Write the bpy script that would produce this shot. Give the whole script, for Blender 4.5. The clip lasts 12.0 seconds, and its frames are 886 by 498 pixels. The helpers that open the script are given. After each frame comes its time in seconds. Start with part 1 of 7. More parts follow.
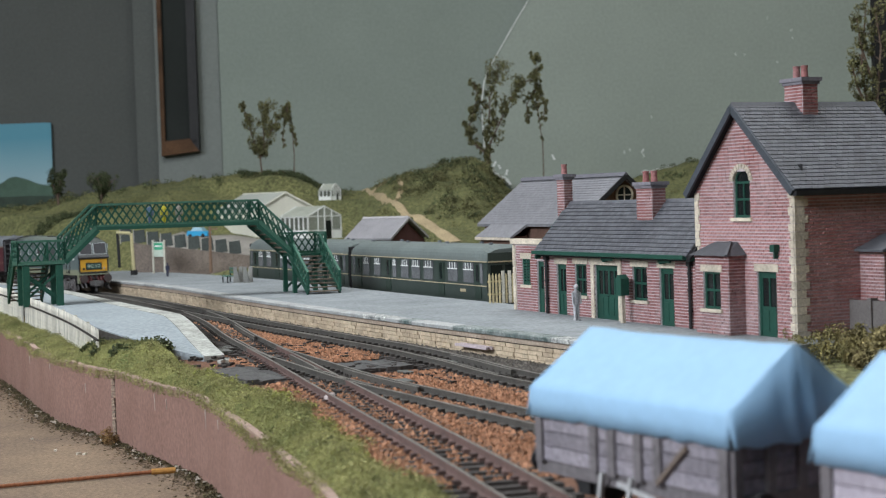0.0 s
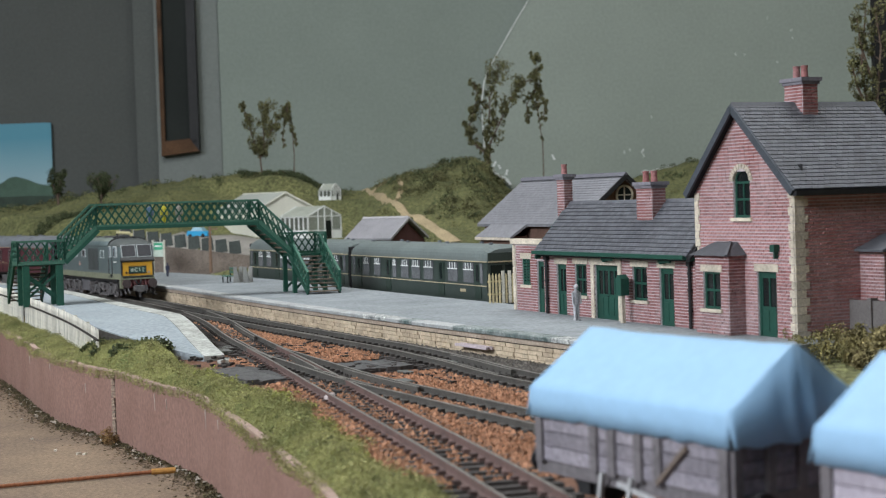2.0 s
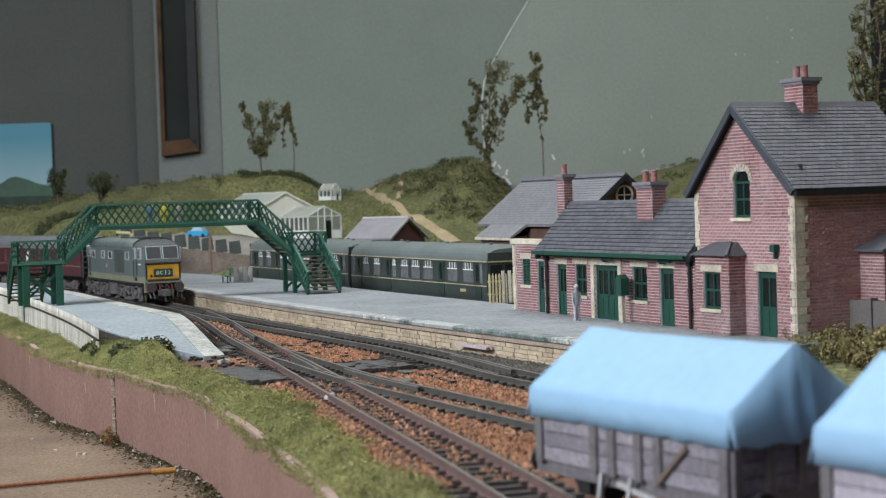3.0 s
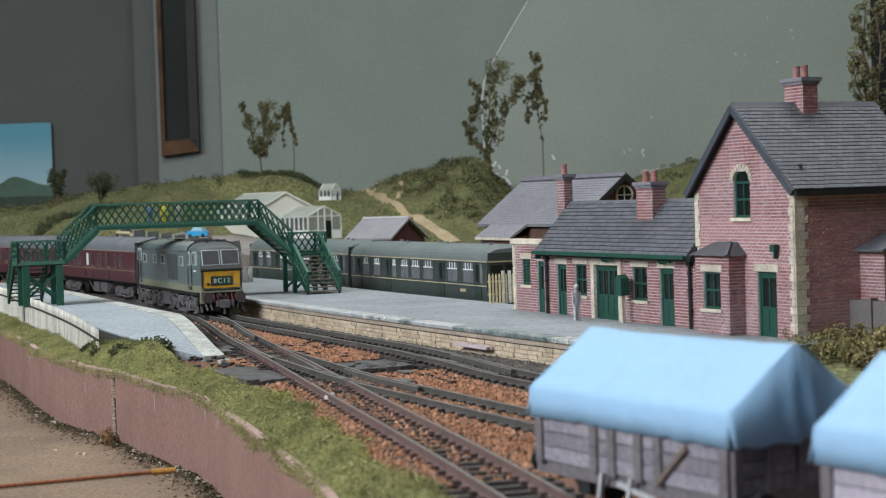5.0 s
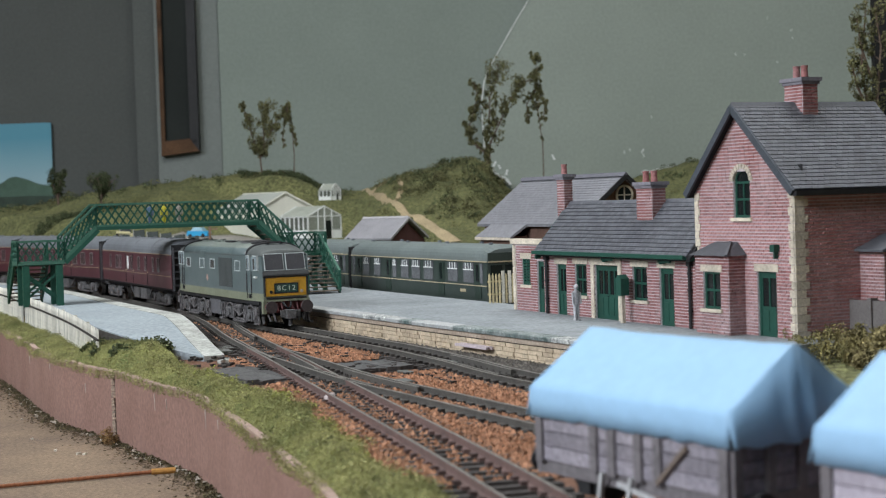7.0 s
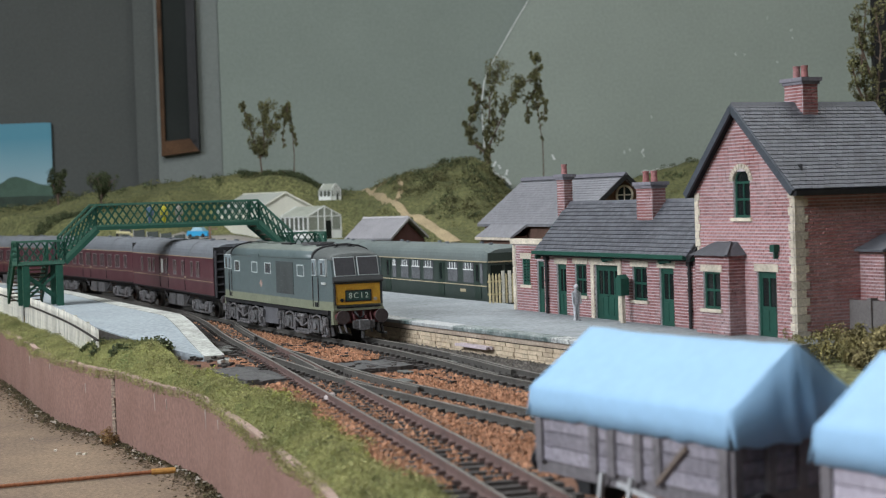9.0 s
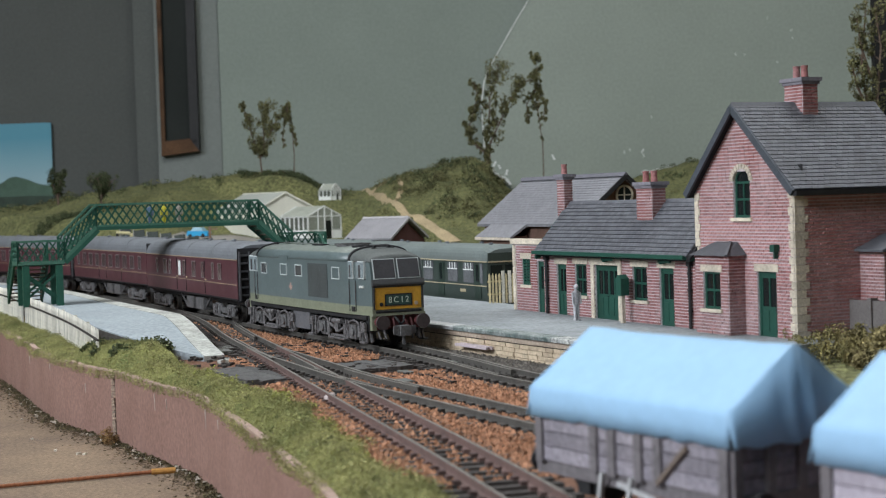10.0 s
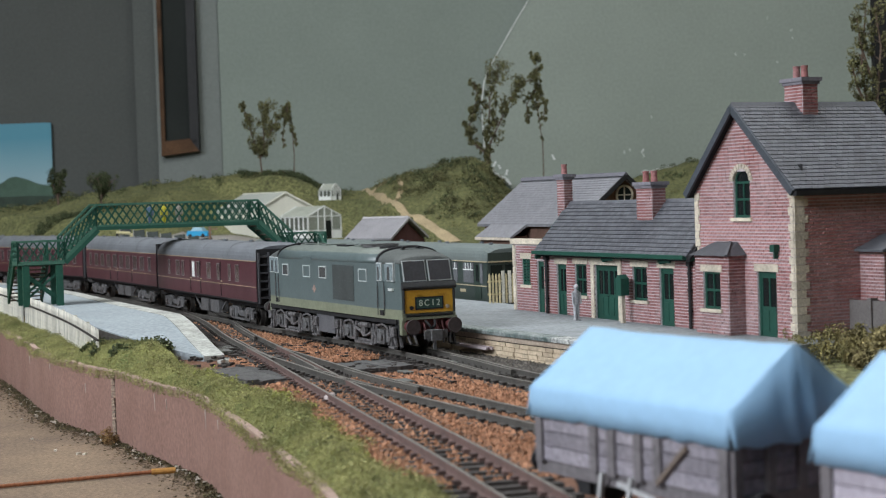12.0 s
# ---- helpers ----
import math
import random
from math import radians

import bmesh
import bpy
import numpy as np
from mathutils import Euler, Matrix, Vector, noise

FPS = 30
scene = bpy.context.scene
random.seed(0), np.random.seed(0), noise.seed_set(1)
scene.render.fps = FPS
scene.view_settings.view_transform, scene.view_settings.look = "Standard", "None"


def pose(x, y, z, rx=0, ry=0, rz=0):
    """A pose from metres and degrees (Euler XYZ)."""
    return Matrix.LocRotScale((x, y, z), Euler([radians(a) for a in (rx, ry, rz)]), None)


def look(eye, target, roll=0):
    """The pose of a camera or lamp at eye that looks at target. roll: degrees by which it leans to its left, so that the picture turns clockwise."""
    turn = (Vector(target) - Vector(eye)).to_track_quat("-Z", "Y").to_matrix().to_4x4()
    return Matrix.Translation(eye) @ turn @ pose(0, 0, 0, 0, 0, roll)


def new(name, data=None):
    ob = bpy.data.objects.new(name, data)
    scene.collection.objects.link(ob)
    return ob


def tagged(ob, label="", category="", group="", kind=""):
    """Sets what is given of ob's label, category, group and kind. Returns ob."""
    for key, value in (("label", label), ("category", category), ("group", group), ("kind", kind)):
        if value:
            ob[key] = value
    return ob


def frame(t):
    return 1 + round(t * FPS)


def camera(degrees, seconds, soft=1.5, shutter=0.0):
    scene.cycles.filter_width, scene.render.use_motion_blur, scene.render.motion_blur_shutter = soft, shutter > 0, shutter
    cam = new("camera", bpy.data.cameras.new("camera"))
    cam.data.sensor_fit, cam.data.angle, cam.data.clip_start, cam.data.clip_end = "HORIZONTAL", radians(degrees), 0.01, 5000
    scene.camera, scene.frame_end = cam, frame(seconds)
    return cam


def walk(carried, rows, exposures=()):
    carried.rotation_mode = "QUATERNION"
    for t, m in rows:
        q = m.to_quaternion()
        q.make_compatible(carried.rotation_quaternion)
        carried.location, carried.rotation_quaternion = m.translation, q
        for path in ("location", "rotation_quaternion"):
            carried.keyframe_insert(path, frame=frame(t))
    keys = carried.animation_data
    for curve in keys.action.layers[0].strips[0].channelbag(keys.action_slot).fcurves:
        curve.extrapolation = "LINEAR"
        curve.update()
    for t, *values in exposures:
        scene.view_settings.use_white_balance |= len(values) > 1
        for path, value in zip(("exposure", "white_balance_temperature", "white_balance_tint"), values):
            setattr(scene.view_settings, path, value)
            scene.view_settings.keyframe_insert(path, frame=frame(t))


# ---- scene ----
# A model railway in 4 mm scale. Lengths below are in millimetres unless they carry M.
M = 0.001
cam = camera(30.36, 12.0, soft=1.15, shutter=0.0)
EYE = Vector((0, 0, 74.2)) * M
VIEW = look(EYE, EYE + Vector((0, math.cos(radians(-1.709)), math.sin(radians(-1.709)))), -1.806)
walk(cam, [(0, VIEW), (12, VIEW)])
cam.data.dof.use_dof, cam.data.dof.focus_distance, cam.data.dof.aperture_fstop = True, 0.92, 35.0

# ---- light: a shed with a white ceiling, strip lamps above the layout ----
world = bpy.data.worlds.new("room_air")
world.use_nodes = True
scene.world = world
world.node_tree.nodes["Background"].inputs[0].default_value = (0.80, 0.90, 1.0, 1)
world.node_tree.nodes["Background"].inputs[1].default_value = 0.5


def lamp(name, x, y, z, tx, ty, tz, w, h, power, colour):
    data = bpy.data.lights.new(name, "AREA")
    data.shape, data.size, data.size_y, data.energy, data.color = "RECTANGLE", w * M, h * M, power, colour
    ob = new(name, data)
    ob.matrix_world = look(Vector((x, y, z)) * M, Vector((tx, ty, tz)) * M)
    return ob


lamp("window_light", -1500, -300, 1150, -50, 900, 0, 1300, 900, 77, (0.91, 0.97, 1.04))
lamp("strip_light", 150, 1100, 1290, 150, 1100, 0, 1500, 300, 22, (0.95, 0.98, 1.0))
scene.view_settings.exposure = 0.0


# ---- materials ----
def mat(name, colour, rough=0.7, metal=0.0, var=0.25, scale=120.0, fine=900.0, bump=0.15, tint=None, island=0.0, obrand=0.0, spec=0.4, dist=0.0006):
    """A surface with broad stains, fine grain and relief. tint: the colour of the stains; scale, fine: per metre."""
    m = bpy.data.materials.new(name)
    m.use_nodes = True
    t = m.node_tree
    n, l = t.nodes, t.links
    b = n["Principled BSDF"]
    tc = n.new("ShaderNodeTexCoord")
    big = n.new("ShaderNodeTexNoise")
    big.inputs["Scale"].default_value, big.inputs["Detail"].default_value, big.inputs["Roughness"].default_value = scale, 6, 0.65
    small = n.new("ShaderNodeTexNoise")
    small.inputs["Scale"].default_value, small.inputs["Detail"].default_value = fine, 3
    for x in (big, small):
        l.new(tc.outputs["Object"], x.inputs["Vector"])
    other = tint or tuple(c * 0.55 for c in colour)
    ramp = n.new("ShaderNodeMapRange")
    ramp.inputs["From Min"].default_value, ramp.inputs["From Max"].default_value = 0.35, 0.75
    ramp.inputs["To Max"].default_value = min(1.0, var * 2.2)
    l.new(big.outputs["Fac"], ramp.inputs["Value"])
    mix = n.new("ShaderNodeMix")
    mix.data_type = "RGBA"
    mix.inputs["A"].default_value, mix.inputs["B"].default_value = (*colour, 1), (*other, 1)
    l.new(ramp.outputs["Result"], mix.inputs["Factor"])
    hsv = n.new("ShaderNodeHueSaturation")
    l.new(mix.outputs["Result"], hsv.inputs["Color"])
    val = n.new("ShaderNodeMapRange")
    val.inputs["To Min"].default_value, val.inputs["To Max"].default_value = 1 - var * 0.8, 1 + var * 0.8
    val.inputs["From Min"].default_value, val.inputs["From Max"].default_value = 0.25, 0.75
    l.new(small.outputs["Fac"], val.inputs["Value"])
    out = val.outputs["Result"]
    for kind, amount in (("island", island), ("object", obrand)):
        if amount:
            src = n.new("ShaderNodeNewGeometry" if kind == "island" else "ShaderNodeObjectInfo")
            rnd = src.outputs["Random Per Island" if kind == "island" else "Random"]
            r = n.new("ShaderNodeMapRange")
            r.inputs["To Min"].default_value, r.inputs["To Max"].default_value = 1 - amount, 1 + amount
            l.new(rnd, r.inputs["Value"])
            mul = n.new("ShaderNodeMath")
            mul.operation = "MULTIPLY"
            l.new(out, mul.inputs[0]), l.new(r.outputs["Result"], mul.inputs[1])
            out = mul.outputs[0]
    l.new(out, hsv.inputs["Value"])
    l.new(hsv.outputs["Color"], b.inputs["Base Color"])
    rr = n.new("ShaderNodeMapRange")
    rr.inputs["To Min"].default_value, rr.inputs["To Max"].default_value = max(0.03, rough - 0.12), min(1, rough + 0.12)
    l.new(big.outputs["Fac"], rr.inputs["Value"])
    l.new(rr.outputs["Result"], b.inputs["Roughness"])
    b.inputs["Metallic"].default_value = metal
    b.inputs["Specular IOR Level"].default_value = spec
    if bump:
        bp = n.new("ShaderNodeBump")
        bp.inputs["Strength"].default_value, bp.inputs["Distance"].default_value = bump, dist
        l.new(small.outputs["Fac"], bp.inputs["Height"])
        l.new(bp.outputs["Normal"], b.inputs["Normal"])
    return m


WALL = mat("painted_backdrop", (0.245, 0.285, 0.25), 0.75, var=0.10, scale=3, fine=200, bump=0.03)
WALL_DARK = mat("grey_wall_paint", (0.15, 0.16, 0.155), 0.8, var=0.1, scale=3, fine=200, bump=0.03)
CEIL = mat("ceiling_white", (0.75, 0.75, 0.72), 0.9, var=0.05, scale=3, fine=60, bump=0)
PLATFORM = mat("platform_surface", (0.252, 0.272, 0.286), 0.75, var=0.42, scale=30, fine=500, bump=0.3, tint=(0.17, 0.19, 0.20))
RAMP = mat("ramp_surface", (0.285, 0.322, 0.345), 0.75, var=0.32, scale=13, fine=500, bump=0.3, tint=(0.19, 0.22, 0.235))
STONE = mat("platform_stone", (0.49, 0.40, 0.29), 0.85, var=0.3, scale=60, fine=700, bump=0.6, island=0.16, obrand=0.16, tint=(0.30, 0.22, 0.15))
MORTAR = mat("stone_mortar", (0.36, 0.285, 0.20), 0.9, var=0.3)
COPING = mat("coping_slab", (0.58, 0.58, 0.56), 0.8, var=0.7, scale=170, fine=800, bump=0.3, tint=(0.06, 0.08, 0.08), island=0.2)
BALLAST = mat("red_ballast", (0.26, 0.13, 0.08), 0.9, var=0.5, scale=300, fine=1500, bump=1.0, tint=(0.18, 0.09, 0.06), dist=0.002)
BALLAST_STONE = mat("ballast_chip", (0.36, 0.18, 0.10), 0.9, var=0.3, scale=300, fine=1500, bump=0.3, island=0.45, tint=(0.22, 0.12, 0.08))
BALLAST_DARK = mat("grey_ballast", (0.098, 0.09, 0.082), 0.9, var=0.5, scale=300, fine=1500, bump=1.0, dist=0.002)
RAIL = mat("rail_rust", (0.15, 0.092, 0.082), 0.75, var=0.35, scale=80, tint=(0.09, 0.065, 0.06))
RAIL_DARK = mat("rail_grime", (0.088, 0.082, 0.074), 0.7, var=0.35, scale=60)
RAIL_TOP = mat("rail_steel", (0.21, 0.195, 0.175), 0.5, 0.3, var=0.3, scale=60)
SLEEPER = mat("sleeper", (0.052, 0.046, 0.043), 0.85, var=0.4, scale=200, obrand=0.3, island=0.3)
BRICK = mat("red_brick", (0.285, 0.112, 0.106), 0.85, var=0.42, scale=38, fine=800, bump=0.5, island=0.20, obrand=0.18, tint=(0.40, 0.27, 0.27))
BRICK_MORTAR = mat("brick_mortar", (0.62, 0.54, 0.56), 0.9, var=0.35, scale=50)
# near-black under the slates, paints the shaded edge lines between rows
GAP_SHADE = mat("slate_gap_shade", (0.018, 0.018, 0.02), 0.9, var=0.2)
SLATE = mat("roof_slate", (0.080, 0.083, 0.095), 0.6, var=0.22, scale=60, fine=900, bump=0.35, island=0.24, obrand=0.24)
QUOIN = mat("cream_stone", (0.56, 0.495, 0.40), 0.85, var=0.3, scale=120, fine=900, bump=0.4, obrand=0.15, island=0.15)
GREEN = mat("station_green", (0.016, 0.072, 0.052), 0.5, var=0.2, scale=60)
# lighter green that paints the highlight along the bridge rails; bench slats too
BRIDGE_PALE = mat("pale_bridge_green", (0.055, 0.135, 0.098), 0.55, var=0.35, scale=90, tint=(0.02, 0.09, 0.06))
BRIDGE = mat("footbridge_green", (0.015, 0.078, 0.052), 0.5, var=0.25, scale=60)
TREAD = mat("stair_tread", (0.16, 0.13, 0.10), 0.8, var=0.3)
BLACK = mat("flat_black", (0.018, 0.018, 0.02), 0.7, var=0.3)
DARKGLASS = mat("dark_pane", (0.012, 0.016, 0.016), 0.12, var=0.1, bump=0)
GRASS = mat("grass_mat", (0.20, 0.20, 0.06), 0.95, var=0.6, scale=50, fine=900, bump=0.8, tint=(0.07, 0.09, 0.025), dist=0.002)
FASCIA = mat("fascia_board", (0.25, 0.15, 0.124), 0.6, var=0.34, scale=22, fine=500, bump=0.08, tint=(0.185, 0.105, 0.085))
GROUND = mat("bare_board", (0.20, 0.142, 0.094), 0.9, var=0.55, scale=16, fine=600, bump=0.5, tint=(0.115, 0.082, 0.06))
LOCO_GREEN = mat("loco_green", (0.098, 0.128, 0.130), 0.36, var=0.12, scale=40, bump=0.03)
MAROON = mat("coach_maroon", (0.086, 0.027, 0.035), 0.4, var=0.3, scale=30, bump=0.03)
COACH_ROOF = mat("coach_roof", (0.145, 0.155, 0.17), 0.65, var=0.3, scale=30, bump=0.05)
DMU_GREEN = mat("railcar_green", (0.042, 0.057, 0.05), 0.4, var=0.2, scale=30, bump=0.03)
SHEET = mat("blue_sheet", (0.275, 0.455, 0.645), 0.55, var=0.06, scale=40, fine=300, bump=0.05)
WAGON = mat("wagon_planks", (0.27, 0.245, 0.275), 0.8, var=0.5, scale=70, fine=700, bump=0.2, obrand=0.2, tint=(0.15, 0.14, 0.17))
WAGON_PALE = mat("pale_wagon_planks", (0.42, 0.38, 0.44), 0.8, var=0.3, scale=60, fine=700, bump=0.2, obrand=0.1)


# ---- building helpers ----
def thing(name, x, y, z, rz=0.0, label="", category="", group="", kind=""):
    ob = new(name)
    ob.empty_display_size = 0.02
    ob.matrix_basis = pose(x * M, y * M, z * M, 0, 0, rz)
    return tagged(ob, label, category, group, kind)


def part(name, bm, material, parent=None, label="", kind="", smooth=False):
    bmesh.ops.scale(bm, vec=(M, M, M), verts=bm.verts)
    bmesh.ops.recalc_face_normals(bm, faces=bm.faces)
    me = bpy.data.meshes.new(name)
    if smooth:
        for f in bm.faces:
            f.smooth = True
    bm.to_mesh(me)
    bm.free()
    for m in material if isinstance(material, (list, tuple)) else (material,):
        me.materials.append(m)
    ob = new(name, me)
    ob.parent = parent
    return tagged(ob, label, "", "", kind)


def box(x0, x1, y0, y1, z0, z1, bm=None, slot=0, turn=None):
    bm = bm or bmesh.new()
    v = [bm.verts.new((x, y, z)) for x in (x0, x1) for y in (y0, y1) for z in (z0, z1)]
    for i in ((0, 1, 3, 2), (4, 6, 7, 5), (0, 4, 5, 1), (2, 3, 7, 6), (0, 2, 6, 4), (1, 5, 7, 3)):
        bm.faces.new([v[k] for k in i]).material_index = slot
    if turn is not None:
        bmesh.ops.transform(bm, matrix=turn, verts=v)
    return bm


def bar(a, b, w, h, bm=None, slot=0):
    """A square bar from a to b; w across, h upright."""
    a, b = Vector(a), Vector(b)
    d = b - a
    return box(0, d.length, -w / 2, w / 2, -h / 2, h / 2, bm, slot, Matrix.Translation(a) @ d.to_track_quat("X", "Z").to_matrix().to_4x4())


def rod(a, b, r, bm=None, n=8, r2=None, slot=0):
    bm = bm or bmesh.new()
    a, b = Vector(a), Vector(b)
    d = b - a
    q = Matrix.Translation((a + b) / 2) @ d.to_track_quat("Z", "Y").to_matrix().to_4x4()
    made = bmesh.ops.create_cone(bm, cap_ends=True, segments=n, radius1=r, radius2=r if r2 is None else r2, depth=d.length, matrix=q)
    for v in made["verts"]:
        for f in v.link_faces:
            f.material_index = slot
    return bm


def prism(pts, a, b, axis="x", bm=None, slot=0):
    """A closed outline pulled from a to b. axis x: pts are (y, z); y: (x, z); z: (x, y)."""
    bm = bm or bmesh.new()
    at = {"x": lambda u, p: (u, p[0], p[1]), "y": lambda u, p: (p[0], u, p[1]), "z": lambda u, p: (p[0], p[1], u)}[axis]
    r0, r1 = [bm.verts.new(at(a, p)) for p in pts], [bm.verts.new(at(b, p)) for p in pts]
    n = len(pts)
    fs = [bm.faces.new(r0), bm.faces.new(r1[::-1])]
    fs += [bm.faces.new((r0[i], r1[i], r1[(i + 1) % n], r0[(i + 1) % n])) for i in range(n)]
    for f in fs:
        f.material_index = slot
    return bm


# the main line: a wide arc; s runs along it to the near end, o across it towards the station
H0, RAD, PX, PY = radians(26.5), 6650.0, -10.0, 810.0


BEND, RAD2 = -520.0, 1800.0


def head(s):
    return H0 + s / RAD if s > BEND else H0 + BEND / RAD + (BEND - s) / RAD2


def P(s, o=0.0, z=0.0):
    h, k = head(s), head(max(s, BEND))
    x = PX - RAD * (math.cos(k) - math.cos(H0))
    y = PY - RAD * (math.sin(k) - math.sin(H0))
    if s < BEND:
        x += RAD2 * (math.cos(h) - math.cos(k))
        y += RAD2 * (math.sin(h) - math.sin(k))
    return Vector((x + o * math.cos(h), y + o * math.sin(h), z))


def rz_at(s):
    return math.degrees(head(s)) - 90


def sweep(profile, s0, s1, step=40, centre=None, bm=None, slot=0):
    """A closed outline of (o, z) drawn along the line; centre(s) shifts it across."""
    bm = bm or bmesh.new()
    n = max(1, round((s1 - s0) / step))
    rings = []
    for i in range(n + 1):
        s = s0 + (s1 - s0) * i / n
        c = centre(s) if centre else 0
        rings.append([bm.verts.new(P(s, o + c, z)) for o, z in profile])
    k = len(profile)
    fs = [bm.faces.new(rings[0]), bm.faces.new(rings[-1][::-1])]
    for a, b in zip(rings, rings[1:]):
        fs += [bm.faces.new((a[i], b[i], b[(i + 1) % k], a[(i + 1) % k])) for i in range(k)]
    for f in fs:
        f.material_index = slot
    return bm


def lerp_table(rows):
    xs, ys = zip(*rows)

    def f(s):
        i = min(max(int(np.searchsorted(xs, s)) - 1, 0), len(xs) - 2)
        u = min(max((s - xs[i]) / (xs[i + 1] - xs[i]), 0), 1)
        def slope(k):
            a, b = max(k - 1, 0), min(k + 1, len(xs) - 1)
            return (ys[b] - ys[a]) / (xs[b] - xs[a])
        d = xs[i + 1] - xs[i]
        h = (2 * u**3 - 3 * u**2 + 1, u**3 - 2 * u**2 + u, -2 * u**3 + 3 * u**2, u**3 - u**2)
        return h[0] * ys[i] + h[1] * d * slope(i) + h[2] * ys[i + 1] + h[3] * d * slope(i + 1)
    return f


# ---- structure ----
def room():
    tagged(part("floor", box(-2600, 2600, -1400, 3000, -960, -940), GROUND), "bare brown floor of the shed", "floor", kind="structure")
    tagged(part("ceiling", box(-2600, 2600, -1400, 3000, 1300, 1330), CEIL), "plain white ceiling of the shed", "ceiling", kind="structure")
    for n, b in (("wall_south", (-2600, 2600, -1430, -1400)), ("wall_east", (2600, 2630, -1400, 3000)), ("wall_west", (-2630, -2600, -1400, 3000)), ("wall_north", (-2600, 2600, 3000, 3030))):
        tagged(part(n, box(*b, -940, 1300), WALL_DARK), "plain grey painted wall of the shed", "wall", kind="structure")
    tagged(part("backdrop", box(-372, 1500, 2800, 2806, -60, 1000), WALL), "grey-green painted backdrop board", "backdrop", kind="structure")
    # wall pieces step from dark left to pale right, light fall-off in their colours
    tagged(part("wall_side", box(-1500, -523, 2860, 2870, -60, 1000), WALL_SIDE), "grey wall behind the layout, shade in its colour", "wall", kind="structure")
    tagged(part("wall_corner", box(-523, -484, 2830, 2840, -60, 1000), WALL_CORNER), "grey wall corner, half shade in its colour", "wall", kind="structure")
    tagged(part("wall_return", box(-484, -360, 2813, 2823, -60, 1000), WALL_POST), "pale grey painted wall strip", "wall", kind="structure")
    tagged(part("trim_strip", box(-398, -374, 2808, 2812.6, -60, 1000), WALL_POST), "pale upright wooden strip", "trim", kind="structure")


def backdrop_sheet():
    """A board with a torn curved edge in front of the backdrop."""
    o = [(173, 1000), (160, 412), (132, 368), (104, 322), (88, 296), (78, 272), (73, 240), (74, 190), (76, 146), (84, 128), (98, 112), (110, 108), (118, 97), (124, -40), (900, -40), (900, 1000)]
    b = thing("backdrop_sheet", 0, 0, 0, 0, "grey-green board with a torn white curved edge", "backdrop board")
    part("panel", prism(o, 2770, 2776, "y"), WALL_SHEET, b)
    bm = bmesh.new()
    for (x0, z0), (x1, z1) in zip(o[:13], o[1:13]):
        n = 6
        for k in range(n):
            u, v = k / n, (k + 1) / n
            w = (2.3 if z0 > 150 else 6.0) * (0.6 + 0.8 * abs(noise.noise(Vector((x0 + u * 9, z0 * 0.2, k)))))
            bar((x0 + (x1 - x0) * u, 2769, z0 + (z1 - z0) * u), (x0 + (x1 - x0) * v, 2769, z0 + (z1 - z0) * v), 2, w, bm)
    for k in range(16):
        x0, z0 = 340 + k * 6, 111 + k * 0.75 + 2 * math.sin(k * 1.7)
        bar((x0, 2769, z0), (x0 + 6, 2769, z0 + 0.75 + 2 * math.sin(k * 1.7 + 1.7) - 2 * math.sin(k * 1.7)), 2, 2.6, bm)
    part("torn_edge", bm, WHITE, b, "white torn paper edge")
    rnd = random.Random(8)
    chips = bmesh.new()
    for x, z, s in ((88, 158, 3.2), (92, 133, 5), (100, 128, 4), (112, 118, 5), (192, 141, 5), (322, 150, 2), (343, 147, 4), (345, 139, 3), (312, 146, 2), (360, 204, 1.6), (560, 365, 1.6), (575, 290, 1.6), (582, 408, 1.6), (600, 343, 2), (602, 330, 1.4), (505, 305, 2), (520, 304, 1.6)):
        m = Matrix.Translation((x, 2769, z)) @ Matrix.Rotation(rnd.uniform(-0.6, 0.6), 4, "Y")
        box(-s * 0.35, s * 0.35, -0.6, 0.6, -s, s, chips, turn=m)
    part("paint_chip", chips, WHITE, b, "white chips in the paint", kind="stuff")


TERRAIN_RIDGE = lerp_table([(-900, 76), (-640, 78), (-560, 82), (-510, 92), (-462, 97), (-366, 109), (-286, 114), (-215, 114), (-167, 96), (-112, 87), (-72, 99), (-16, 109), (46, 125), (62, 119), (78, 100), (100, 78), (180, 74), (286, 98), (358, 112), (700, 130)])


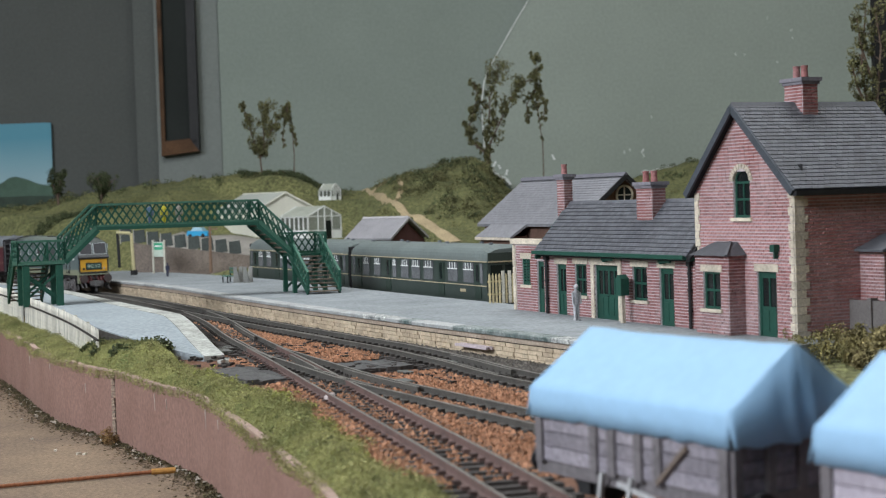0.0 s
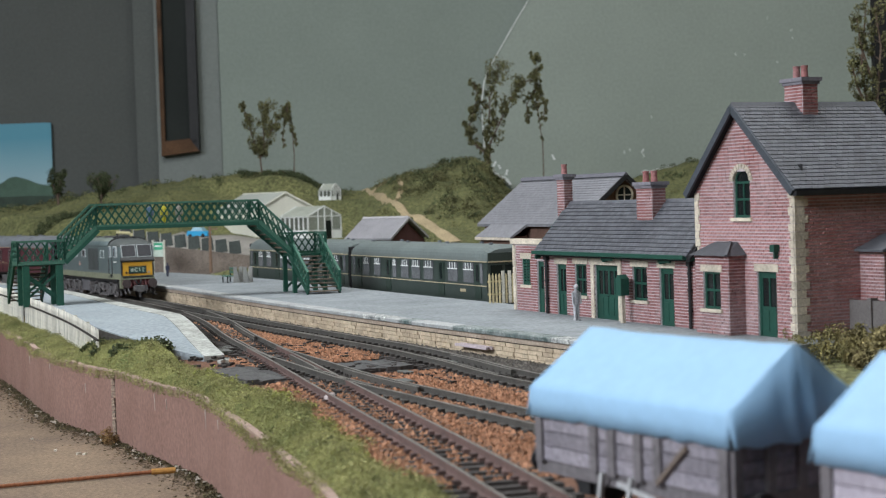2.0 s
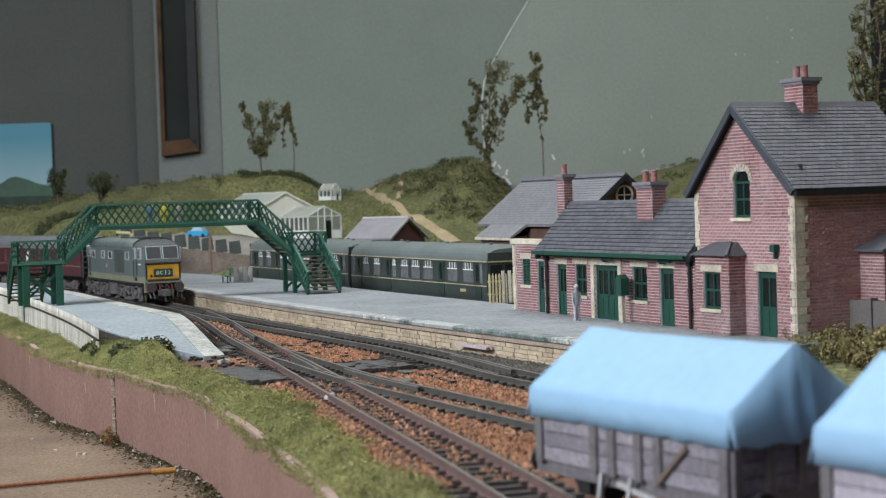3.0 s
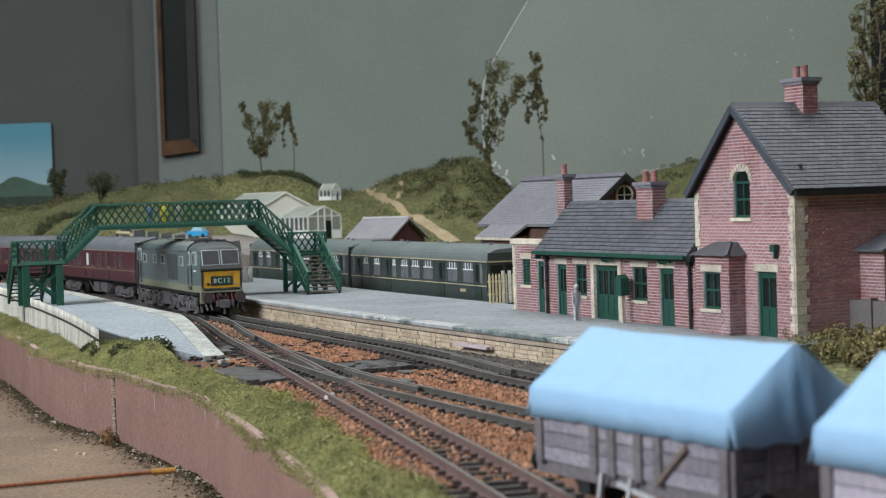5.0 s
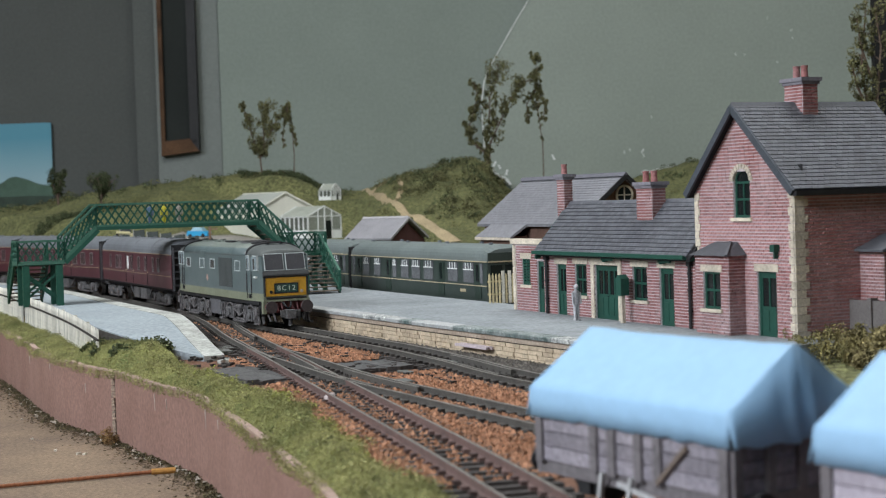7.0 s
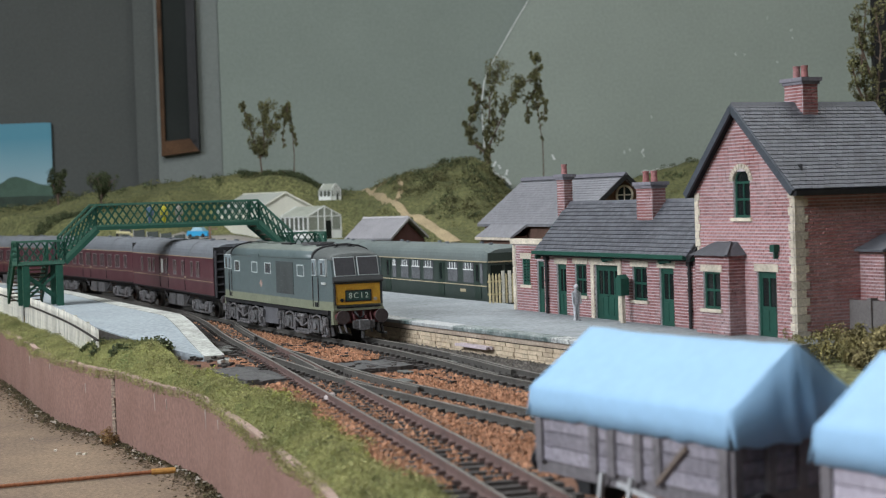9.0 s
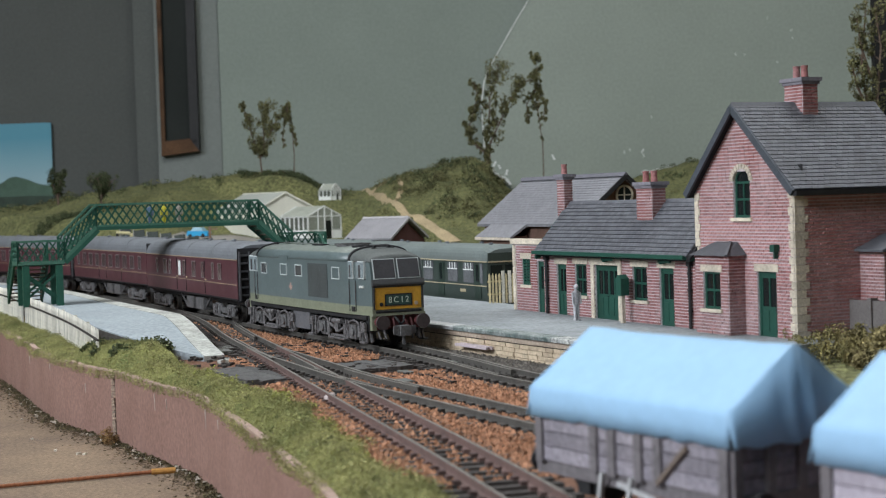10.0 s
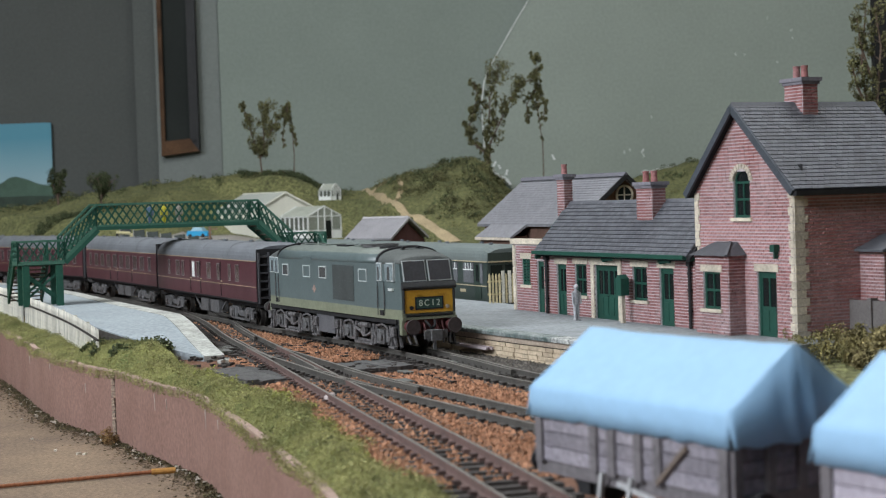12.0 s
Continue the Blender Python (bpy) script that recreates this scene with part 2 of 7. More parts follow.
def terrain(x, y):
    """The height of the scenery behind the station."""
    r = TERRAIN_RIDGE(x * 2300 / max(y, 1600))
    u = min(max((y - 1560) / 660, 0), 1)
    u = u * u * (3 - 2 * u)
    z = 2 + (r - 2) * u
    if 1702 < y < 1960 and -345 < x < -150:
        z = max(z, 39 - (x + 330) * 0.14 + (y - 1705) * 0.055)
    s, o = line_place(x, y)
    if o < 190:
        v = max(0.0, min(1.0, (o - 125) / 60)) if o > -80 else max(0.0, min(1.0, (-o - 80) / 200)) * max(0.0, min(1.0, (y - 1700) / 300))
        z = -14 + (z + 14) * v
    k = max(0.0, min(1.0, (y - 1750) / 300))
    z += k * (noise.noise(Vector((x * 0.016, y * 0.016, 0))) * 8 + noise.noise(Vector((x * 0.05, y * 0.05, 4))) * 5)
    g = max(0.0, min(1.0, (x + 95) / 40)) * max(0.0, min(1.0, (170 - x) / 60)) * k
    z += g * (5 - 15 * abs(noise.noise(Vector((x * 0.030 + y * 0.012, y * 0.011 - x * 0.01, 8)))))
    # the levelled yard round the hall, and the bank behind it
    w = max(0.0, min(1.0, (x + 330) / 40)) * max(0.0, min(1.0, (-70 - x) / 40))
    cap = 34 + 7 * max(0.0, min(1.0, (-205 - x) / 40)) + 45 * max(0.0, min(1.0, (y - 2000) / 85)) + 4 * max(0.0, y - 2120)
    return z + (min(z, cap) - z) * w


INNER = lerp_table([(-1500, -109), (-448, -109), (-250, -119), (-180, -119), (-75, -111), (0, -115), (60, -118), (110, -119)])
SIDE_BACK = lerp_table([(-1000, -105), (-448, -106), (-250, -116), (-180, -116), (-120, -104), (-66, -90)])


def inner(s):
    """The edge between the verge and the trackbed."""
    return INNER(s) if s < 110 else TRACK_N(s) - 21


def line_place(x, y):
    """Distance along and across the main line of a place on the board."""
    s = 0.0
    for _ in range(6):
        p, h = P(s), head(s)
        s += (x - p.x) * math.sin(h) - (y - p.y) * math.cos(h)
    p, h = P(s), head(s)
    return s, (x - p.x) * math.cos(h) + (y - p.y) * math.sin(h)


def path_line(u):
    """The sandy footpath, from the hilltop to the yard."""
    pts = lerp_table([(0, -118), (0.15, -92), (0.4, -58), (0.7, -18), (1, 14)])
    ys = lerp_table([(0, 2290), (0.15, 2150), (0.4, 1980), (0.7, 1860), (1, 1760)])
    return pts(u), ys(u)


def ground():
    tagged(part("baseboard", box(-1500, 1500, 60, 2950, -53, -43), GROUND), "bare brown baseboard with dust and debris", "baseboard", kind="structure")
    bed = loft([[P(s, inner(s), -50), P(s, inner(s), -4.6), P(s, 420, -4.6), P(s, 420, -50)] for s in range(-1500, 701, 20)], True)
    tagged(part("trackbed", bed, BALLAST), "red-brown ballast bed", "trackbed", kind="structure")
    # cinder strips along the rails
    for n, f, a, b, w in (("cinder_strip", MAIN, -1450, 420, 16), ("cinder_strip", TRACK_A, -330, 110, 15), ("cinder_strip", TRACK_N, -88, 24, 13)):
        tagged(part(n, sweep([(-w, -4.8), (-w + 3, -3.7), (w - 3, -3.7), (w, -4.8)], a, b, 25, f), BALLAST_DARK), "dark cinder ballast along the rails", "ballast", kind="structure")
    tagged(part("cinder_bed", sweep([(9, -4.8), (9, -4.0), (29.4, -4.0), (29.4, -4.8)], -980, 300, 25), BALLAST_DARK), "dark cinders between the rails and the platform wall", "ballast", kind="structure")
    # scenery behind
    bm = bmesh.new()
    xs, ys = np.linspace(-1000, 900, 150), np.concatenate([np.linspace(1440, 1700, 10), np.linspace(1704, 2765, 90)])
    g = [[bm.verts.new((x, y, terrain(x, y))) for x in xs] for y in ys]
    for a, b in zip(g, g[1:]):
        for i in range(len(xs) - 1):
            bm.faces.new((a[i], a[i + 1], b[i + 1], b[i]))
    tagged(part("hillside", bm, HILL, smooth=True), "rough olive-green model hillside", "hillside", kind="structure")
    # yard behind the bay
    tagged(part("yard", sweep([(128, -20), (128, -7.6), (700, -7.6), (700, -20)], -1250, 480, 60), mat("yard_cinder", (0.16, 0.14, 0.12), 0.9, var=0.4, scale=40)), "grey cinder yard behind the platform", "yard", kind="structure")
    road = [[(x, y, terrain(x, y) + 0.8) for x in np.linspace(-330 + (y - 1712) * 0.15, -165, 24)] for y in np.linspace(1708, 1900, 24)]
    tagged(part("yard_road", loft(road, False, None, False), mat("road_grey", (0.30, 0.28, 0.25), 0.9, var=0.3, scale=30)), "pale grey dusty yard road", "road", kind="structure")
    # sandy path
    bm = bmesh.new()
    rows = []
    for k in range(41):
        x, y = path_line(k / 40)
        w = 3.5 + 7 * k / 40 + 2 * noise.noise(Vector((k * 0.4, 0, 0)))
        rows.append([bm.verts.new((x + d * w, y, terrain(x + d * w, y) + (1.6 if abs(d) < 1 else -1))) for d in (-1, -0.5, 0.5, 1)])
    for a, b in zip(rows, rows[1:]):
        for i in range(3):
            bm.faces.new((a[i], a[i + 1], b[i + 1], b[i]))
    for (xa, ya), (xb, yb) in (((-60, 1985), (-48, 2180)), ((-92, 2150), (-60, 2250))):
        r2 = []
        for k in range(13):
            u = k / 12
            x, y = xa + (xb - xa) * u + 5 * math.sin(u * 5), ya + (yb - ya) * u
            r2.append([bm.verts.new((x + d * 3, y, terrain(x + d * 3, y) + 1.2)) for d in (-1, 1)])
        for a, b in zip(r2, r2[1:]):
            bm.faces.new((a[0], a[1], b[1], b[0]))
    tagged(part("footpath", bm, SAND), "sandy footpath over the hill", "path", kind="structure")


# greys of the left wall: its light gradient painted in steps
WALL_SIDE = mat("shaded_wall_grey", (0.088, 0.094, 0.088), 0.8, var=0.12, scale=3, fine=200, bump=0.03)
WALL_CORNER = mat("half_shaded_wall_grey", (0.105, 0.113, 0.106), 0.8, var=0.12, scale=3, fine=200, bump=0.03)
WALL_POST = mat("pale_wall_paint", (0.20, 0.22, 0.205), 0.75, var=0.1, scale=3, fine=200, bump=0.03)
WALL_SHEET = mat("backdrop_sheet_paint", (0.30, 0.34, 0.295), 0.6, var=0.10, scale=4, fine=200, bump=0.03)
HILL = mat("hill_turf", (0.158, 0.158, 0.062), 0.95, var=0.85, scale=14, fine=300, bump=0.9, tint=(0.075, 0.085, 0.035), dist=0.004)
SAND = mat("sand_path", (0.42, 0.33, 0.20), 0.95, var=0.3, scale=40, fine=500, bump=0.3)
LEAF = mat("leaf_flock", (0.155, 0.15, 0.066), 0.95, var=0.5, scale=60, bump=0.3, island=0.5)
LEAF_PALE = mat("pale_leaf_flock", (0.27, 0.225, 0.105), 0.95, var=0.5, scale=60, bump=0.3, island=0.5)
LEAF_DARK = mat("dark_leaf_flock", (0.066, 0.083, 0.035), 0.95, var=0.4, scale=60, bump=0.3, island=0.5)
TUFT = mat("grass_tuft", (0.37, 0.35, 0.15), 0.95, var=0.7, scale=22, bump=0.2, island=0.38, tint=(0.10, 0.115, 0.038))
BARK = mat("twig_bark", (0.13, 0.09, 0.065), 0.9, var=0.4, scale=200)
GILT = mat("yellowed_cream", (0.60, 0.51, 0.30), 0.7, var=0.35, scale=150, obrand=0.15)
PICKET = mat("cream_picket", (0.55, 0.53, 0.45), 0.8, var=0.3, scale=200, obrand=0.15)


def platforms():
    prof = [(30.4, -5), (30.4, 6.8), (31, 8.9), (131, 9), (132, 8), (132, -20), (30.4, -20)]
    tagged(part("platform_main", sweep(prof, -985, 188, 20), PLATFORM), "pale grey worn platform surface", "platform", kind="structure")
    wall = thing("platform_wall", 0, 0, 0, 0, "buff stone retaining wall along the platform edge", "platform wall", kind="structure")
    part("mortar", sweep([(29.6, -5), (29.6, 6.8), (30.5, 6.8), (30.5, -5)], -980, 188, 20), MORTAR, wall)
    rnd = random.Random(11)
    far, near_ = bmesh.new(), []
    for row in range(4):
        z0 = -4.8 + row * 2.13
        s = -980 + (4 if row % 2 else 0)
        while s < 178:
            L = rnd.uniform(5.0, 9.5)
            d = rnd.uniform(0.3, 1.1)
            q = (s + 0.15, s + L - 0.15, 29.6 - d, z0 + 0.1, z0 + 2.0)
            if -240 < s < 165:
                near_.append(q)
            else:
                far_block(q, far)
            s += L
    part("string_course", sweep([(28.7, 4.1), (28.5, 4.4), (28.5, 6.6), (29.8, 6.8), (29.8, 4.1)], -980, 188, 20), STRING, wall, "plain buff string course under the coping")
    # dark strip modelled for the shadow that the string course throws
    part("joint_shadow", sweep([(29.0, 3.72), (29.0, 4.1), (29.8, 4.1), (29.8, 3.72)], -980, 188, 20), RUST_AND_SHADE, wall, "dark strip painting the shadow under the string course")
    part("stones", far, STONE, wall, kind="stuff")
    for k, q in enumerate(near_):
        bm = bmesh.new()
        far_block(q, bm)
        part("stone", bm, STONE, wall)
    cop = thing("platform_coping", 0, 0, 0, 0, "worn pale coping slabs along the platform edge", "coping", kind="structure")
    s = -980
    while s < 170:
        L = rnd.uniform(15, 19)
        dz = rnd.uniform(-0.12, 0.12)
        part("slab", sweep([(27.2, 6.9), (27.0, 8.6), (27.5, 9.15 + dz), (36, 9.12 + dz), (36, 6.9)], s + 0.2, s + L - 0.2, 20), COPING_PALE if s < -150 or rnd.random() < 0.25 else COPING if rnd.random() < (0.75 if s < -60 else 0.3) else COPING_DARK, cop)
        s += L
    # near platform with its ramp
    def top(s):
        u = min(max((s + 235) / 165, 0), 1)
        return 9 - 11.2 * u * u * (2 - u) / 1.0 if u < 1 else -2.2
    def edge(s):
        u = min(max((s + 244) / 175, 0), 1)
        return -54 - 27 * u
    back = SIDE_BACK
    stations = list(range(-1000, -240, 20)) + list(range(-240, -66, 8))
    def skin(f, g, lift):
        b = bmesh.new()
        rr = [[P(s, f(s), -6), P(s, f(s), top(s) + lift), P(s, g(s), top(s) + lift), P(s, g(s), -24)] for s in stations]
        return loft(rr, True, b)
    tagged(part("platform_side", skin(lambda s: edge(s) - 11, back, 0), RAMP), "blue-grey platform ending in a ramp", "platform", kind="structure")
    tagged(part("platform_edge", skin(edge, lambda s: edge(s) - 10.8, 0.25), EDGE), "pale grey platform edging", "platform edge", kind="structure")
    # dark strip added behind the fence so the paling gaps look shaded
    tagged(part("platform_back", loft([[P(s, back(s) - 0.3, -22), P(s, back(s) - 0.3, top(s) - 0.6), P(s, back(s) - 0.9, top(s) - 0.6), P(s, back(s) - 0.9, -22)] for s in stations[:-8]], True), BALLAST_DARK), "dark backing added to shade the gaps between palings", "platform back", kind="structure")
    bits = bmesh.new()
    for k in range(7):
        p = P(-60 + rnd.uniform(-6, 6), -84 + rnd.uniform(-6, 6), -3.6)
        box(-rnd.uniform(1, 2.4), rnd.uniform(1, 2.4), -1.2, 1.2, -1.2, 0.8, bits, turn=Matrix.Translation(p) @ Matrix.Rotation(rnd.uniform(0, 3), 4, "Z"))
    tagged(part("rubble", bits, EDGE), "pale plaster rubble at the ramp foot", "rubble", kind="stuff")


COPING_PALE = mat("pale_coping", (0.40, 0.41, 0.41), 0.8, var=0.3, scale=120, fine=800, bump=0.3, tint=(0.22, 0.22, 0.21), island=0.15, obrand=0.12)
STRING = mat("string_course_stone", (0.42, 0.34, 0.27), 0.85, var=0.35, scale=40, fine=700, bump=0.3, tint=(0.27, 0.20, 0.15))
COPING_DARK = mat("worn_dark_coping", (0.055, 0.085, 0.08), 0.8, var=0.45, scale=110, fine=800, bump=0.3, tint=(0.42, 0.44, 0.43))
EDGE = mat("edging_paint", (0.43, 0.44, 0.41), 0.85, var=0.5, scale=60, fine=500, bump=0.4, tint=(0.22, 0.22, 0.20))


def far_block(q, bm):
    a, b, o, z0, z1 = q
    v = [bm.verts.new(P(s, oo, z)) for s in (a, b) for oo in (o, 29.8) for z in (z0, z1)]
    for i in ((0, 1, 3, 2), (4, 6, 7, 5), (0, 4, 5, 1), (2, 3, 7, 6), (0, 2, 6, 4), (1, 5, 7, 3)):
        bm.faces.new([v[k] for k in i])


MAIN = lerp_table([(-1600, 0), (-60, 0), (48, -9), (112, -19), (155, -23), (400, -40)])
TRACK_A = lerp_table([(-460, 0), (-400, -2), (-300, -14), (-160, -41), (-60, -59), (0, -66), (96, -77), (160, -80), (230, -84), (420, -94)])
TRACK_N = lerp_table([(-90, -54.5), (0, -72), (96, -93.5), (198, -117.5), (290, -141), (370, -164), (460, -192), (560, -222)])
BAY = lerp_table([(-1300, 160), (-600, 160), (-100, 160), (200, 168)])


def along(f, s):
    """Place and turn of a sleeper on the track f."""
    a, b = P(s - 4, f(s - 4)), P(s + 4, f(s + 4))
    d = b - a
    return Matrix.Translation((a + b) / 2) @ Matrix.Rotation(math.atan2(d.y, d.x), 4, "Z")


def track(name, centre, s0, s1, label, z=0.0, sleepers=None, rusty=False):
    t = thing(name, 0, 0, z, 0, label, "railway track")
    for side in (-8.25, 8.25):
        prof = [(side - 1.3, -3), (side - 1.3, -2.6), (side - 0.4, -2.2), (side - 0.4, -0.9), (side - 0.65, -0.7), (side - 0.65, -0.05), (side + 0.65, -0.05), (side + 0.65, -0.7), (side + 0.4, -0.9), (side + 0.4, -2.2), (side + 1.3, -2.6), (side + 1.3, -3)]
        part("rail", sweep(prof, s0, s1, 16, centre), RAIL if rusty else RAIL_DARK, t, "rusty brown rail" if rusty else "grimy dark grey rail")
        part("rail_head", sweep([(side - 0.55, -0.05), (side - 0.5, 0.06), (side + 0.5, 0.06), (side + 0.55, -0.05)], s0, s1, 16, centre), RAIL_TOP, t, "polished rail head")
    mesh, rest, chairs = None, bmesh.new(), bmesh.new()
    rnd = random.Random(2)
    s = s0 + 4
    while s < s1:
        m = along(centre, s) @ Matrix.Rotation(rnd.uniform(-0.03, 0.03), 4, "Z")
        if sleepers and sleepers[0] < s < sleepers[1]:
            if mesh is None:
                ob = part("sleeper", box(-1.7, 1.7, -17, 17, -4.9, -2.95), SLEEPER, t)
                mesh = ob.data
            else:
                ob = new("sleeper", mesh)
                ob.parent = t
            ob.matrix_basis = Matrix.Translation(m.translation * M) @ m.to_3x3().to_4x4()
        else:
            box(-1.7, 1.7, -17, 17, -4.9, -2.95, rest, turn=m)
        if s > -420:
            for side in (-8.25, 8.25):
                for d in (-2.3, 2.3):
                    box(-1.2, 1.2, side + d - 1.0, side + d + 1.0, -3, -1.9, chairs, turn=m)
        s += 8.2
    part("sleepers", rest, SLEEPER, t, "", "stuff")
    part("rail_chairs", chairs, CHAIR_RED if rusty else RUST_AND_SHADE, t, "", "stuff")
    return t


CHAIR_RED = mat("rusty_chair", (0.10, 0.062, 0.055), 0.85, var=0.4, island=0.4)
RUST_AND_SHADE = mat("iron_and_shade", (0.045, 0.038, 0.034), 0.85, var=0.4, island=0.4)


def ballast_chips():
    """Loose red chippings between the rails and beside the tracks."""
    rnd = random.Random(21)
    red, grey = ([], []), ([], [])

    def chip(x, y, z, r, heap):
        verts, faces = heap
        n = len(verts)
        a = rnd.uniform(0, 6.28)
        for k in range(4):
            t = a + k * 1.57 + rnd.uniform(-0.3, 0.3)
            verts.append((x + math.cos(t) * r * rnd.uniform(0.7, 1.2), y + math.sin(t) * r * rnd.uniform(0.7, 1.2), z - r * 0.4))
        verts.append((x + rnd.uniform(-0.3, 0.3) * r, y + rnd.uniform(-0.3, 0.3) * r, z + r * rnd.uniform(0.4, 0.9)))
        verts.append((x + rnd.uniform(-0.6, 0.6) * r, y + rnd.uniform(-0.6, 0.6) * r, z + r * rnd.uniform(0.3, 0.8)))
        for f in ((0, 1, 4), (1, 2, 5, 4), (2, 3, 5), (3, 0, 4, 5)):
            faces.append([n + i for i in f])
    for _ in range(52000):
        s = rnd.uniform(-330, 330)
        lo = TRACK_N(s) - 22 if s > -60 else TRACK_A(s) - 12
        o = rnd.uniform(lo, MAIN(s) - 8)
        dark = min(abs(o - MAIN(s)) - 13, abs(o - TRACK_A(s)) - (12 if s < 70 else 2))
        if -125 < s < 22 and TRACK_N(max(s, -90)) - 15 < o < TRACK_A(s) + 14:
            dark = -1
        grimy = dark < 0 and rnd.random() < 0.9
        if grimy and rnd.random() < 0.45:
            continue
        near = min(abs(abs(o - f(s)) - 8.25) for f in ((MAIN, TRACK_A) if s < -60 else (MAIN, TRACK_A, TRACK_N)))
        if near < 1.6 or (-14 < s < 60 and (-116 < o < -12)):
            continue
        if s > 30 and abs(o - TRACK_N(s)) < 7.2 and rnd.random() < 0.72:
            continue
        p = P(s, o)
        on_track = s > -60 and abs(o - TRACK_N(s)) < 17 or abs(o - TRACK_A(s)) < 17
        chip(p.x, p.y, -4.7 + rnd.uniform(0, 0.9) + (0.9 if on_track else 0.8) - (0.3 if grimy else 0), rnd.uniform(0.5, 1.0) if grimy else rnd.uniform(0.7, 1.5), grey if grimy else red)
    for _ in range(15000):
        s = rnd.uniform(-420, 220)
        o = rnd.uniform(MAIN(s) - 15, 28.6)
        if abs(abs(o - MAIN(s)) - 8.25) < 1.7:
            continue
        p = P(s, o)
        chip(p.x, p.y, -4.1 + rnd.uniform(0, 0.7), rnd.uniform(0.4, 0.9), grey)
    for name, heap, material, label in (("ballast_chippings", red, BALLAST_STONE, "loose red-brown ballast chippings between the rails"), ("cinder_chippings", grey, CINDER, "loose grey cinders along the rails")):
        me = bpy.data.meshes.new(name)
        me.from_pydata([(x * M, y * M, z * M) for x, y, z in heap[0]], [], heap[1])
        me.materials.append(material)
        tagged(new(name, me), label, "ballast", kind="stuff")


CINDER = mat("cinder_chip", (0.135, 0.12, 0.105), 0.9, var=0.3, scale=300, fine=1500, bump=0.3, island=0.5, tint=(0.07, 0.065, 0.06))


def crossing():
    c = thing("barrow_crossing", 0, 0, 0, 0, "dark grey boarded crossing over the tracks", "foot crossing")
    rnd = random.Random(6)
    # panels of boards between the rails; o runs from the verge to the platform
    for o0, o1, sa, sb in ((-112, -88, -12, 50), (-76, -68, -2, 44), (-55, -26, 4, 40), (-16.5, -1.5, 10, 44)):
        n = max(2, int((o1 - o0) / 6))
        for k in range(n):
            a, b = o0 + (o1 - o0) * k / n, o0 + (o1 - o0) * (k + 1) / n
            part("board", sweep([(a + 0.2, -4.4), (a + 0.2, -2.4 + rnd.uniform(-0.3, 0.3)), (b - 0.2, -2.4 + rnd.uniform(-0.3, 0.3)), (b - 0.2, -4.4)], sa + rnd.uniform(-3, 3), sb + rnd.uniform(-3, 3), 30), CROSSING, c)


def pointwork():
    """Check rails, wing rails and switch blades where the tracks part."""
    t = thing("point_rails", 0, 0, 0, 0, "grimy check rails and switch blades of the junction", "railway points")
    for f, side, s0, s1, a, b in ((TRACK_A, 5.6, 52, 140, 1.6, 1.6), (TRACK_A, -5.6, 40, 118, 1.6, 1.6), (TRACK_N, 5.6, -30, 62, 1.6, 1.6), (TRACK_N, -5.8, -84, -20, 0.0, 0.8),
                                  (TRACK_A, -6.0, -150, -70, 0.4, 0.4), (TRACK_A, 6.0, -250, -150, 0.2, 0.2), (MAIN, -5.8, -200, -110, 0.2, 0.2), (MAIN, 5.6, 30, 110, 0.6, 0.6), (MAIN, -5.6, 20, 120, 0.6, 0.6)):
        rail = sweep([(side - 0.55, -3), (side - 0.55, -0.1), (side + 0.55, -0.1), (side + 0.55, -3)], s0, s1, 12, f)
        part("check_rail", rail, RAIL_DARK, t, "grimy inner rail")
        part("rail_head", sweep([(side - 0.45, -0.1), (side - 0.4, 0.0), (side + 0.4, 0.0), (side + 0.45, -0.1)], s0, s1, 12, f), RAIL_TOP, t)
    for f, s in ((TRACK_A, -118), (TRACK_A, -108), (TRACK_N, -70)):
        m = along(f, s)
        part("stretcher_bar", box(-1.0, 1.0, -20, 20, -2.9, -2.1, turn=m), RUST_AND_SHADE, t)
    rnd = random.Random(61)
    for s, o, L, w in ((-108, -70, 24, 7), (-96, -77, 15, 5), (-74, -62, 20, 6), (-122, -62, 16, 5), (62, -41, 11, 5), (96, -58, 12, 5), (38, -4, 9, 5), (-2, -8, 12, 3)):
        m = along(lambda q: o - (q - s) * 0.12, s)
        part("cover_board", box(-L / 2, L / 2, -w / 2, w / 2, -4.2, -2.3 + rnd.uniform(-0.2, 0.3), turn=m), COVER, t, "weathered grey cover board")
    bits = bmesh.new()
    for _ in range(260):
        s = rnd.uniform(-130, 120)
        o = rnd.uniform(-108, -6)
        q = P(s, o, -3.3 + rnd.uniform(0, 0.8))
        L = rnd.uniform(0.8, 2.6)
        box(-L, L, -0.7, 0.7, -0.7, 0.6, bits, turn=Matrix.Translation(q) @ Matrix.Rotation(rnd.uniform(0, 3.1), 4, "Z"))
    part("debris", bits, RUST_AND_SHADE, t, "dark crumbs and scraps between the rails", "stuff")


COVER = mat("cover_board_grey", (0.13, 0.135, 0.125), 0.85, var=0.5, scale=120, fine=700, bump=0.4, tint=(0.06, 0.06, 0.055))
CROSSING = mat("crossing_board", (0.085, 0.083, 0.082), 0.85, var=0.5, scale=120, fine=700, bump=0.5, obrand=0.2)


# ---- front edge ----
FRONT = [(-560, 1660), (-480, 1500), (-395, 1325), (-315, 1154), (-266, 1030), (-215, 905), (-169, 827), (-137, 762), (-113, 718), (-88, 643), (-70, 585), (-54, 528), (-39, 475), (-31, 442), (2, 320), (8, 290)]
front_x = lerp_table([(-y, x) for x, y in FRONT])


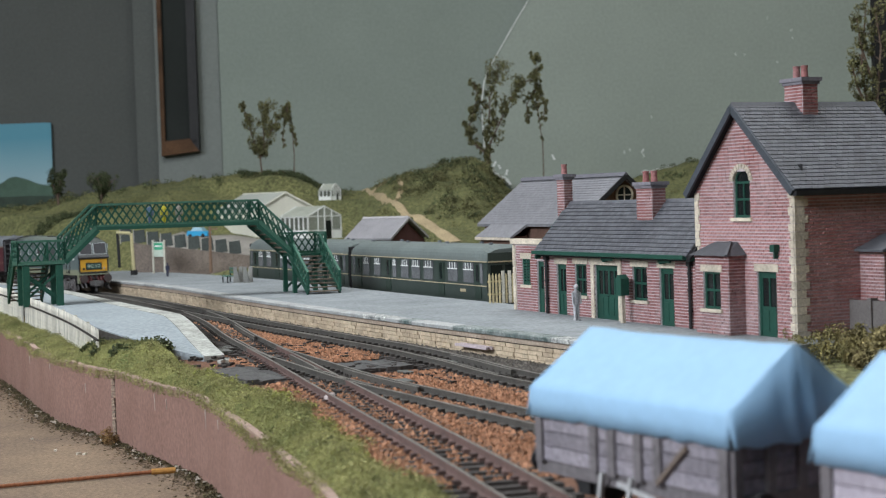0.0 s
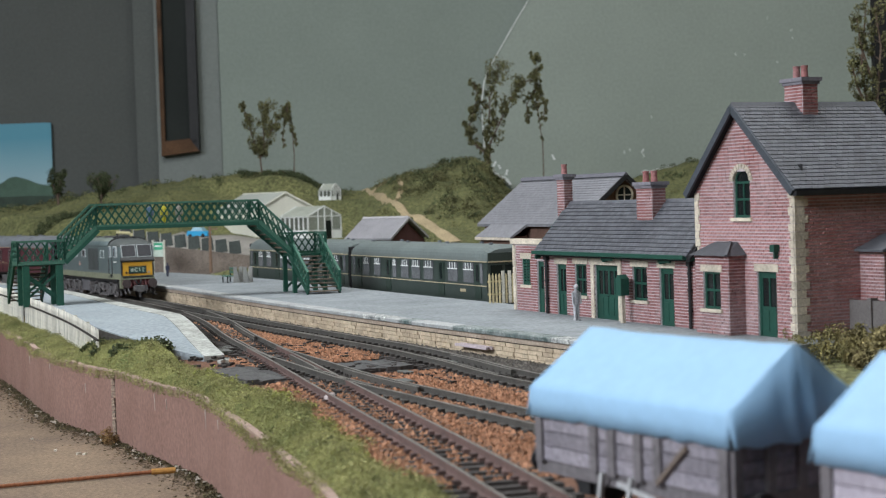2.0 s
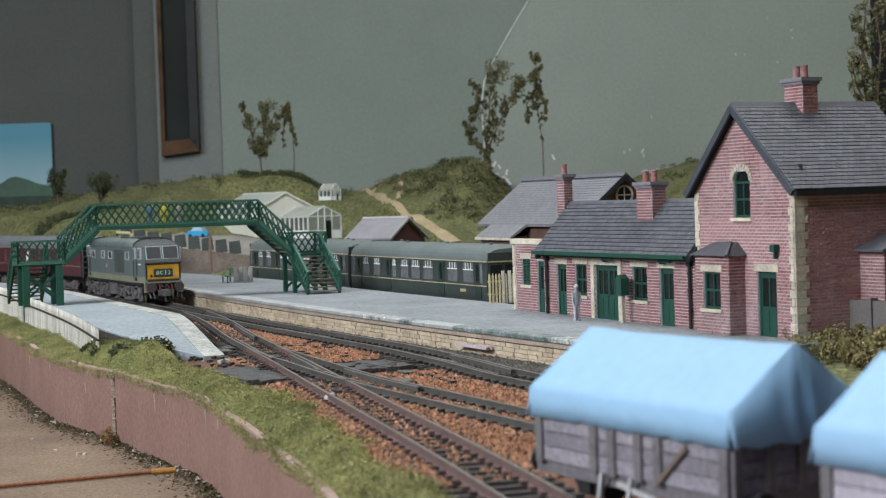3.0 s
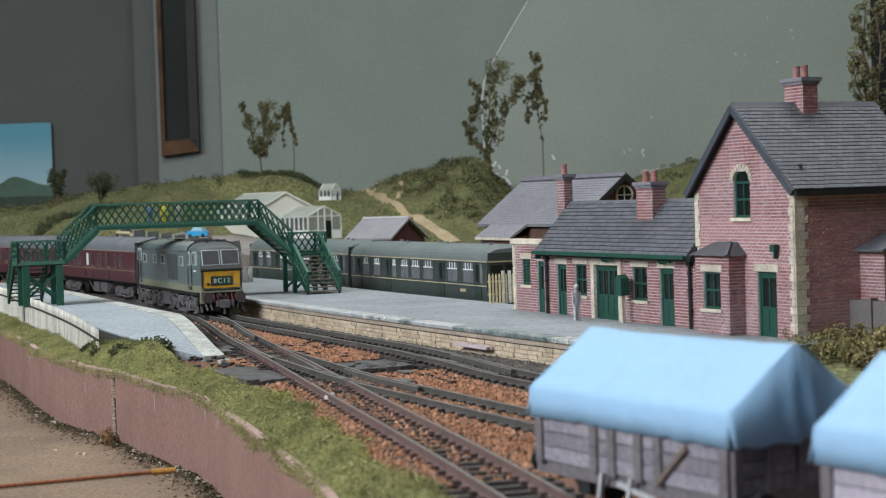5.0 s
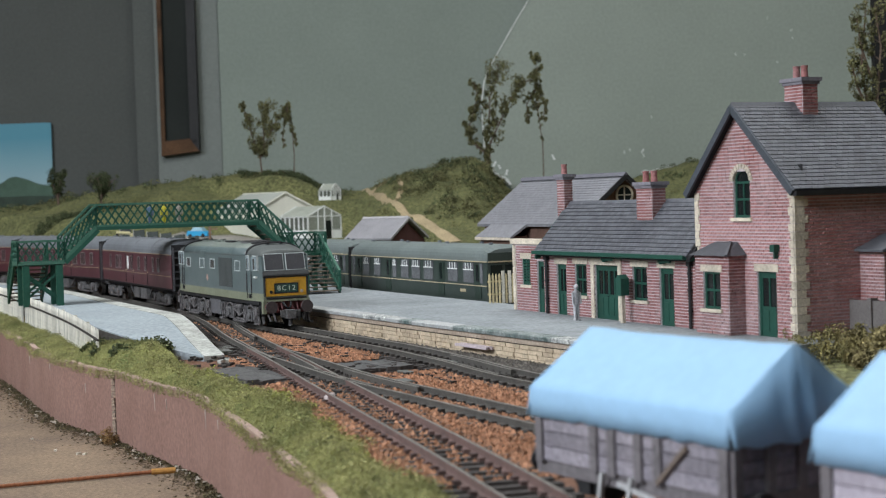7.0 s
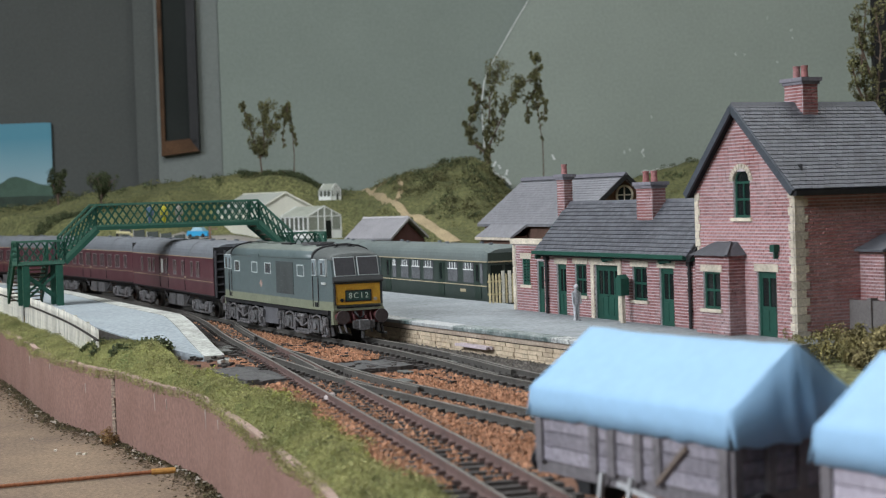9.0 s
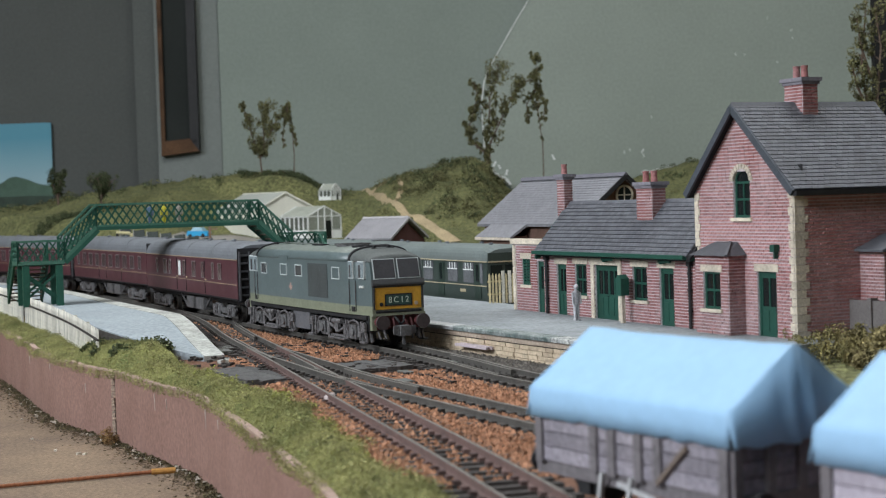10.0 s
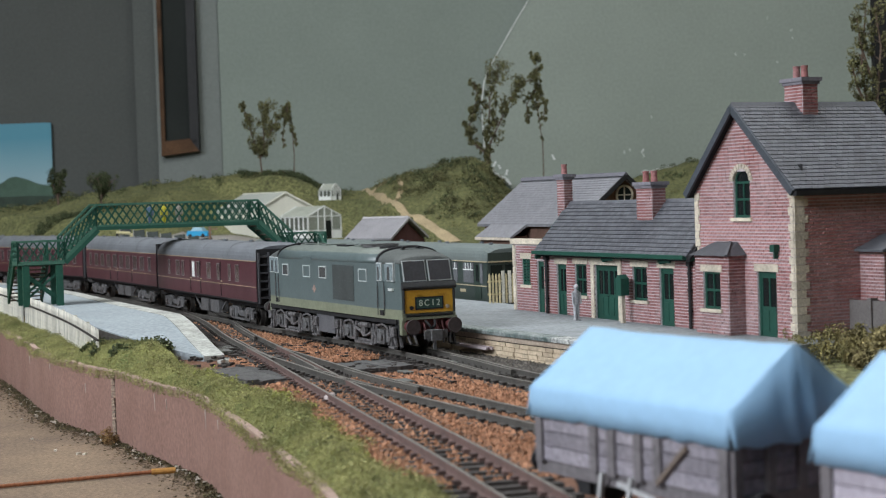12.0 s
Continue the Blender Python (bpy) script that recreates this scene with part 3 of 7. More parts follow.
def front_top(y):
    t = -8.0 + 0.9 * noise.noise(Vector((y * 0.012, 3, 0)))
    if y > 880:
        t += 3 * noise.noise(Vector((y * 0.03, 7, 0)))
    return t


def fascia():
    f = thing("fascia", 0, 0, 0, 0, "brown painted hardboard fascia along the front edge", "fascia board", kind="structure")
    for n, (ya, yb) in enumerate(((1650, 829), (826, 300))):
        secs = []
        k = 60
        for i in range(k + 1):
            y = ya + (yb - ya) * i / k
            x = front_x(-y)
            t = front_top(y)
            secs.append([(x, y, -44), (x, y, t), (x + 2.4, y + 1.2, t), (x + 2.4, y + 1.2, -44)])
        part("board", loft(secs, True), FASCIA, f, "brown painted hardboard")
        e = bmesh.new()
        loft([[(s[1][0] - 0.1, s[1][1] - 0.1, s[1][2] - 0.1), (s[1][0] - 0.1, s[1][1] - 0.1, s[1][2] + 0.9), (s[2][0], s[2][1], s[2][2] + 0.9), (s[2][0], s[2][1], s[2][2] - 0.1)] for s in secs], True, e)
        part("top_edge", e, mat_once("raw_edge", (0.38, 0.27, 0.22), 0.9, var=0.4, scale=200), f, "pale raw board edge")
    for y, z, h in ((1010, -14, 5), (930, -12, 4), (865, -17, 5), (762, -12, 8), (748, -13, 5), (690, -11, 9), (660, -12, 4)):
        part("paint_drip", rod((front_x(-y) - 0.25, y, z), (front_x(-y) - 0.1, y, z - h), 0.32, n=5, r2=0.12), mat_once("drip_white", (0.50, 0.44, 0.40), 0.7), f, "pale paint drip")
    gap = bmesh.new()
    rnd = random.Random(14)
    for k in range(22):
        z = -43 + k * 1.6
        box(-1.0, rnd.uniform(0.4, 1.2), -1.2, 1.2, z, z + rnd.uniform(0.8, 1.7), gap, turn=Matrix.Translation((front_x(-827.5) - 0.4, 827.5, 0)))
    part("joint_filler", gap, mat_once("pale_filler", (0.42, 0.33, 0.26), 0.9, var=0.6, scale=300), f, "cracked pale filler in the board joint")


def verge_point(y, u):
    """Across the verge: u 0 at the fascia, 1 at the tracks."""
    x0, z0 = front_x(-y), front_top(y)
    # the inner edge
    s = min(range(-1200, 620, 8), key=lambda k: abs(P(k, inner(k)).y - y))
    q = P(s, inner(s))
    x1 = max(q.x + 2, x0 + 8)
    bulge = math.sin(u * math.pi) * 3.5
    return x0 + 1 + (x1 - x0) * u, y, z0 - 1 + (-4.4 + 7.5 * min(1.0, max(0.0, (-44 - s) / 45)) - 10.5 * min(1.0, max(0.0, (-132 - s) / 50)) - z0 + 1) * u ** 0.8 + bulge + noise.noise(Vector((x0 * 0.05 + u * 2, y * 0.03, 0))) * 3.2


def verge():
    bm = bmesh.new()
    ys = np.linspace(1560, 320, 130)
    grid = [[verge_point(y, u) for u in np.linspace(0, 1, 12)] for y in ys]
    rows = [[bm.verts.new(p) for p in r] for r in grid]
    for a, b in zip(rows, rows[1:]):
        for i in range(11):
            bm.faces.new((a[i], a[i + 1], b[i + 1], b[i]))
    tagged(part("grass_verge", bm, GRASS, smooth=True), "mossy green static-grass verge", "grass verge", kind="structure")
    rnd = random.Random(17)
    verts, faces = [], []
    for _ in range(30000):
        i, u = rnd.random() ** 0.8 * 128, rnd.random()
        k, j = int(i), u * 11
        a, b = grid[k][int(j)], grid[k + 1][min(int(j) + 1, 11)]
        f = rnd.random()
        x, y, z = [a[q] + (b[q] - a[q]) * f for q in range(3)]
        big = noise.noise(Vector((x * 0.05, y * 0.05, 5)))
        r = rnd.uniform(0.8, 2.0) * (1.0 + 1.6 * max(0.0, big))
        if _ % 4 == 0:
            x, y, z = grid[k][0][0] - rnd.uniform(-0.6, 1.9), grid[k][0][1] + rnd.uniform(-5, 5), grid[k][0][2] + rnd.uniform(-1.6, 2.0)
        for _k in range(8):
            c = Vector((x + rnd.gauss(0, r * 0.6), y + rnd.gauss(0, r * 0.6), z + rnd.uniform(-0.3, 1.0) * r))
            m = Euler((rnd.uniform(0, 6.28), rnd.uniform(0, 6.28), rnd.uniform(0, 6.28))).to_matrix()
            w = rnd.uniform(0.16, 0.36)
            n = len(verts)
            verts += [tuple(c + m @ Vector(q)) for q in ((-w, -w * 0.5, 0), (w, -w * 0.3, w * 0.4), (w * 0.2, w, 0))]
            faces.append((n, n + 1, n + 2))
    me = bpy.data.meshes.new("grass_tufts")
    me.from_pydata([(x * M, y * M, z * M) for x, y, z in verts], [], faces)
    me.materials.append(TUFT)
    for name, colour, count, lo, hi, inner_edge in (("olive_tufts", (0.25, 0.235, 0.10), 230, 0, 128, False), ("bright_tufts", (0.34, 0.36, 0.09), 70, 84, 112, True), ("dark_tufts", (0.12, 0.13, 0.05), 120, 40, 128, False)):
        bm = bmesh.new()
        for _ in range(count):
            k, j = rnd.uniform(lo, hi), rnd.uniform(7.5, 11) if inner_edge else rnd.uniform(0.3, 11)
            x, y, z = grid[int(k)][int(j)]
            q = rnd.uniform(1.2, 3.2)
            clump(bm, (x + rnd.uniform(-3, 3), y + rnd.uniform(-4, 4), z + q * 0.2), q, 46, rnd, 0.34, 1.0)
        tagged(part(name, bm, mat(name, colour, 0.95, var=0.5, scale=70, island=0.4)), "loose foam tufts on the grass verge", "grass", kind="stuff")
    tagged(new("grass_tufts", me), "mossy yellow-green foam and static grass on the verge", "grass", kind="stuff")


def clump(bm, c, r, n, rnd, leaf=1.3, flat=0.8):
    """Many small leaf flakes in an uneven ball."""
    for _ in range(n):
        d = Vector((rnd.gauss(0, 1), rnd.gauss(0, 1), rnd.gauss(0, 1))).normalized() * r * rnd.uniform(0.35, 1.0) ** 0.6
        p = Vector(c) + Vector((d.x, d.y, d.z * flat))
        q = Matrix.Rotation(rnd.uniform(0, 6.28), 3, Vector((rnd.gauss(0, 1), rnd.gauss(0, 1), rnd.gauss(0, 1))).normalized())
        s = leaf * rnd.uniform(0.5, 1.3)
        v = [bm.verts.new(p + q @ Vector(k)) for k in ((-s, -s * 0.6, 0), (s, -s * 0.6, s * 0.3), (s * 0.7, s * 0.7, 0), (-s * 0.7, s * 0.6, s * 0.4))]
        bm.faces.new(v)


def bush(x, y, z, r, label, dark=True, n=420):
    b = thing("bush", x, y, z, 0, label, "bush")
    rnd = random.Random(int(x * 7 + y))
    bm = bmesh.new()
    for k in range(6):
        clump(bm, (rnd.uniform(-r, r) * 0.8, rnd.uniform(-r, r) * 0.6, r * rnd.uniform(0.2, 0.8)), r * rnd.uniform(0.35, 0.7), n if not dark else n // 2, rnd, r * 0.075 if dark else 0.62, 0.8 if dark else 1.1)
    part("foliage", bm, LEAF_DARK if dark else LEAF_PALE, b)
    part("stem", rod((0, 0, -2), (r * 0.1, 0, r * 0.5), r * 0.09, r2=r * 0.05), BARK, b)
    return b


def tree(x, y, z, limbs, label, leaf=2.0, dark=False, trunk=1.6):
    """limbs: lists of (x, z) from the root up, each with clump radii along its upper part."""
    t = thing("tree", x, y, z, 0, label, "tree")
    rnd = random.Random(int(abs(x) + y))
    wood, crown = bmesh.new(), bmesh.new()
    for pts, radii in limbs:
        last = None
        n = len(pts)
        depth = rnd.uniform(-12, 12)
        for i, (px, pz) in enumerate(pts):
            p = Vector((px + rnd.uniform(-2, 2), depth * i / n, pz))
            if last is not None:
                w0, w1 = trunk * (1 - 0.8 * (i - 1) / n), trunk * (1 - 0.8 * i / n)
                rod(last, p, w0, wood, 7, w1)
                r = radii[min(i - 1, len(radii) - 1)] * 1.15
                if r:
                    for k in range(11):
                        q = last.lerp(p, rnd.random())
                        e = q + Vector((rnd.uniform(-1, 1) * r, rnd.uniform(-1, 1) * r, rnd.uniform(-0.3, 1) * r))
                        rod(q, e, 0.4, wood, 4, 0.15)
                        clump(crown, e, r * rnd.uniform(0.25, 0.7), 46, rnd, leaf * 0.75, 1.6)
            last = p
    part("trunk", wood, BARK, t, "thin brown twig trunk")
    part("crown", crown, LEAF_DARK if dark else LEAF, t, "sparse olive foliage")
    return t


def scrub():
    """Flock bushes over the hills."""
    rnd = random.Random(31)
    bm, bd = bmesh.new(), bmesh.new()
    for _ in range(420):
        # hedges along the skyline, and across the far slope
        if _ % 3:
            x, y = rnd.uniform(-275, -160), rnd.uniform(2170, 2260)
        else:
            x = rnd.uniform(-560, -400)
            y = 1985 + (x + 560) * 0.25 + rnd.uniform(-14, 14)
        q = rnd.uniform(3, 7)
        clump(bd, (x, y, terrain(x, y) + q * 0.3), q, 60, rnd, q * 0.14, 0.9)
    for _ in range(3400):
        x, y = rnd.uniform(-780, 480), rnd.uniform(1760, 2500)
        if rnd.random() < 0.3:
            x, y = rnd.uniform(-60, 80), rnd.uniform(1800, 2380)
            if noise.noise(Vector((x * 0.03, y * 0.02, 2))) < 0.0:
                continue
        elif line_place(x, y)[1] < 200:
            continue
        elif noise.noise(Vector((x * 0.012, y * 0.008, 9))) < -0.05:
            continue
        u = min((abs(path_line(k / 20)[0] - x) + abs(path_line(k / 20)[1] - y) * 0.35 for k in range(21)))
        if u < 20 or (-330 < x < -90 and y < 2120):
            continue
        r = rnd.uniform(2.5, 10)
        dense = -60 < x < 160
        clump(bd if rnd.random() < (0.4 if dense else 0.55) else bm, (x, y, terrain(x, y) + r * 0.1), r, 60, rnd, r * 0.13, 0.8)
    tagged(part("hill_scrub", bm, LEAF), "olive flock bushes on the hillside", "scrub", kind="stuff")
    tagged(part("dark_scrub", bd, LEAF_DARK), "dark green flock bushes on the hillside", "scrub", kind="stuff")


# ---- station ----
def wall_panel(x0, x1, z0, z1, y0, y1, holes, bm=None):
    """A wall in the xz plane from y0 to y1, with openings (xa, xb, za, zb) through it."""
    bm = bm or bmesh.new()
    xs = sorted({x0, x1, *[v for h in holes for v in h[:2] if x0 < v < x1]})
    for a, b in zip(xs, xs[1:]):
        cuts = sorted((h[2], h[3]) for h in holes if h[0] < (a + b) / 2 < h[1])
        z = z0
        for c, d in cuts + [(z1, z1)]:
            if c > z + 0.01:
                box(a, b, y0, y1, z, c, bm)
            z = max(z, d)
    bmesh.ops.remove_doubles(bm, verts=bm.verts, dist=0.01)
    return bm


def brick_list(x0, x1, z0, z1, holes, edge=None, bw=3.3, bh=1.5):
    """Bricks (xa, xb, za, zb) laid in courses round the openings; edge(z) narrows a gable."""
    out, rnd = [], random.Random(5)
    for k in range(int((z1 - z0) / bh)):
        z = z0 + k * bh
        a, b = edge(z + bh / 2) if edge else (x0, x1)
        x = a - (bw / 2 if k % 2 else 0)
        while x < b:
            xa, xb = max(x, a), min(x + bw, b)
            for h in holes:
                if h[2] - 0.4 < z + bh / 2 < h[3] + 0.4 and xb > h[0] and xa < h[1]:
                    if xa >= h[0] and xb <= h[1]:
                        xb = xa
                    elif xa < h[0]:
                        xb = h[0]
                    else:
                        xa = h[1]
            if xb - xa > 0.5:
                out.append((xa + 0.13, xb - 0.13, z + 0.24, z + bh - 0.2 + rnd.uniform(-0.03, 0.03)))
            x += bw
    return out


def lay(bricks, y, depth, bm=None, side=-1, axis="y"):
    """Bricks standing proud of a wall face at y (or at x for a side wall)."""
    bm = bm or bmesh.new()
    rnd = random.Random(9)
    for a, b, c, d in bricks:
        e = y + side * depth * rnd.uniform(0.7, 1.3)
        if axis == "y":
            box(a, b, min(y, e), max(y, e), c, d, bm)
        else:
            box(min(y, e), max(y, e), a, b, c, d, bm)
    return bm


def single_bricks(parent, bricks, y, name="brick", material=None):
    """Bricks as pieces of their own on shared meshes."""
    meshes = {}
    for a, b, c, d in bricks:
        key = (round((b - a) * 2), round((d - c) * 5))
        if key not in meshes:
            w, h = key[0] / 4, key[1] / 10
            ob = part(name, box(-w, w, -0.28, 0.05, -h, h), material or BRICK, parent)
            meshes[key] = ob.data
        else:
            ob = new(name, meshes[key])
            ob.parent = parent
        ob.location = Vector(((a + b) / 2, y, (c + d) / 2)) * M


def sash_window(parent, x0, x1, z0, z1, y, arch=False, cols=2, rows=2, lintel=True, sill=True):
    """A green sash with dark panes, set back in the wall, with cream lintel and sill."""
    w = part("window", wall_panel(x0, x1, z0, z1, y + 0.9, y + 2.0, [(x0 + 1.1, x1 - 1.1, z0 + 1.2, z1 - 1.1)]), GREEN, parent, "dark green painted sash frame")
    iw, ih = (x1 - x0 - 2.2) / cols, (z1 - z0 - 2.3) / rows
    bm = bmesh.new()
    for i in range(1, cols):
        box(x0 + 1.1 + iw * i - 0.4, x0 + 1.1 + iw * i + 0.4, y + 1.0, y + 1.9, z0 + 1.2, z1 - 1.1, bm)
    for j in range(1, rows):
        box(x0 + 1.1, x1 - 1.1, y + 0.8, y + 1.95, z0 + 1.2 + ih * j - 0.55, z0 + 1.2 + ih * j + 0.55, bm)
    part("glazing_bar", bm, GREEN, w)
    for i in range(cols):
        for j in range(rows):
            part("pane", box(x0 + 1.1 + iw * i, x0 + 1.1 + iw * (i + 1), y + 1.6, y + 1.8, z0 + 1.2 + ih * j, z0 + 1.2 + ih * (j + 1)), DARKGLASS, w, "dark glass pane")
    if lintel:
        part("lintel", box(x0 - 1.8, x1 + 1.8, y - 0.55, y + 1, z1, z1 + 3.2), QUOIN, w, "cream stone lintel")
    if sill:
        part("sill", box(x0 - 1.6, x1 + 1.6, y - 1.2, y + 1, z0 - 1.6, z0), QUOIN, w, "cream stone sill")
    return w


def door(parent, x0, x1, z1, y, leaves=1, lintel=True):
    d = part("door", wall_panel(x0, x1, 0, z1, y + 0.9, y + 2.2, [(x0 + 1.2, x1 - 1.2, 0.4, z1 - 1.2)]), GREEN, parent, "dark green panelled door")
    lw = (x1 - x0 - 2.4) / leaves
    for k in range(leaves):
        a = x0 + 1.2 + lw * k
        mid = a + lw / 2
        holes = [(a + 0.9, mid - 0.45, z1 * 0.46, z1 - 3), (mid + 0.45, a + lw - 0.9, z1 * 0.46, z1 - 3)]
        part("leaf", wall_panel(a + 0.08, a + lw - 0.08, 0.4, z1 - 1.2, y + 1.2, y + 2.0, holes), GREEN, d)
        for h in holes:
            part("pane", box(h[0], h[1], y + 1.6, y + 1.8, h[2], h[3]), DARKGLASS, d, "dark glass pane")
            part("panel", box(h[0], h[1], y + 0.95, y + 1.3, 2.2, z1 * 0.40), GREEN, d)
        rod((a + lw - 0.6, y + 1.25, z1 * 0.42), (a + lw - 0.6, y + 0.7, z1 * 0.42), 0.3, bm := bmesh.new())
        part("knob", bm, BLACK, d)
    if lintel:
        part("lintel", box(x0 - 1.8, x1 + 1.8, y - 0.55, y + 1, z1, z1 + 3.4), QUOIN, d, "cream stone lintel")
    return d


def slate_rows(along0, along1, foot, ridge, pitch=2.5, width=3.2, axis="x"):
    """Boxes for slates: foot and ridge are (across, z); yields matrices and sizes."""
    f, r = Vector(foot), Vector(ridge)
    d = r - f
    n = int(d.length / pitch)
    ang = math.atan2(d.y, d.x)
    rnd = random.Random(3)
    for k in range(n + 1):
        u = f + d * (k * pitch / d.length)
        long = min(pitch - 0.42, d.length - k * pitch + 0.2)
        if long < 0.6:
            continue
        x = along0 - (width / 2 if k % 2 else 0)
        while x < along1:
            a, b = max(x, along0), min(x + width, along1)
            if b - a > 0.4:
                m = Matrix.Translation(((a + b) / 2, u.x, u.y)) @ Matrix.Rotation(ang - 0.05 * (1 if math.cos(ang) > 0 else -1) + rnd.uniform(-0.012, 0.012), 4, "X")
                if axis == "y":
                    m = Matrix.Rotation(math.pi / 2, 4, "Z") @ Matrix.Scale(-1, 4, (0, 1, 0)) @ m
                yield m, (b - a) / 2 - 0.09, long
            x += width


def slates(parent, along0, along1, foot, ridge, axis="x", singles=0, thick=0.9, pitch=2.6, width=3.2, material=None):
    bm = bmesh.new()
    meshes, count = {}, 0
    for m, hw, long in slate_rows(along0, along1, foot, ridge, pitch, width, axis):
        up = 1 if math.cos(math.atan2(ridge[1] - foot[1], ridge[0] - foot[0])) > 0 else -1
        lo, hi = (0.35, 0.35 + thick) if up > 0 else (-0.35 - thick, -0.35)
        if count < singles:
            key = (round(hw, 1), round(long, 1))
            if key not in meshes:
                ob = part("slate", box(-hw, hw, 0, long, lo, hi), material or SLATE, parent)
                meshes[key] = ob.data
            else:
                ob = new("slate", meshes[key])
                ob.parent = parent
            ob.matrix_basis = Matrix.Translation(m.translation * M) @ m.to_3x3().to_4x4()
        else:
            box(-hw, hw, 0, long, lo, hi, bm, turn=m)
        count += 1
    part("slates", bm, material or SLATE, parent, kind="stuff")


def chimney(parent, x0, x1, y0, y1, z0, z1, pots, holes_bw=3.0):
    c = part("chimney", box(x0, x1, y0, y1, z0, z1), BRICK_MORTAR, parent, "red brick chimney stack")
    bm = lay(brick_list(x0, x1, z0, z1, []), y0, 0.3)
    lay(brick_list(y0, y1, z0, z1, []), x1, 0.3, bm, 1, "x")
    part("brickwork", bm, BRICK, c, kind="stuff")
    cap = box(x0 - 1.6, x1 + 1.6, y0 - 1.6, y1 + 1.6, z1, z1 + 1.8)
    box(x0 - 0.8, x1 + 0.8, y0 - 0.8, y1 + 0.8, z1 - 1.4, z1, cap)
    part("cap", cap, mat("chimney_cap", (0.22, 0.21, 0.24), 0.8) if "chimney_cap" not in bpy.data.materials else bpy.data.materials["chimney_cap"], c, "grey stone cap")
    for px, py in pots:
        pot = rod((px, py, z1 + 1.8), (px, py, z1 + 7.2), 1.75, n=14, r2=1.45)
        rod((px, py, z1 + 6.4), (px, py, z1 + 7.4), 1.75, pot, 14)
        part("pot", pot, BRICK, c, "terracotta chimney pot", smooth=False)
    return c


def quoins(parent, x, z1, y, flip=1, sidewall=False, ext=0.0):
    """Alternating long and short cream corner stones."""
    z, k = 0.0, 0
    while z < z1 - 1:
        h = min(3.6, z1 - z)
        w = 4.2 if k % 2 else 3.0
        xa, xb = (x, x + flip * w)
        sw = 4.6 if k % 2 else 6.4
        bm = box(min(xa, xb), max(xa, xb), y - 0.6, y + 1, z + 0.12, z + h - 0.12)
        if sidewall:
            box(x - 1, x + 0.6, y - 0.6, y + sw, z + 0.12, z + h - 0.12, bm)
        part("quoin", bm, QUOIN, parent)
        z += h
        k += 1


def station():
    st = thing("station_building", 120.5, 775.5, 9, -66.0, "low red brick station building with slate roof and green doors", "station")
    doors = [(-142, -131, 28), (-99, -74, 28.5), (-34, -21, 28.5)]
    wins = [(-121, -108, 11.5, 28.5), (-60, -46, 11.5, 28.5)]
    holes = [(a, b, 0, c) for a, b, c in doors] + wins
    wing = [(-184, -174, 15, 30), (-165.5, -154, 0, 29)]
    wall = part("wall", wall_panel(-157, -0.5, 0, 35, 0, 3, holes), BRICK_MORTAR, st, "red brick front wall")
    part("brickwork", lay(brick_list(-157, -0.5, 0, 35, [(a, b, c, d) for a, b, c, d in holes]), 0, 0.3), BRICK, wall, kind="stuff")
    back = box(-157, 0, 33, 36, 0, 35)
    prism([(3, 0), (3, 35), (18, 58.4), (33, 35), (33, 0)], -157, -154, "x", back)
    part("inner_wall", back, BRICK_MORTAR, st)
    # black sheet added behind the openings, stands in for the unlit inside
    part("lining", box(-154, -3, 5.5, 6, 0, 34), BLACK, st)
    # wing with a parapet
    w2 = part("wing_wall", wall_panel(-195.5, -157.2, 0, 38.5, 0, 3, wing), BRICK_MORTAR, st)
    box_bm = box(-195.5, -192.5, 3, 36, 0, 38.5)
    box(-192.5, -157.2, 33, 36, 0, 38.5, box_bm)
    part("wing_side", box_bm, BRICK_MORTAR, st)
    # the wing's own black sheet for interior darkness
    part("wing_lining", box(-192, -158, 5.5, 6, 0, 37), BLACK, st)
    part("wing_roof", box(-194, -157.2, 1, 35, 35, 36.5), SLATE, st)
    part("brickwork", lay(brick_list(-191.5, -157.2, 0, 38.5, [(a, b, c, d) for a, b, c, d in wing]), 0, 0.3), BRICK, w2, kind="stuff")
    cop = box(-197, -157, -1.4, 4, 38.5, 41.5)
    part("coping", cop, QUOIN, st, "mottled cream stone coping")
    quoins(st, -195.6, 38, 0, 1)
    lv = part("louvre", wall_panel(-184, -174, 15, 30, 0.4, 1.6, [(-183, -175, 16, 29)]), GREEN, st, "green louvred window")
    for k in range(8):
        part("slat", box(-183, -175, 0.5, 1.4, 16.2 + k * 1.6, 17.3 + k * 1.6), GREEN, lv)
    part("lintel", box(-186, -172, -0.5, 1, 30, 33.4), QUOIN, lv)
    part("sill", box(-185.5, -172.5, -1, 1, 13.4, 15), QUOIN, lv)
    door(st, -165.5, -154, 29, 0, 1, False)
    # openings
    door(st, -142, -131, 28, 0)
    door(st, -34, -21, 28.5, 0)
    dd = door(st, -99, -74, 28.5, 0, 2)
    for xa in (-102.6, -74):
        part("pillar", box(xa, xa + 3.4, -0.8, 1, 0, 28.5), QUOIN, dd, "cream stone door pillar")
    part("lintel", box(-104, -70.5, -0.9, 1, 28.6, 31.8), QUOIN, dd)
    for a, b, c, d in wins:
        sash_window(st, a, b, c, d, 0)
    # roof
    for foot in ((-5, 34.2), (41, 34.2)):
        # slab colour shows through the slate gaps as row shade
        part("roof_slab", prism([foot, (18, 60.6), (18, 59), (foot[0], foot[1] - 1.6)], -158, 1.5), GAP_SHADE, st)
    slates(st, -158, 0, (-5.2, 34.2), (18, 60.6), "x", 290)
    part("ridge_tile", prism([(16, 59.8), (18, 62.4), (20, 59.8)], -158, 0), SLATE, st)
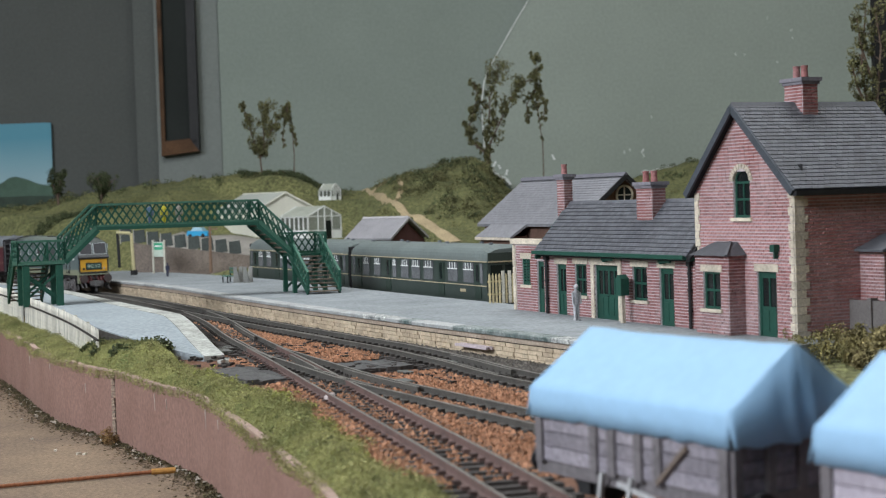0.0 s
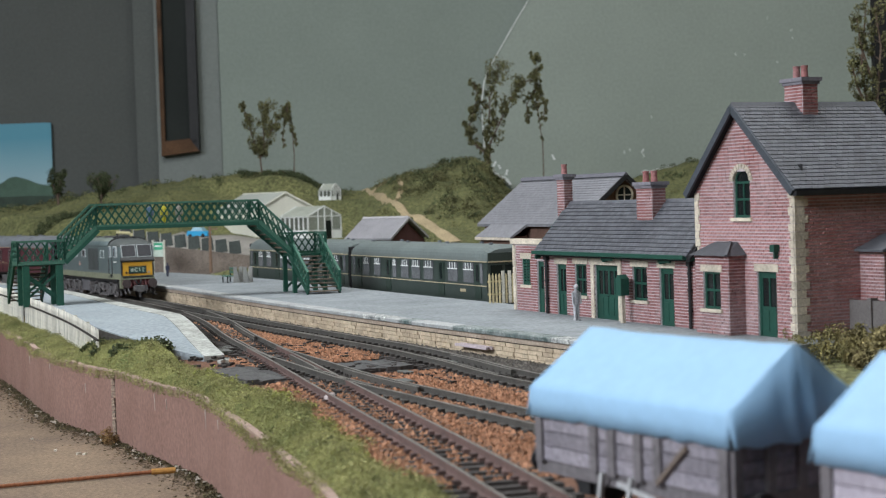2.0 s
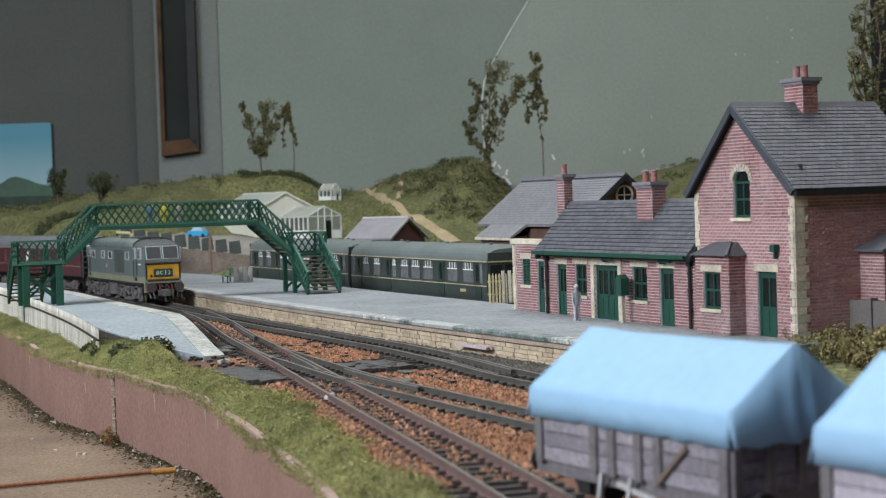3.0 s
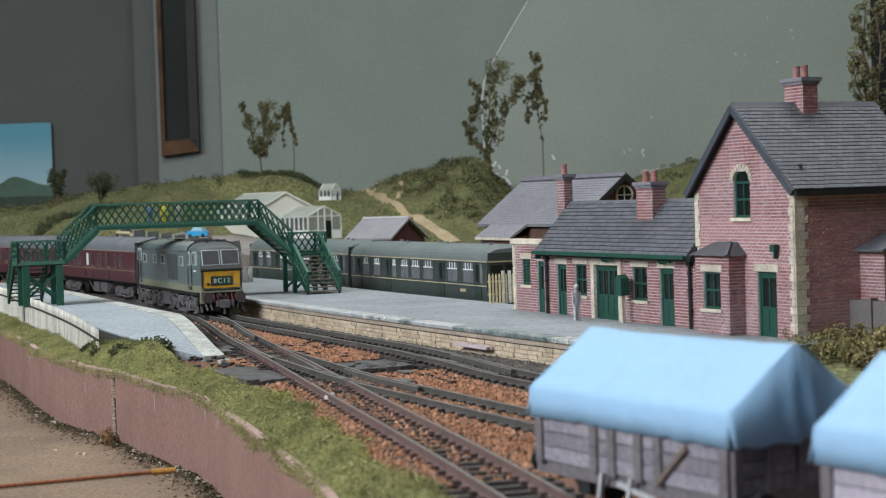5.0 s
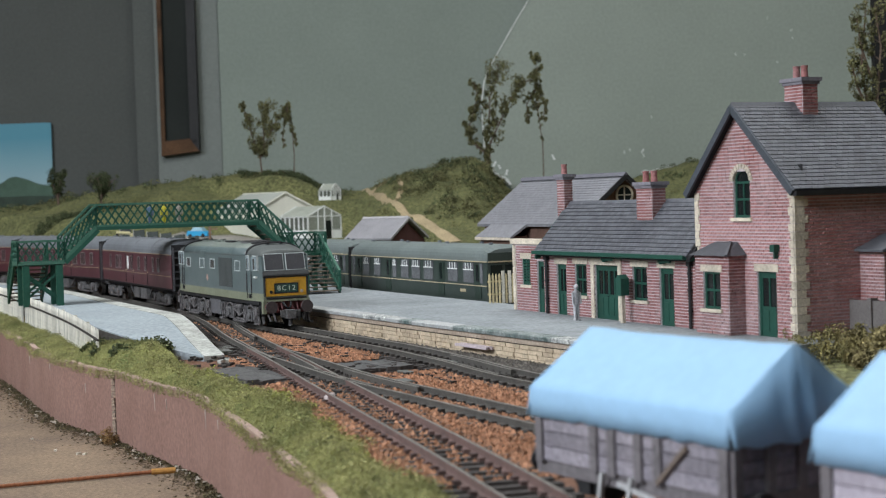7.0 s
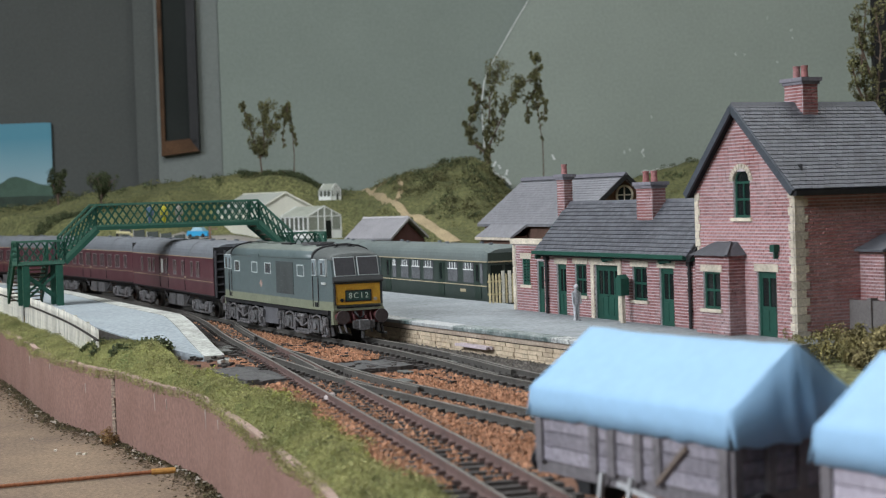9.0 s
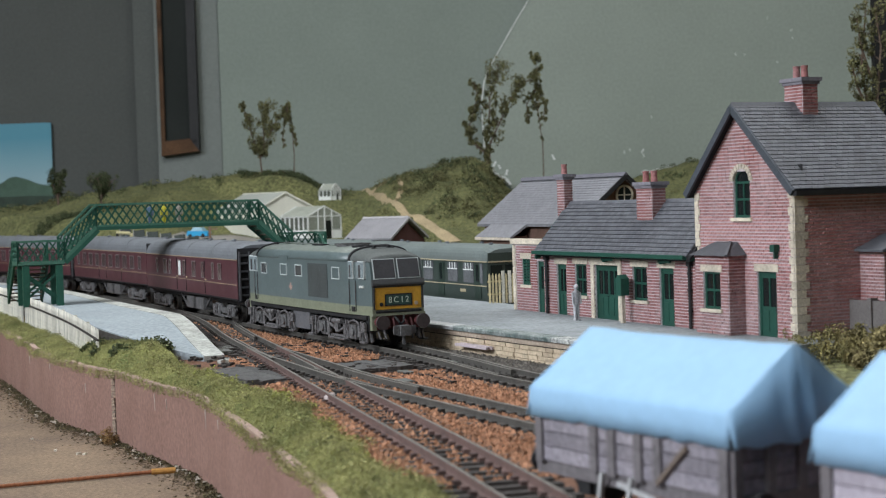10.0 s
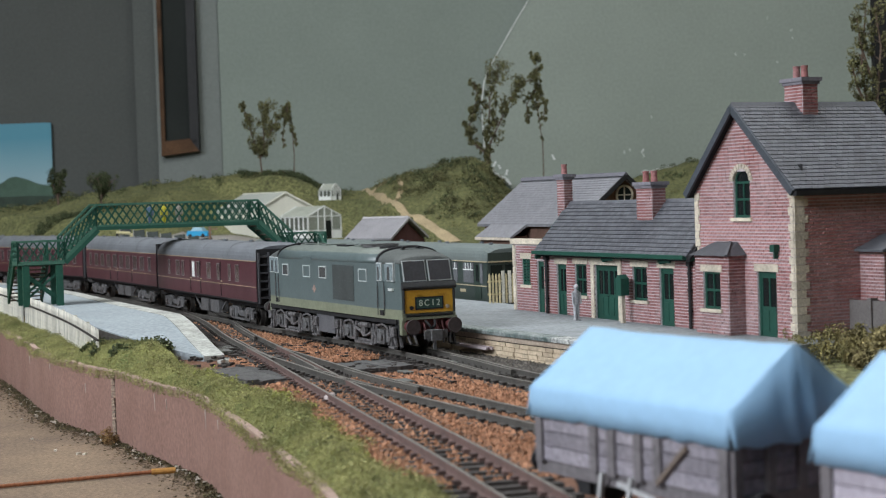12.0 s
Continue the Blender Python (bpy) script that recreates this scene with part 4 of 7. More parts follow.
    gut = prism([(-7.2, 35.4), (-7.2, 33.4), (-4.2, 33.0), (-4.2, 35.4)], -158.5, -1.5)
    part("gutter", gut, GREEN, st, "dark green gutter")
    part("fascia", box(-158, -1, -4.2, -0.6, 32.4, 34.2), GREEN, st)
    part("bargeboard", bar((-158.6, -5, 33.4), (-158.6, 18, 59.8), 1.2, 2.6), GREEN, st)
    for x in (-151.5, -4.5):
        p = rod((x, -1.6, 0), (x, -1.6, 33), 0.85)
        box(x - 1.4, x + 1.4, -2.6, -0.4, 30, 33.5, p)
        for z in (8, 18, 26):
            rod((x, -1.6, z), (x, -1.6, z + 1), 1.25, p)
        part("downpipe", p, BLACK, st, "dark drainpipe")
    for x in (-161, -84, -28):
        br = bar((x, -3.6, 31.6), (x, 0, 31.6), 1.3, 2.2)
        bar((x, -0.6, 25), (x, -0.6, 32), 1.3, 1)if x < -150 else bar((x - 2, -3.0, 32.4), (x + 9, -3.0, 32.4), 1.2, 2.6, br)
        part("lamp_bracket", br, GREEN, st, "green lamp bracket")
    # stacks
    chimney(st, -165, -157, 14, 19.5, 30, 76, [(-161, 16.7)])
    chimney(st, -69, -54, 9, 17, 44, 69.5, [(-66, 13), (-58, 13)])


def house():
    ho = thing("station_house", 120.5, 775.5, 9, -66.0, "tall red brick station house with slate gable roof", "house")
    W, EAVE, APEX, D = 78.0, 66.0, 104.0, 74.0
    mid = W / 2 - 1.5

    def edge(z):
        if z < EAVE:
            return 0, W
        f = (z - EAVE) / (APEX - EAVE)
        return mid * f, W - (W - mid) * f
    holes = [(49, 63.5, 0, 29), (32, 45, 53, 75)]
    front = part("front_wall", wall_panel(0, W, 0, EAVE, 0, 3, [holes[0], (32, 45, 53, EAVE)]), BRICK_MORTAR, ho, "red brick gable wall")
    g = bmesh.new()
    for z0 in np.arange(EAVE, APEX - 1, 2.0):
        a, b = edge(z0 + 1)
        wall_panel(a, b, z0, z0 + 2, 0, 3, [(32, 45, z0, z0 + 2)] if z0 < 74 else [], g)
    part("gable", g, BRICK_MORTAR, front)
    allb = brick_list(0, W, 0, APEX, [(49, 63.5, 0, 29), (32, 45, 53, 69), (30, 47, 69, 72), (30.8, 46.2, 72, 73.8), (32.6, 44.4, 73.8, 75.4), (35.2, 41.8, 75.4, 76.8), (13, 39.5, 0, 39)], edge)
    allb = [b for b in allb if not (b[2] < EAVE and (b[1] < 4 or b[0] > W - 4.5))]
    pick = [b for b in allb if 30 < b[2] < 62][:300]
    chosen = set(pick)
    part("brickwork", lay([b for b in allb if b not in chosen], 0, 0.3), BRICK, front, kind="stuff")
    single_bricks(front, pick, 0)
    # side wall
    side = part("side_wall", box(W - 3, W, 3, D, 0, EAVE), BRICK_MORTAR, ho, "darker red brick side wall")
    part("brickwork", lay(brick_list(4.5, D, 0, EAVE, []), W, 0.3, None, 1, "x"), BRICK, side, kind="stuff")
    rest = box(0, 3, 3, D, 0, EAVE)
    prism([(3, 0), (3, EAVE), (mid, APEX - 4), (W - 3, EAVE), (W - 3, 0)], D - 3, D, "y", rest)
    part("rear_wall", rest, BRICK_MORTAR, ho)
    # black sheet added inside the house so its openings read as unlit
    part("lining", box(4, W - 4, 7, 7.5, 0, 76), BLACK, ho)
    quoins(ho, 0, EAVE - 0.5, 0, 1)
    quoins(ho, W, EAVE - 0.5, 0, -1, True)
    # roof
    over = 4
    for x, sgn in ((-2.4, 1), (W + over, -1)):
        z = EAVE - 1.4
        # dark slab, its colour giving the shade lines between slate rows
        part("roof_slab", prism([(x, z), (mid, APEX - 0.6), (mid, APEX - 2.6), (x, z - 2)], -3.5, D + 3, "y"), GAP_SHADE, ho)
    slates_y(ho, -3.6, D + 3, (W + over + 0.3, EAVE - 1.4), (mid, APEX - 0.6), 290)
    slates_y(ho, -3.6, D + 3, (-2.7, EAVE - 1.4), (mid, APEX - 0.6), 0)
    part("ridge_tile", prism([(mid - 2.4, APEX - 1.4), (mid, APEX + 1.4), (mid + 2.4, APEX - 1.4)], -4, D + 3, "y"), SLATE, ho, "blue-grey ridge tile")
    for x, sgn in ((-2.4, 1), (W + over, -1)):
        part("bargeboard", bar((x, -4.1, EAVE - 2.4), (mid, -4.1, APEX - 1.4), 1.2, 3.2), mat_once("bargeboard_paint", (0.06, 0.07, 0.085)), ho, "dark painted bargeboard")
    part("gutter", prism([(W + 3.2, EAVE - 1.6), (W + 3.2, EAVE - 3.8), (W + 6.2, EAVE - 3.6), (W + 6.2, EAVE - 1.4)], -3.5, D + 3, "y"), BLACK, ho, "dark gutter")
    part("soffit", box(W, W + 4, -3.4, D + 3, EAVE - 2.6, EAVE - 2.0), QUOIN, ho)
    # arched window
    aw = sash_window(ho, 32, 45, 53, 69.5, 0, lintel=False)
    arc = [(38.5 + 6.5 * math.cos(t), 69.5 + 5.6 * math.sin(t)) for t in np.linspace(0, math.pi, 13)]
    part("arch_pane", prism(arc, 1.6, 1.9, "y"), DARKGLASS, aw)
    for k in range(11):
        t0, t1 = [math.pi * v for v in (k / 11 + 0.008, (k + 1) / 11 - 0.008)]
        q = [(38.5 + r * math.cos(t), 69.5 + r * 0.9 * math.sin(t)) for r, t in ((6.4, t0), (9.0, t0), (9.0, t1), (6.4, t1))]
        part("arch_stone", prism(q, -0.6, 1, "y"), QUOIN, aw, "cream arch stone")
        q = [(38.5 + r * math.cos(t), 69.5 + r * 0.86 * math.sin(t)) for r, t in ((5.4, t0), (6.5, t0), (6.5, t1), (5.4, t1))]
        part("arch_frame", prism(q, 0.9, 1.8, "y"), GREEN, aw)
    door(ho, 49, 63.5, 29, 0)
    # bay window
    bay = part("bay", wall_panel(12.5, 39.5, 0, 36, -9, -7, [(19, 33, 11.5, 28.6)]), BRICK_MORTAR, ho, "projecting red brick bay")
    part("bay_cheek", box(37.5, 39.5, -7, 0, 0, 36, box(12.5, 14.5, -7, 0, 0, 36)), BRICK_MORTAR, bay)
    bb = lay(brick_list(12.5, 39.5, 0, 36, [(19, 33, 11.5, 28.6)]), -9, 0.3)
    lay(brick_list(-9, 0, 0, 36, []), 39.5, 0.3, bb, 1, "x")
    part("brickwork", bb, BRICK, bay, kind="stuff")
    sash_window(ho, 19, 33, 11.5, 28.6, -9)
    # added black sheet gives the bay its interior shade
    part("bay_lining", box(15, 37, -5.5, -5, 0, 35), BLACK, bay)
    hip = bmesh.new()
    lo = [hip.verts.new(p) for p in ((10.5, -11.5, 36), (41.8, -11.5, 36), (41.8, 0, 36), (10.5, 0, 36))]
    hi = [hip.verts.new(p) for p in ((18, 0, 42), (34.5, 0, 42))]
    mids = [hip.verts.new(p) for p in ((19, -3.4, 41.6), (33.5, -3.4, 41.6))]
    for f in ((lo[0], lo[1], mids[1], mids[0]), (lo[1], lo[2], hi[1], mids[1]), (lo[3], lo[0], mids[0], hi[0]), (mids[0], mids[1], hi[1], hi[0]), (lo[3], lo[2], lo[1], lo[0])):
        hip.faces.new(f)
    part("bay_roof", hip, SLATE, ho, "small hipped slate roof")
    part("hip_tile", bar((41.8, -11.6, 36.4), (33.5, -3.4, 42), 1.2, 1), SLATE, ho)
    # side porch
    por = part("porch", box(W, W + 16, 34, 60, 0, 38), BRICK_MORTAR, ho, "red brick side porch")
    pb = lay(brick_list(W, W + 16, 0, 38, []), 34, 0.3)
    lay(brick_list(34, 60, 0, 38, []), W + 16, 0.3, pb, 1, "x")
    part("brickwork", pb, BRICK, por, kind="stuff")
    part("porch_roof", prism([(31, 38), (47, 44.5), (63, 38), (63, 37), (31, 37)], W, W + 19), SLATE, ho)
    # lamp on the wall
    lp = box(63.4, 66.8, -3.4, -0.6, 38, 41.2)
    box(64.7, 65.5, -2.4, 0, 35, 38, lp)
    part("wall_lamp", lp, GREEN, ho, "green wall lamp box")
    chimney(ho, 30, 43.5, 31, 39.5, 94, 114.5, [(34, 35), (40, 35)])


def mat_once(name, colour, rough=0.7, **k):
    return bpy.data.materials.get(name) or mat(name, colour, rough, **k)


def slates_y(parent, y0, y1, foot, ridge, singles):
    """Slates on a slope whose ridge runs along y; foot and ridge are (x, z)."""
    f, r = Vector((foot[0], 0, foot[1])), Vector((ridge[0], 0, ridge[1]))
    d = r - f
    e1 = Vector((0, 1, 0))
    e2 = (d.normalized() * math.cos(0.05) + d.normalized().cross(e1) * math.sin(0.05) * (1 if d.x < 0 else -1)).normalized()
    e3 = e1.cross(e2)
    up = 1 if e3.z > 0 else -1
    pitch, width, rnd = 2.6, 3.2, random.Random(4)
    bm, meshes, count = bmesh.new(), {}, 0
    for k in range(int(d.length / pitch) + 1):
        long = min(pitch - 0.42, d.length - k * pitch + 0.2)
        if long < 0.5:
            continue
        y = y0 - (width / 2 if k % 2 else 0)
        while y < y1:
            a, b = max(y, y0), min(y + width, y1)
            if b - a > 0.4:
                o = f + d.normalized() * (k * pitch) + Vector((0, (a + b) / 2, rnd.uniform(-0.06, 0.06)))
                m = Matrix((e1, e2, e3)).transposed().to_4x4()
                lo, hi = (0.2, 1.15) if up > 0 else (-1.15, -0.2)
                hw = (b - a) / 2 - 0.09
                if count < singles:
                    key = (round(hw, 1), round(long, 1))
                    if key not in meshes:
                        ob = part("slate", box(-hw, hw, 0, long, lo, hi), SLATE, parent)
                        meshes[key] = ob.data
                    else:
                        ob = new("slate", meshes[key])
                        ob.parent = parent
                    ob.matrix_basis = Matrix.Translation(o * M) @ m
                else:
                    box(-hw, hw, 0, long, lo, hi, bm, turn=Matrix.Translation(o) @ m)
                count += 1
            y += width
    part("slates", bm, SLATE, parent, kind="stuff")


# ---- rolling stock ----
YELLOW = mat("warning_yellow", (0.62, 0.34, 0.035), 0.5, var=0.15, scale=60, bump=0.02)
LOCO_BAND = mat("pale_green_band", (0.20, 0.215, 0.15), 0.5, var=0.18, scale=60, bump=0.02)
LOCO_ROOF = mat("dusty_roof", (0.15, 0.172, 0.152), 0.55, var=0.3, scale=25, bump=0.05, tint=(0.10, 0.12, 0.115))
LOCO_DOME = mat("sooty_dome", (0.088, 0.098, 0.095), 0.6, var=0.3, scale=40, bump=0.05)
DUSTY = mat("dusty_running_gear", (0.145, 0.14, 0.145), 0.8, var=0.75, scale=240, fine=900, bump=0.2, tint=(0.05, 0.045, 0.042))
# pale blue pane colour stands in for light seen through the cab
CAB_LIT = mat("lit_cab_pane", (0.25, 0.30, 0.32), 0.2, var=0.4, scale=120, bump=0)
TRIM_WHITE = mat("window_trim", (0.50, 0.54, 0.54), 0.5, var=0.15, bump=0.02)
WHITE = mat("white_paint", (0.72, 0.74, 0.72), 0.5, var=0.08, bump=0.02)
FRAME_GREY = mat("weathered_frame", (0.125, 0.125, 0.13), 0.75, var=0.4, scale=150, bump=0.2, tint=(0.05, 0.045, 0.04))
RED_BEAM = mat("buffer_beam_red", (0.11, 0.03, 0.032), 0.6, var=0.3, bump=0.03)
CAB_GLASS = mat("cab_pane", (0.075, 0.075, 0.08), 0.12, var=0.15, scale=60, bump=0)
COACH_PANE = mat("coach_pane", (0.075, 0.045, 0.05), 0.15, var=0.3, scale=60, bump=0)
# pane grey is lightened to paint the reflection on the railcar windows
PALE_PANE = mat("railcar_pane", (0.15, 0.155, 0.165), 0.2, var=0.4, scale=90, bump=0)
COACH_LINE = mat("faded_lining", (0.36, 0.26, 0.18), 0.6, var=0.4, scale=90, bump=0.02)
CREAM_LINE = mat("lining_cream", (0.50, 0.42, 0.28), 0.5, var=0.2, bump=0.02)
WHEEL = mat("wheel_steel", (0.06, 0.055, 0.05), 0.6, 0.3, var=0.3)

GRILLE = mat("grille_grey", (0.062, 0.07, 0.07), 0.5, var=0.2, scale=60, bump=0.03)

LOCO = None
COACHES = []
WHEELS = []


def loft(sections, closed=False, bm=None, caps=True):
    """Skin over rows of points."""
    bm = bm or bmesh.new()
    rows = [[bm.verts.new(p) for p in s] for s in sections]
    for a, b in zip(rows, rows[1:]):
        for i in range(len(a) - (0 if closed else 1)):
            j = (i + 1) % len(a)
            bm.faces.new((a[i], a[j], b[j], b[i]))
    if caps:
        bm.faces.new(rows[0][::-1])
        bm.faces.new(rows[-1])
    return bm


def roof_outline(w, eave, top, n=14, flat=0.55):
    """Half-ellipse from the near eave over to the far eave, as (y, z)."""
    pts = []
    for i in range(n + 1):
        t = math.pi * i / n
        y = -math.cos(t)
        pts.append((w * math.copysign(abs(y) ** flat, y) if abs(y) > 1e-6 else 0.0, eave + (top - eave) * math.sin(t) ** 0.9))
    return pts


def wheelset(parent, x, r, material=None):
    bm = bmesh.new()
    for sgn in (-1, 1):
        rod((0, sgn * 7.2, 0), (0, sgn * 9.4, 0), r, bm, 20)
        rod((0, sgn * 6.6, 0), (0, sgn * 7.3, 0), r + 0.8, bm, 20)
        for k in range(6):
            a = k * math.pi / 3
            bar((0, sgn * 9.5, 0), (math.cos(a) * r * 0.85, sgn * 9.5, math.sin(a) * r * 0.85), 0.5, 0.9, bm)
    rod((0, -12, 0), (0, 12, 0), 1.0, bm, 8)
    ob = part("wheelset", bm, material or WHEEL, parent, "dark steel wheels on an axle")
    ob.location = (x * M, 0, r * M)
    return ob


def bogie(parent, cx, half, r, heavy):
    """Two side frames with boxes, springs, steps and brake gear, and a bolster."""
    b = part("bogie", box(cx - 8, cx + 8, -12, 12, 5, 10), BLACK, parent, "weathered grey bogie")
    for sgn in (-1, 1):
        y = sgn * 13.2
        f = bmesh.new()
        y0, y1 = min(y, y + sgn * 1.6), max(y, y + sgn * 1.6)
        pts = [(cx - half - 9, 8.4), (cx - half - 4, 11.5), (cx - 10, 11.5), (cx - 5, 9.0), (cx + 5, 9.0), (cx + 10, 11.5), (cx + half + 4, 11.5), (cx + half + 9, 8.4),
               (cx + half + 8, 6.8), (cx + half + 3, 8.0), (cx + 11, 8.0), (cx + 6, 5.6), (cx - 6, 5.6), (cx - 11, 8.0), (cx - half - 3, 8.0), (cx - half - 8, 6.8)]
        prism(pts, y0, y1, "y", f)
        part("side_frame", f, RUST_AND_SHADE if heavy else FRAME_GREY, b)
        for ax in (cx - half, cx + half):
            a = box(ax - 3.4, ax + 3.4, min(y, y + sgn * 3), max(y, y + sgn * 3), 4.2, 10.6)
            rod((ax, y + sgn * 2.6, 7.2), (ax, y + sgn * 4.0, 7.2), 2.1, a, 10)
            part("axlebox", a, FRAME_GREY if heavy else DUSTY, b)
            s = bmesh.new()
            for dx in (-6, 6):
                rod((ax + dx, y + sgn * 1.6, 4.6), (ax + dx, y + sgn * 1.6, 10.6), 1.5, s, 8)
            part("spring", s, FRAME_GREY, b)
        bar((cx - half - 2, y + sgn * 2.2, 4.0), (cx + half + 2, y + sgn * 2.2, 4.0), 1.0, 1.2, e := bmesh.new())
        if heavy:
            yo = y + sgn * 2.6
            for u in (-1, 1):
                ax = cx + u * half
                hoop = bmesh.new()
                pts = [(ax - 8, 3.4), (ax - 8.6, 8), (ax - 6, 12.2), (ax, 13.2), (ax + 6, 12.2), (ax + 8.6, 8), (ax + 8, 3.4)]
                for q, w in zip(pts, pts[1:]):
                    rod((q[0], yo, q[1]), (w[0], yo, w[1]), 0.62, hoop, 6)
                part("spring_hoop", hoop, DUSTY, b, "dusty curved spring hanger")
                hang = bmesh.new()
                for dx in (-10.6, 10.6):
                    bar((ax + dx, yo, 13), (ax + dx + u * 1.6, yo, 2.6), 1.1, 1.7, hang)
                    box(ax + dx - 1.6, ax + dx + 1.6, min(yo, yo + sgn * 1.2), max(yo, yo + sgn * 1.2), 5.2, 7.4, hang)
                part("brake_hanger", hang, DUSTY, b)
                foot = bmesh.new()
                bar((ax + u * 14, yo, 12.6), (ax + u * 17.5, yo, 3), 1.0, 1.8, foot)
                box(min(ax + u * 12, ax + u * 19), max(ax + u * 12, ax + u * 19), min(yo, yo + sgn * 2), max(yo, yo + sgn * 2), 2.2, 3.2, foot)
                box(min(ax + u * 13, ax + u * 18), max(ax + u * 13, ax + u * 18), min(yo, yo + sgn * 1.6), max(yo, yo + sgn * 1.6), 8, 12.4, foot)
                part("sand_box", foot, DUSTY, b, "dusty sand box with step")
            u_rod = bmesh.new()
            for q, w in (((cx - 11, 11), (cx - 11.6, 2.6)), ((cx - 11.6, 2.6), (cx + 11.6, 2.6)), ((cx + 11.6, 2.6), (cx + 11, 11)), ((cx - 11, 10), (cx + 3, 6.4)), ((cx + 3, 6.4), (cx + 11, 9))):
                rod((q[0], yo + sgn * 0.8, q[1]), (w[0], yo + sgn * 0.8, w[1]), 0.75, u_rod, 6)
            part("brake_rod", u_rod, DUSTY, b, "dusty U-shaped brake rodding")
            rod((cx, y + sgn * 2.2, 8.6), (cx, y + sgn * 4.0, 8.6), 2.7, e, 12)
            rod((cx - 6, y + sgn * 3, 11.6), (cx + 6, y + sgn * 3, 11.9), 1.4, e, 8)
        part("brake_gear", e, DUSTY if heavy else FRAME_GREY, b)
    for ax in (cx - half, cx + half):
        WHEELS.append((wheelset(parent, ax, r), parent, ax, r))


def diesel():
    L = thing("diesel_locomotive", 0, 0, 0, 0, "weathered green diesel locomotive with yellow warning panel", "locomotive")
    E = 97.5
    stations = [-E, -E + 4, -E + 12, -E + 24, -40, 0, 40, E - 24, E - 12, E - 4, E]

    def half(x):
        u = max(0.0, (abs(x) - (E - 24)) / 24)
        return 17.3 - 2.9 * u ** 1.3

    def top(x):
        u = max(0.0, (abs(x) - (E - 28)) / 28)
        return 51.2 - 4.6 * u ** 1.6

    def rake(x, z):
        return x - math.copysign(max(0, z - 34) * 0.26, x) if abs(x) > E - 1 else x

    def shell(z0, z1, n):
        return [[(rake(x, z), sg * half(x), z) for sg, zs in ((-1, np.linspace(z0, z1, n)), (1, np.linspace(z1, z0, n))) for z in zs] for x in stations]
    part("lower_band", loft(shell(16.4, 21.2, 2), True), LOCO_BAND, L, "pale green lower body band")
    body = part("body", loft(shell(21.2, 43.6, 3), True), LOCO_GREEN, L, "dull green body shell")
    def roof_row(x, d=0.0, grow=1.0, lift=0.0):
        return [(rake(x, z) + d, y * grow, z + lift) for y, z in roof_outline(half(x), 43.6, top(x), 20, 0.72)]
    rf = part("roof", loft([roof_row(x) for x in (-74, -40, 0, 40, 74)], True), (LOCO_ROOF, LOCO_GREEN), L, "dusty pale olive-grey roof", smooth=True)
    for f in rf.data.polygons:
        f.material_index = 1 if f.center.z < 48.6 * M and abs(f.center.y) > 10 * M else 0
    for ex in (-1, 1):
        part("cab_dome", loft([roof_row(ex * x) for x in (74, 79, E - 12, E - 8, E - 4, E)], True), LOCO_DOME, rf, "sooty grey cab dome", smooth=True)
        part("roof_seam", loft([roof_row(ex * 73.2, 0, 1.0, 0.0), roof_row(ex * 73.2, 0, 1.012, 0.8), roof_row(ex * 75.0, 0, 1.012, 0.8), roof_row(ex * 75.2, 0, 1.0, 0.0)], True), BLACK, rf, "dark raised edge of the cab dome")
        horns = rod((ex * 74, -4, top(74) + 0.6), (ex * 79, -4, top(79) + 0.8), 0.7)
        rod((ex * 74, 4, top(74) + 0.6), (ex * 79, 4, top(79) + 0.8), 0.7, horns)
        box(min(ex * 70, ex * 73), max(ex * 70, ex * 73), -6, 6, top(72) - 0.5, top(72) + 0.9, horns)
        part("horn", horns, BLACK, rf, "black roof horns")
    fan = rod((38, 0, 51.0), (38, 0, 52.0), 9, n=24)
    for k in range(-3, 4):
        bar((38 + k * 2.3, -8, 52.1), (38 + k * 2.3, 8, 52.1), 0.6, 0.6, fan)
    part("roof_fan", fan, FRAME_GREY, rf, "dark round roof fan grille")
    fan = rod((60, -3, 50.6), (60, -3, 51.7), 6, n=20)
    rod((60, -3, 51.7), (60, -3, 52.1), 3.6, fan, 16)
    part("roof_fan", fan, BLACK, rf, "small dark roof exhaust ring")
    for x in (-60, -30, 22):
        part("roof_hatch", box(x - 5, x + 5, -6, 6, 50.6, 51.7), LOCO_ROOF, rf)
    v = box(-6, 10, -7, -3, 50.4, 51.8)
    rod((72, -3, 50.2), (72, 3, 50.2), 0.9, v)
    box(76, 80, -6, 6, 49.4, 50.4, v)
    part("roof_vent", v, BLACK, rf)
    for sg in (-1, 1):
        def plate(x0, x1, z0, z1, out, name, m, parent=L, label=""):
            w = min(half(x0), half(x1))
            ya, yb = sg * (w - 1), sg * (max(half(x0), half(x1)) * 0.5 + w * 0.5 + out)
            return part(name, box(x0, x1, min(ya, yb), max(ya, yb), z0, z1), m, parent, label)
        for x0, x1 in ((-66, -56), (-32, -21), (-7, 4), (50, 61)):
            w = part("side_window", wall_panel(x0, x1, 34, 40.6, sg * 17.8 if sg > 0 else -17.8, sg * 17.0 if sg > 0 else -17.0, [(x0 + 0.55, x1 - 0.55, 34.55, 40.05)]), TRIM_WHITE, L, "white-framed side window")
            part("pane", box(x0 + 0.55, x1 - 0.55, min(sg * 17.5, sg * 17), max(sg * 17.5, sg * 17), 34.55, 40.05), CAB_GLASS if x0 in (-7, -66) else LOCO_GREEN, w)
        g = part("radiator_grille", box(13, 43, min(sg * 17.0, sg * 17.5), max(sg * 17.0, sg * 17.5), 23.4, 41.8), GRILLE, L, "dark grey radiator grille")
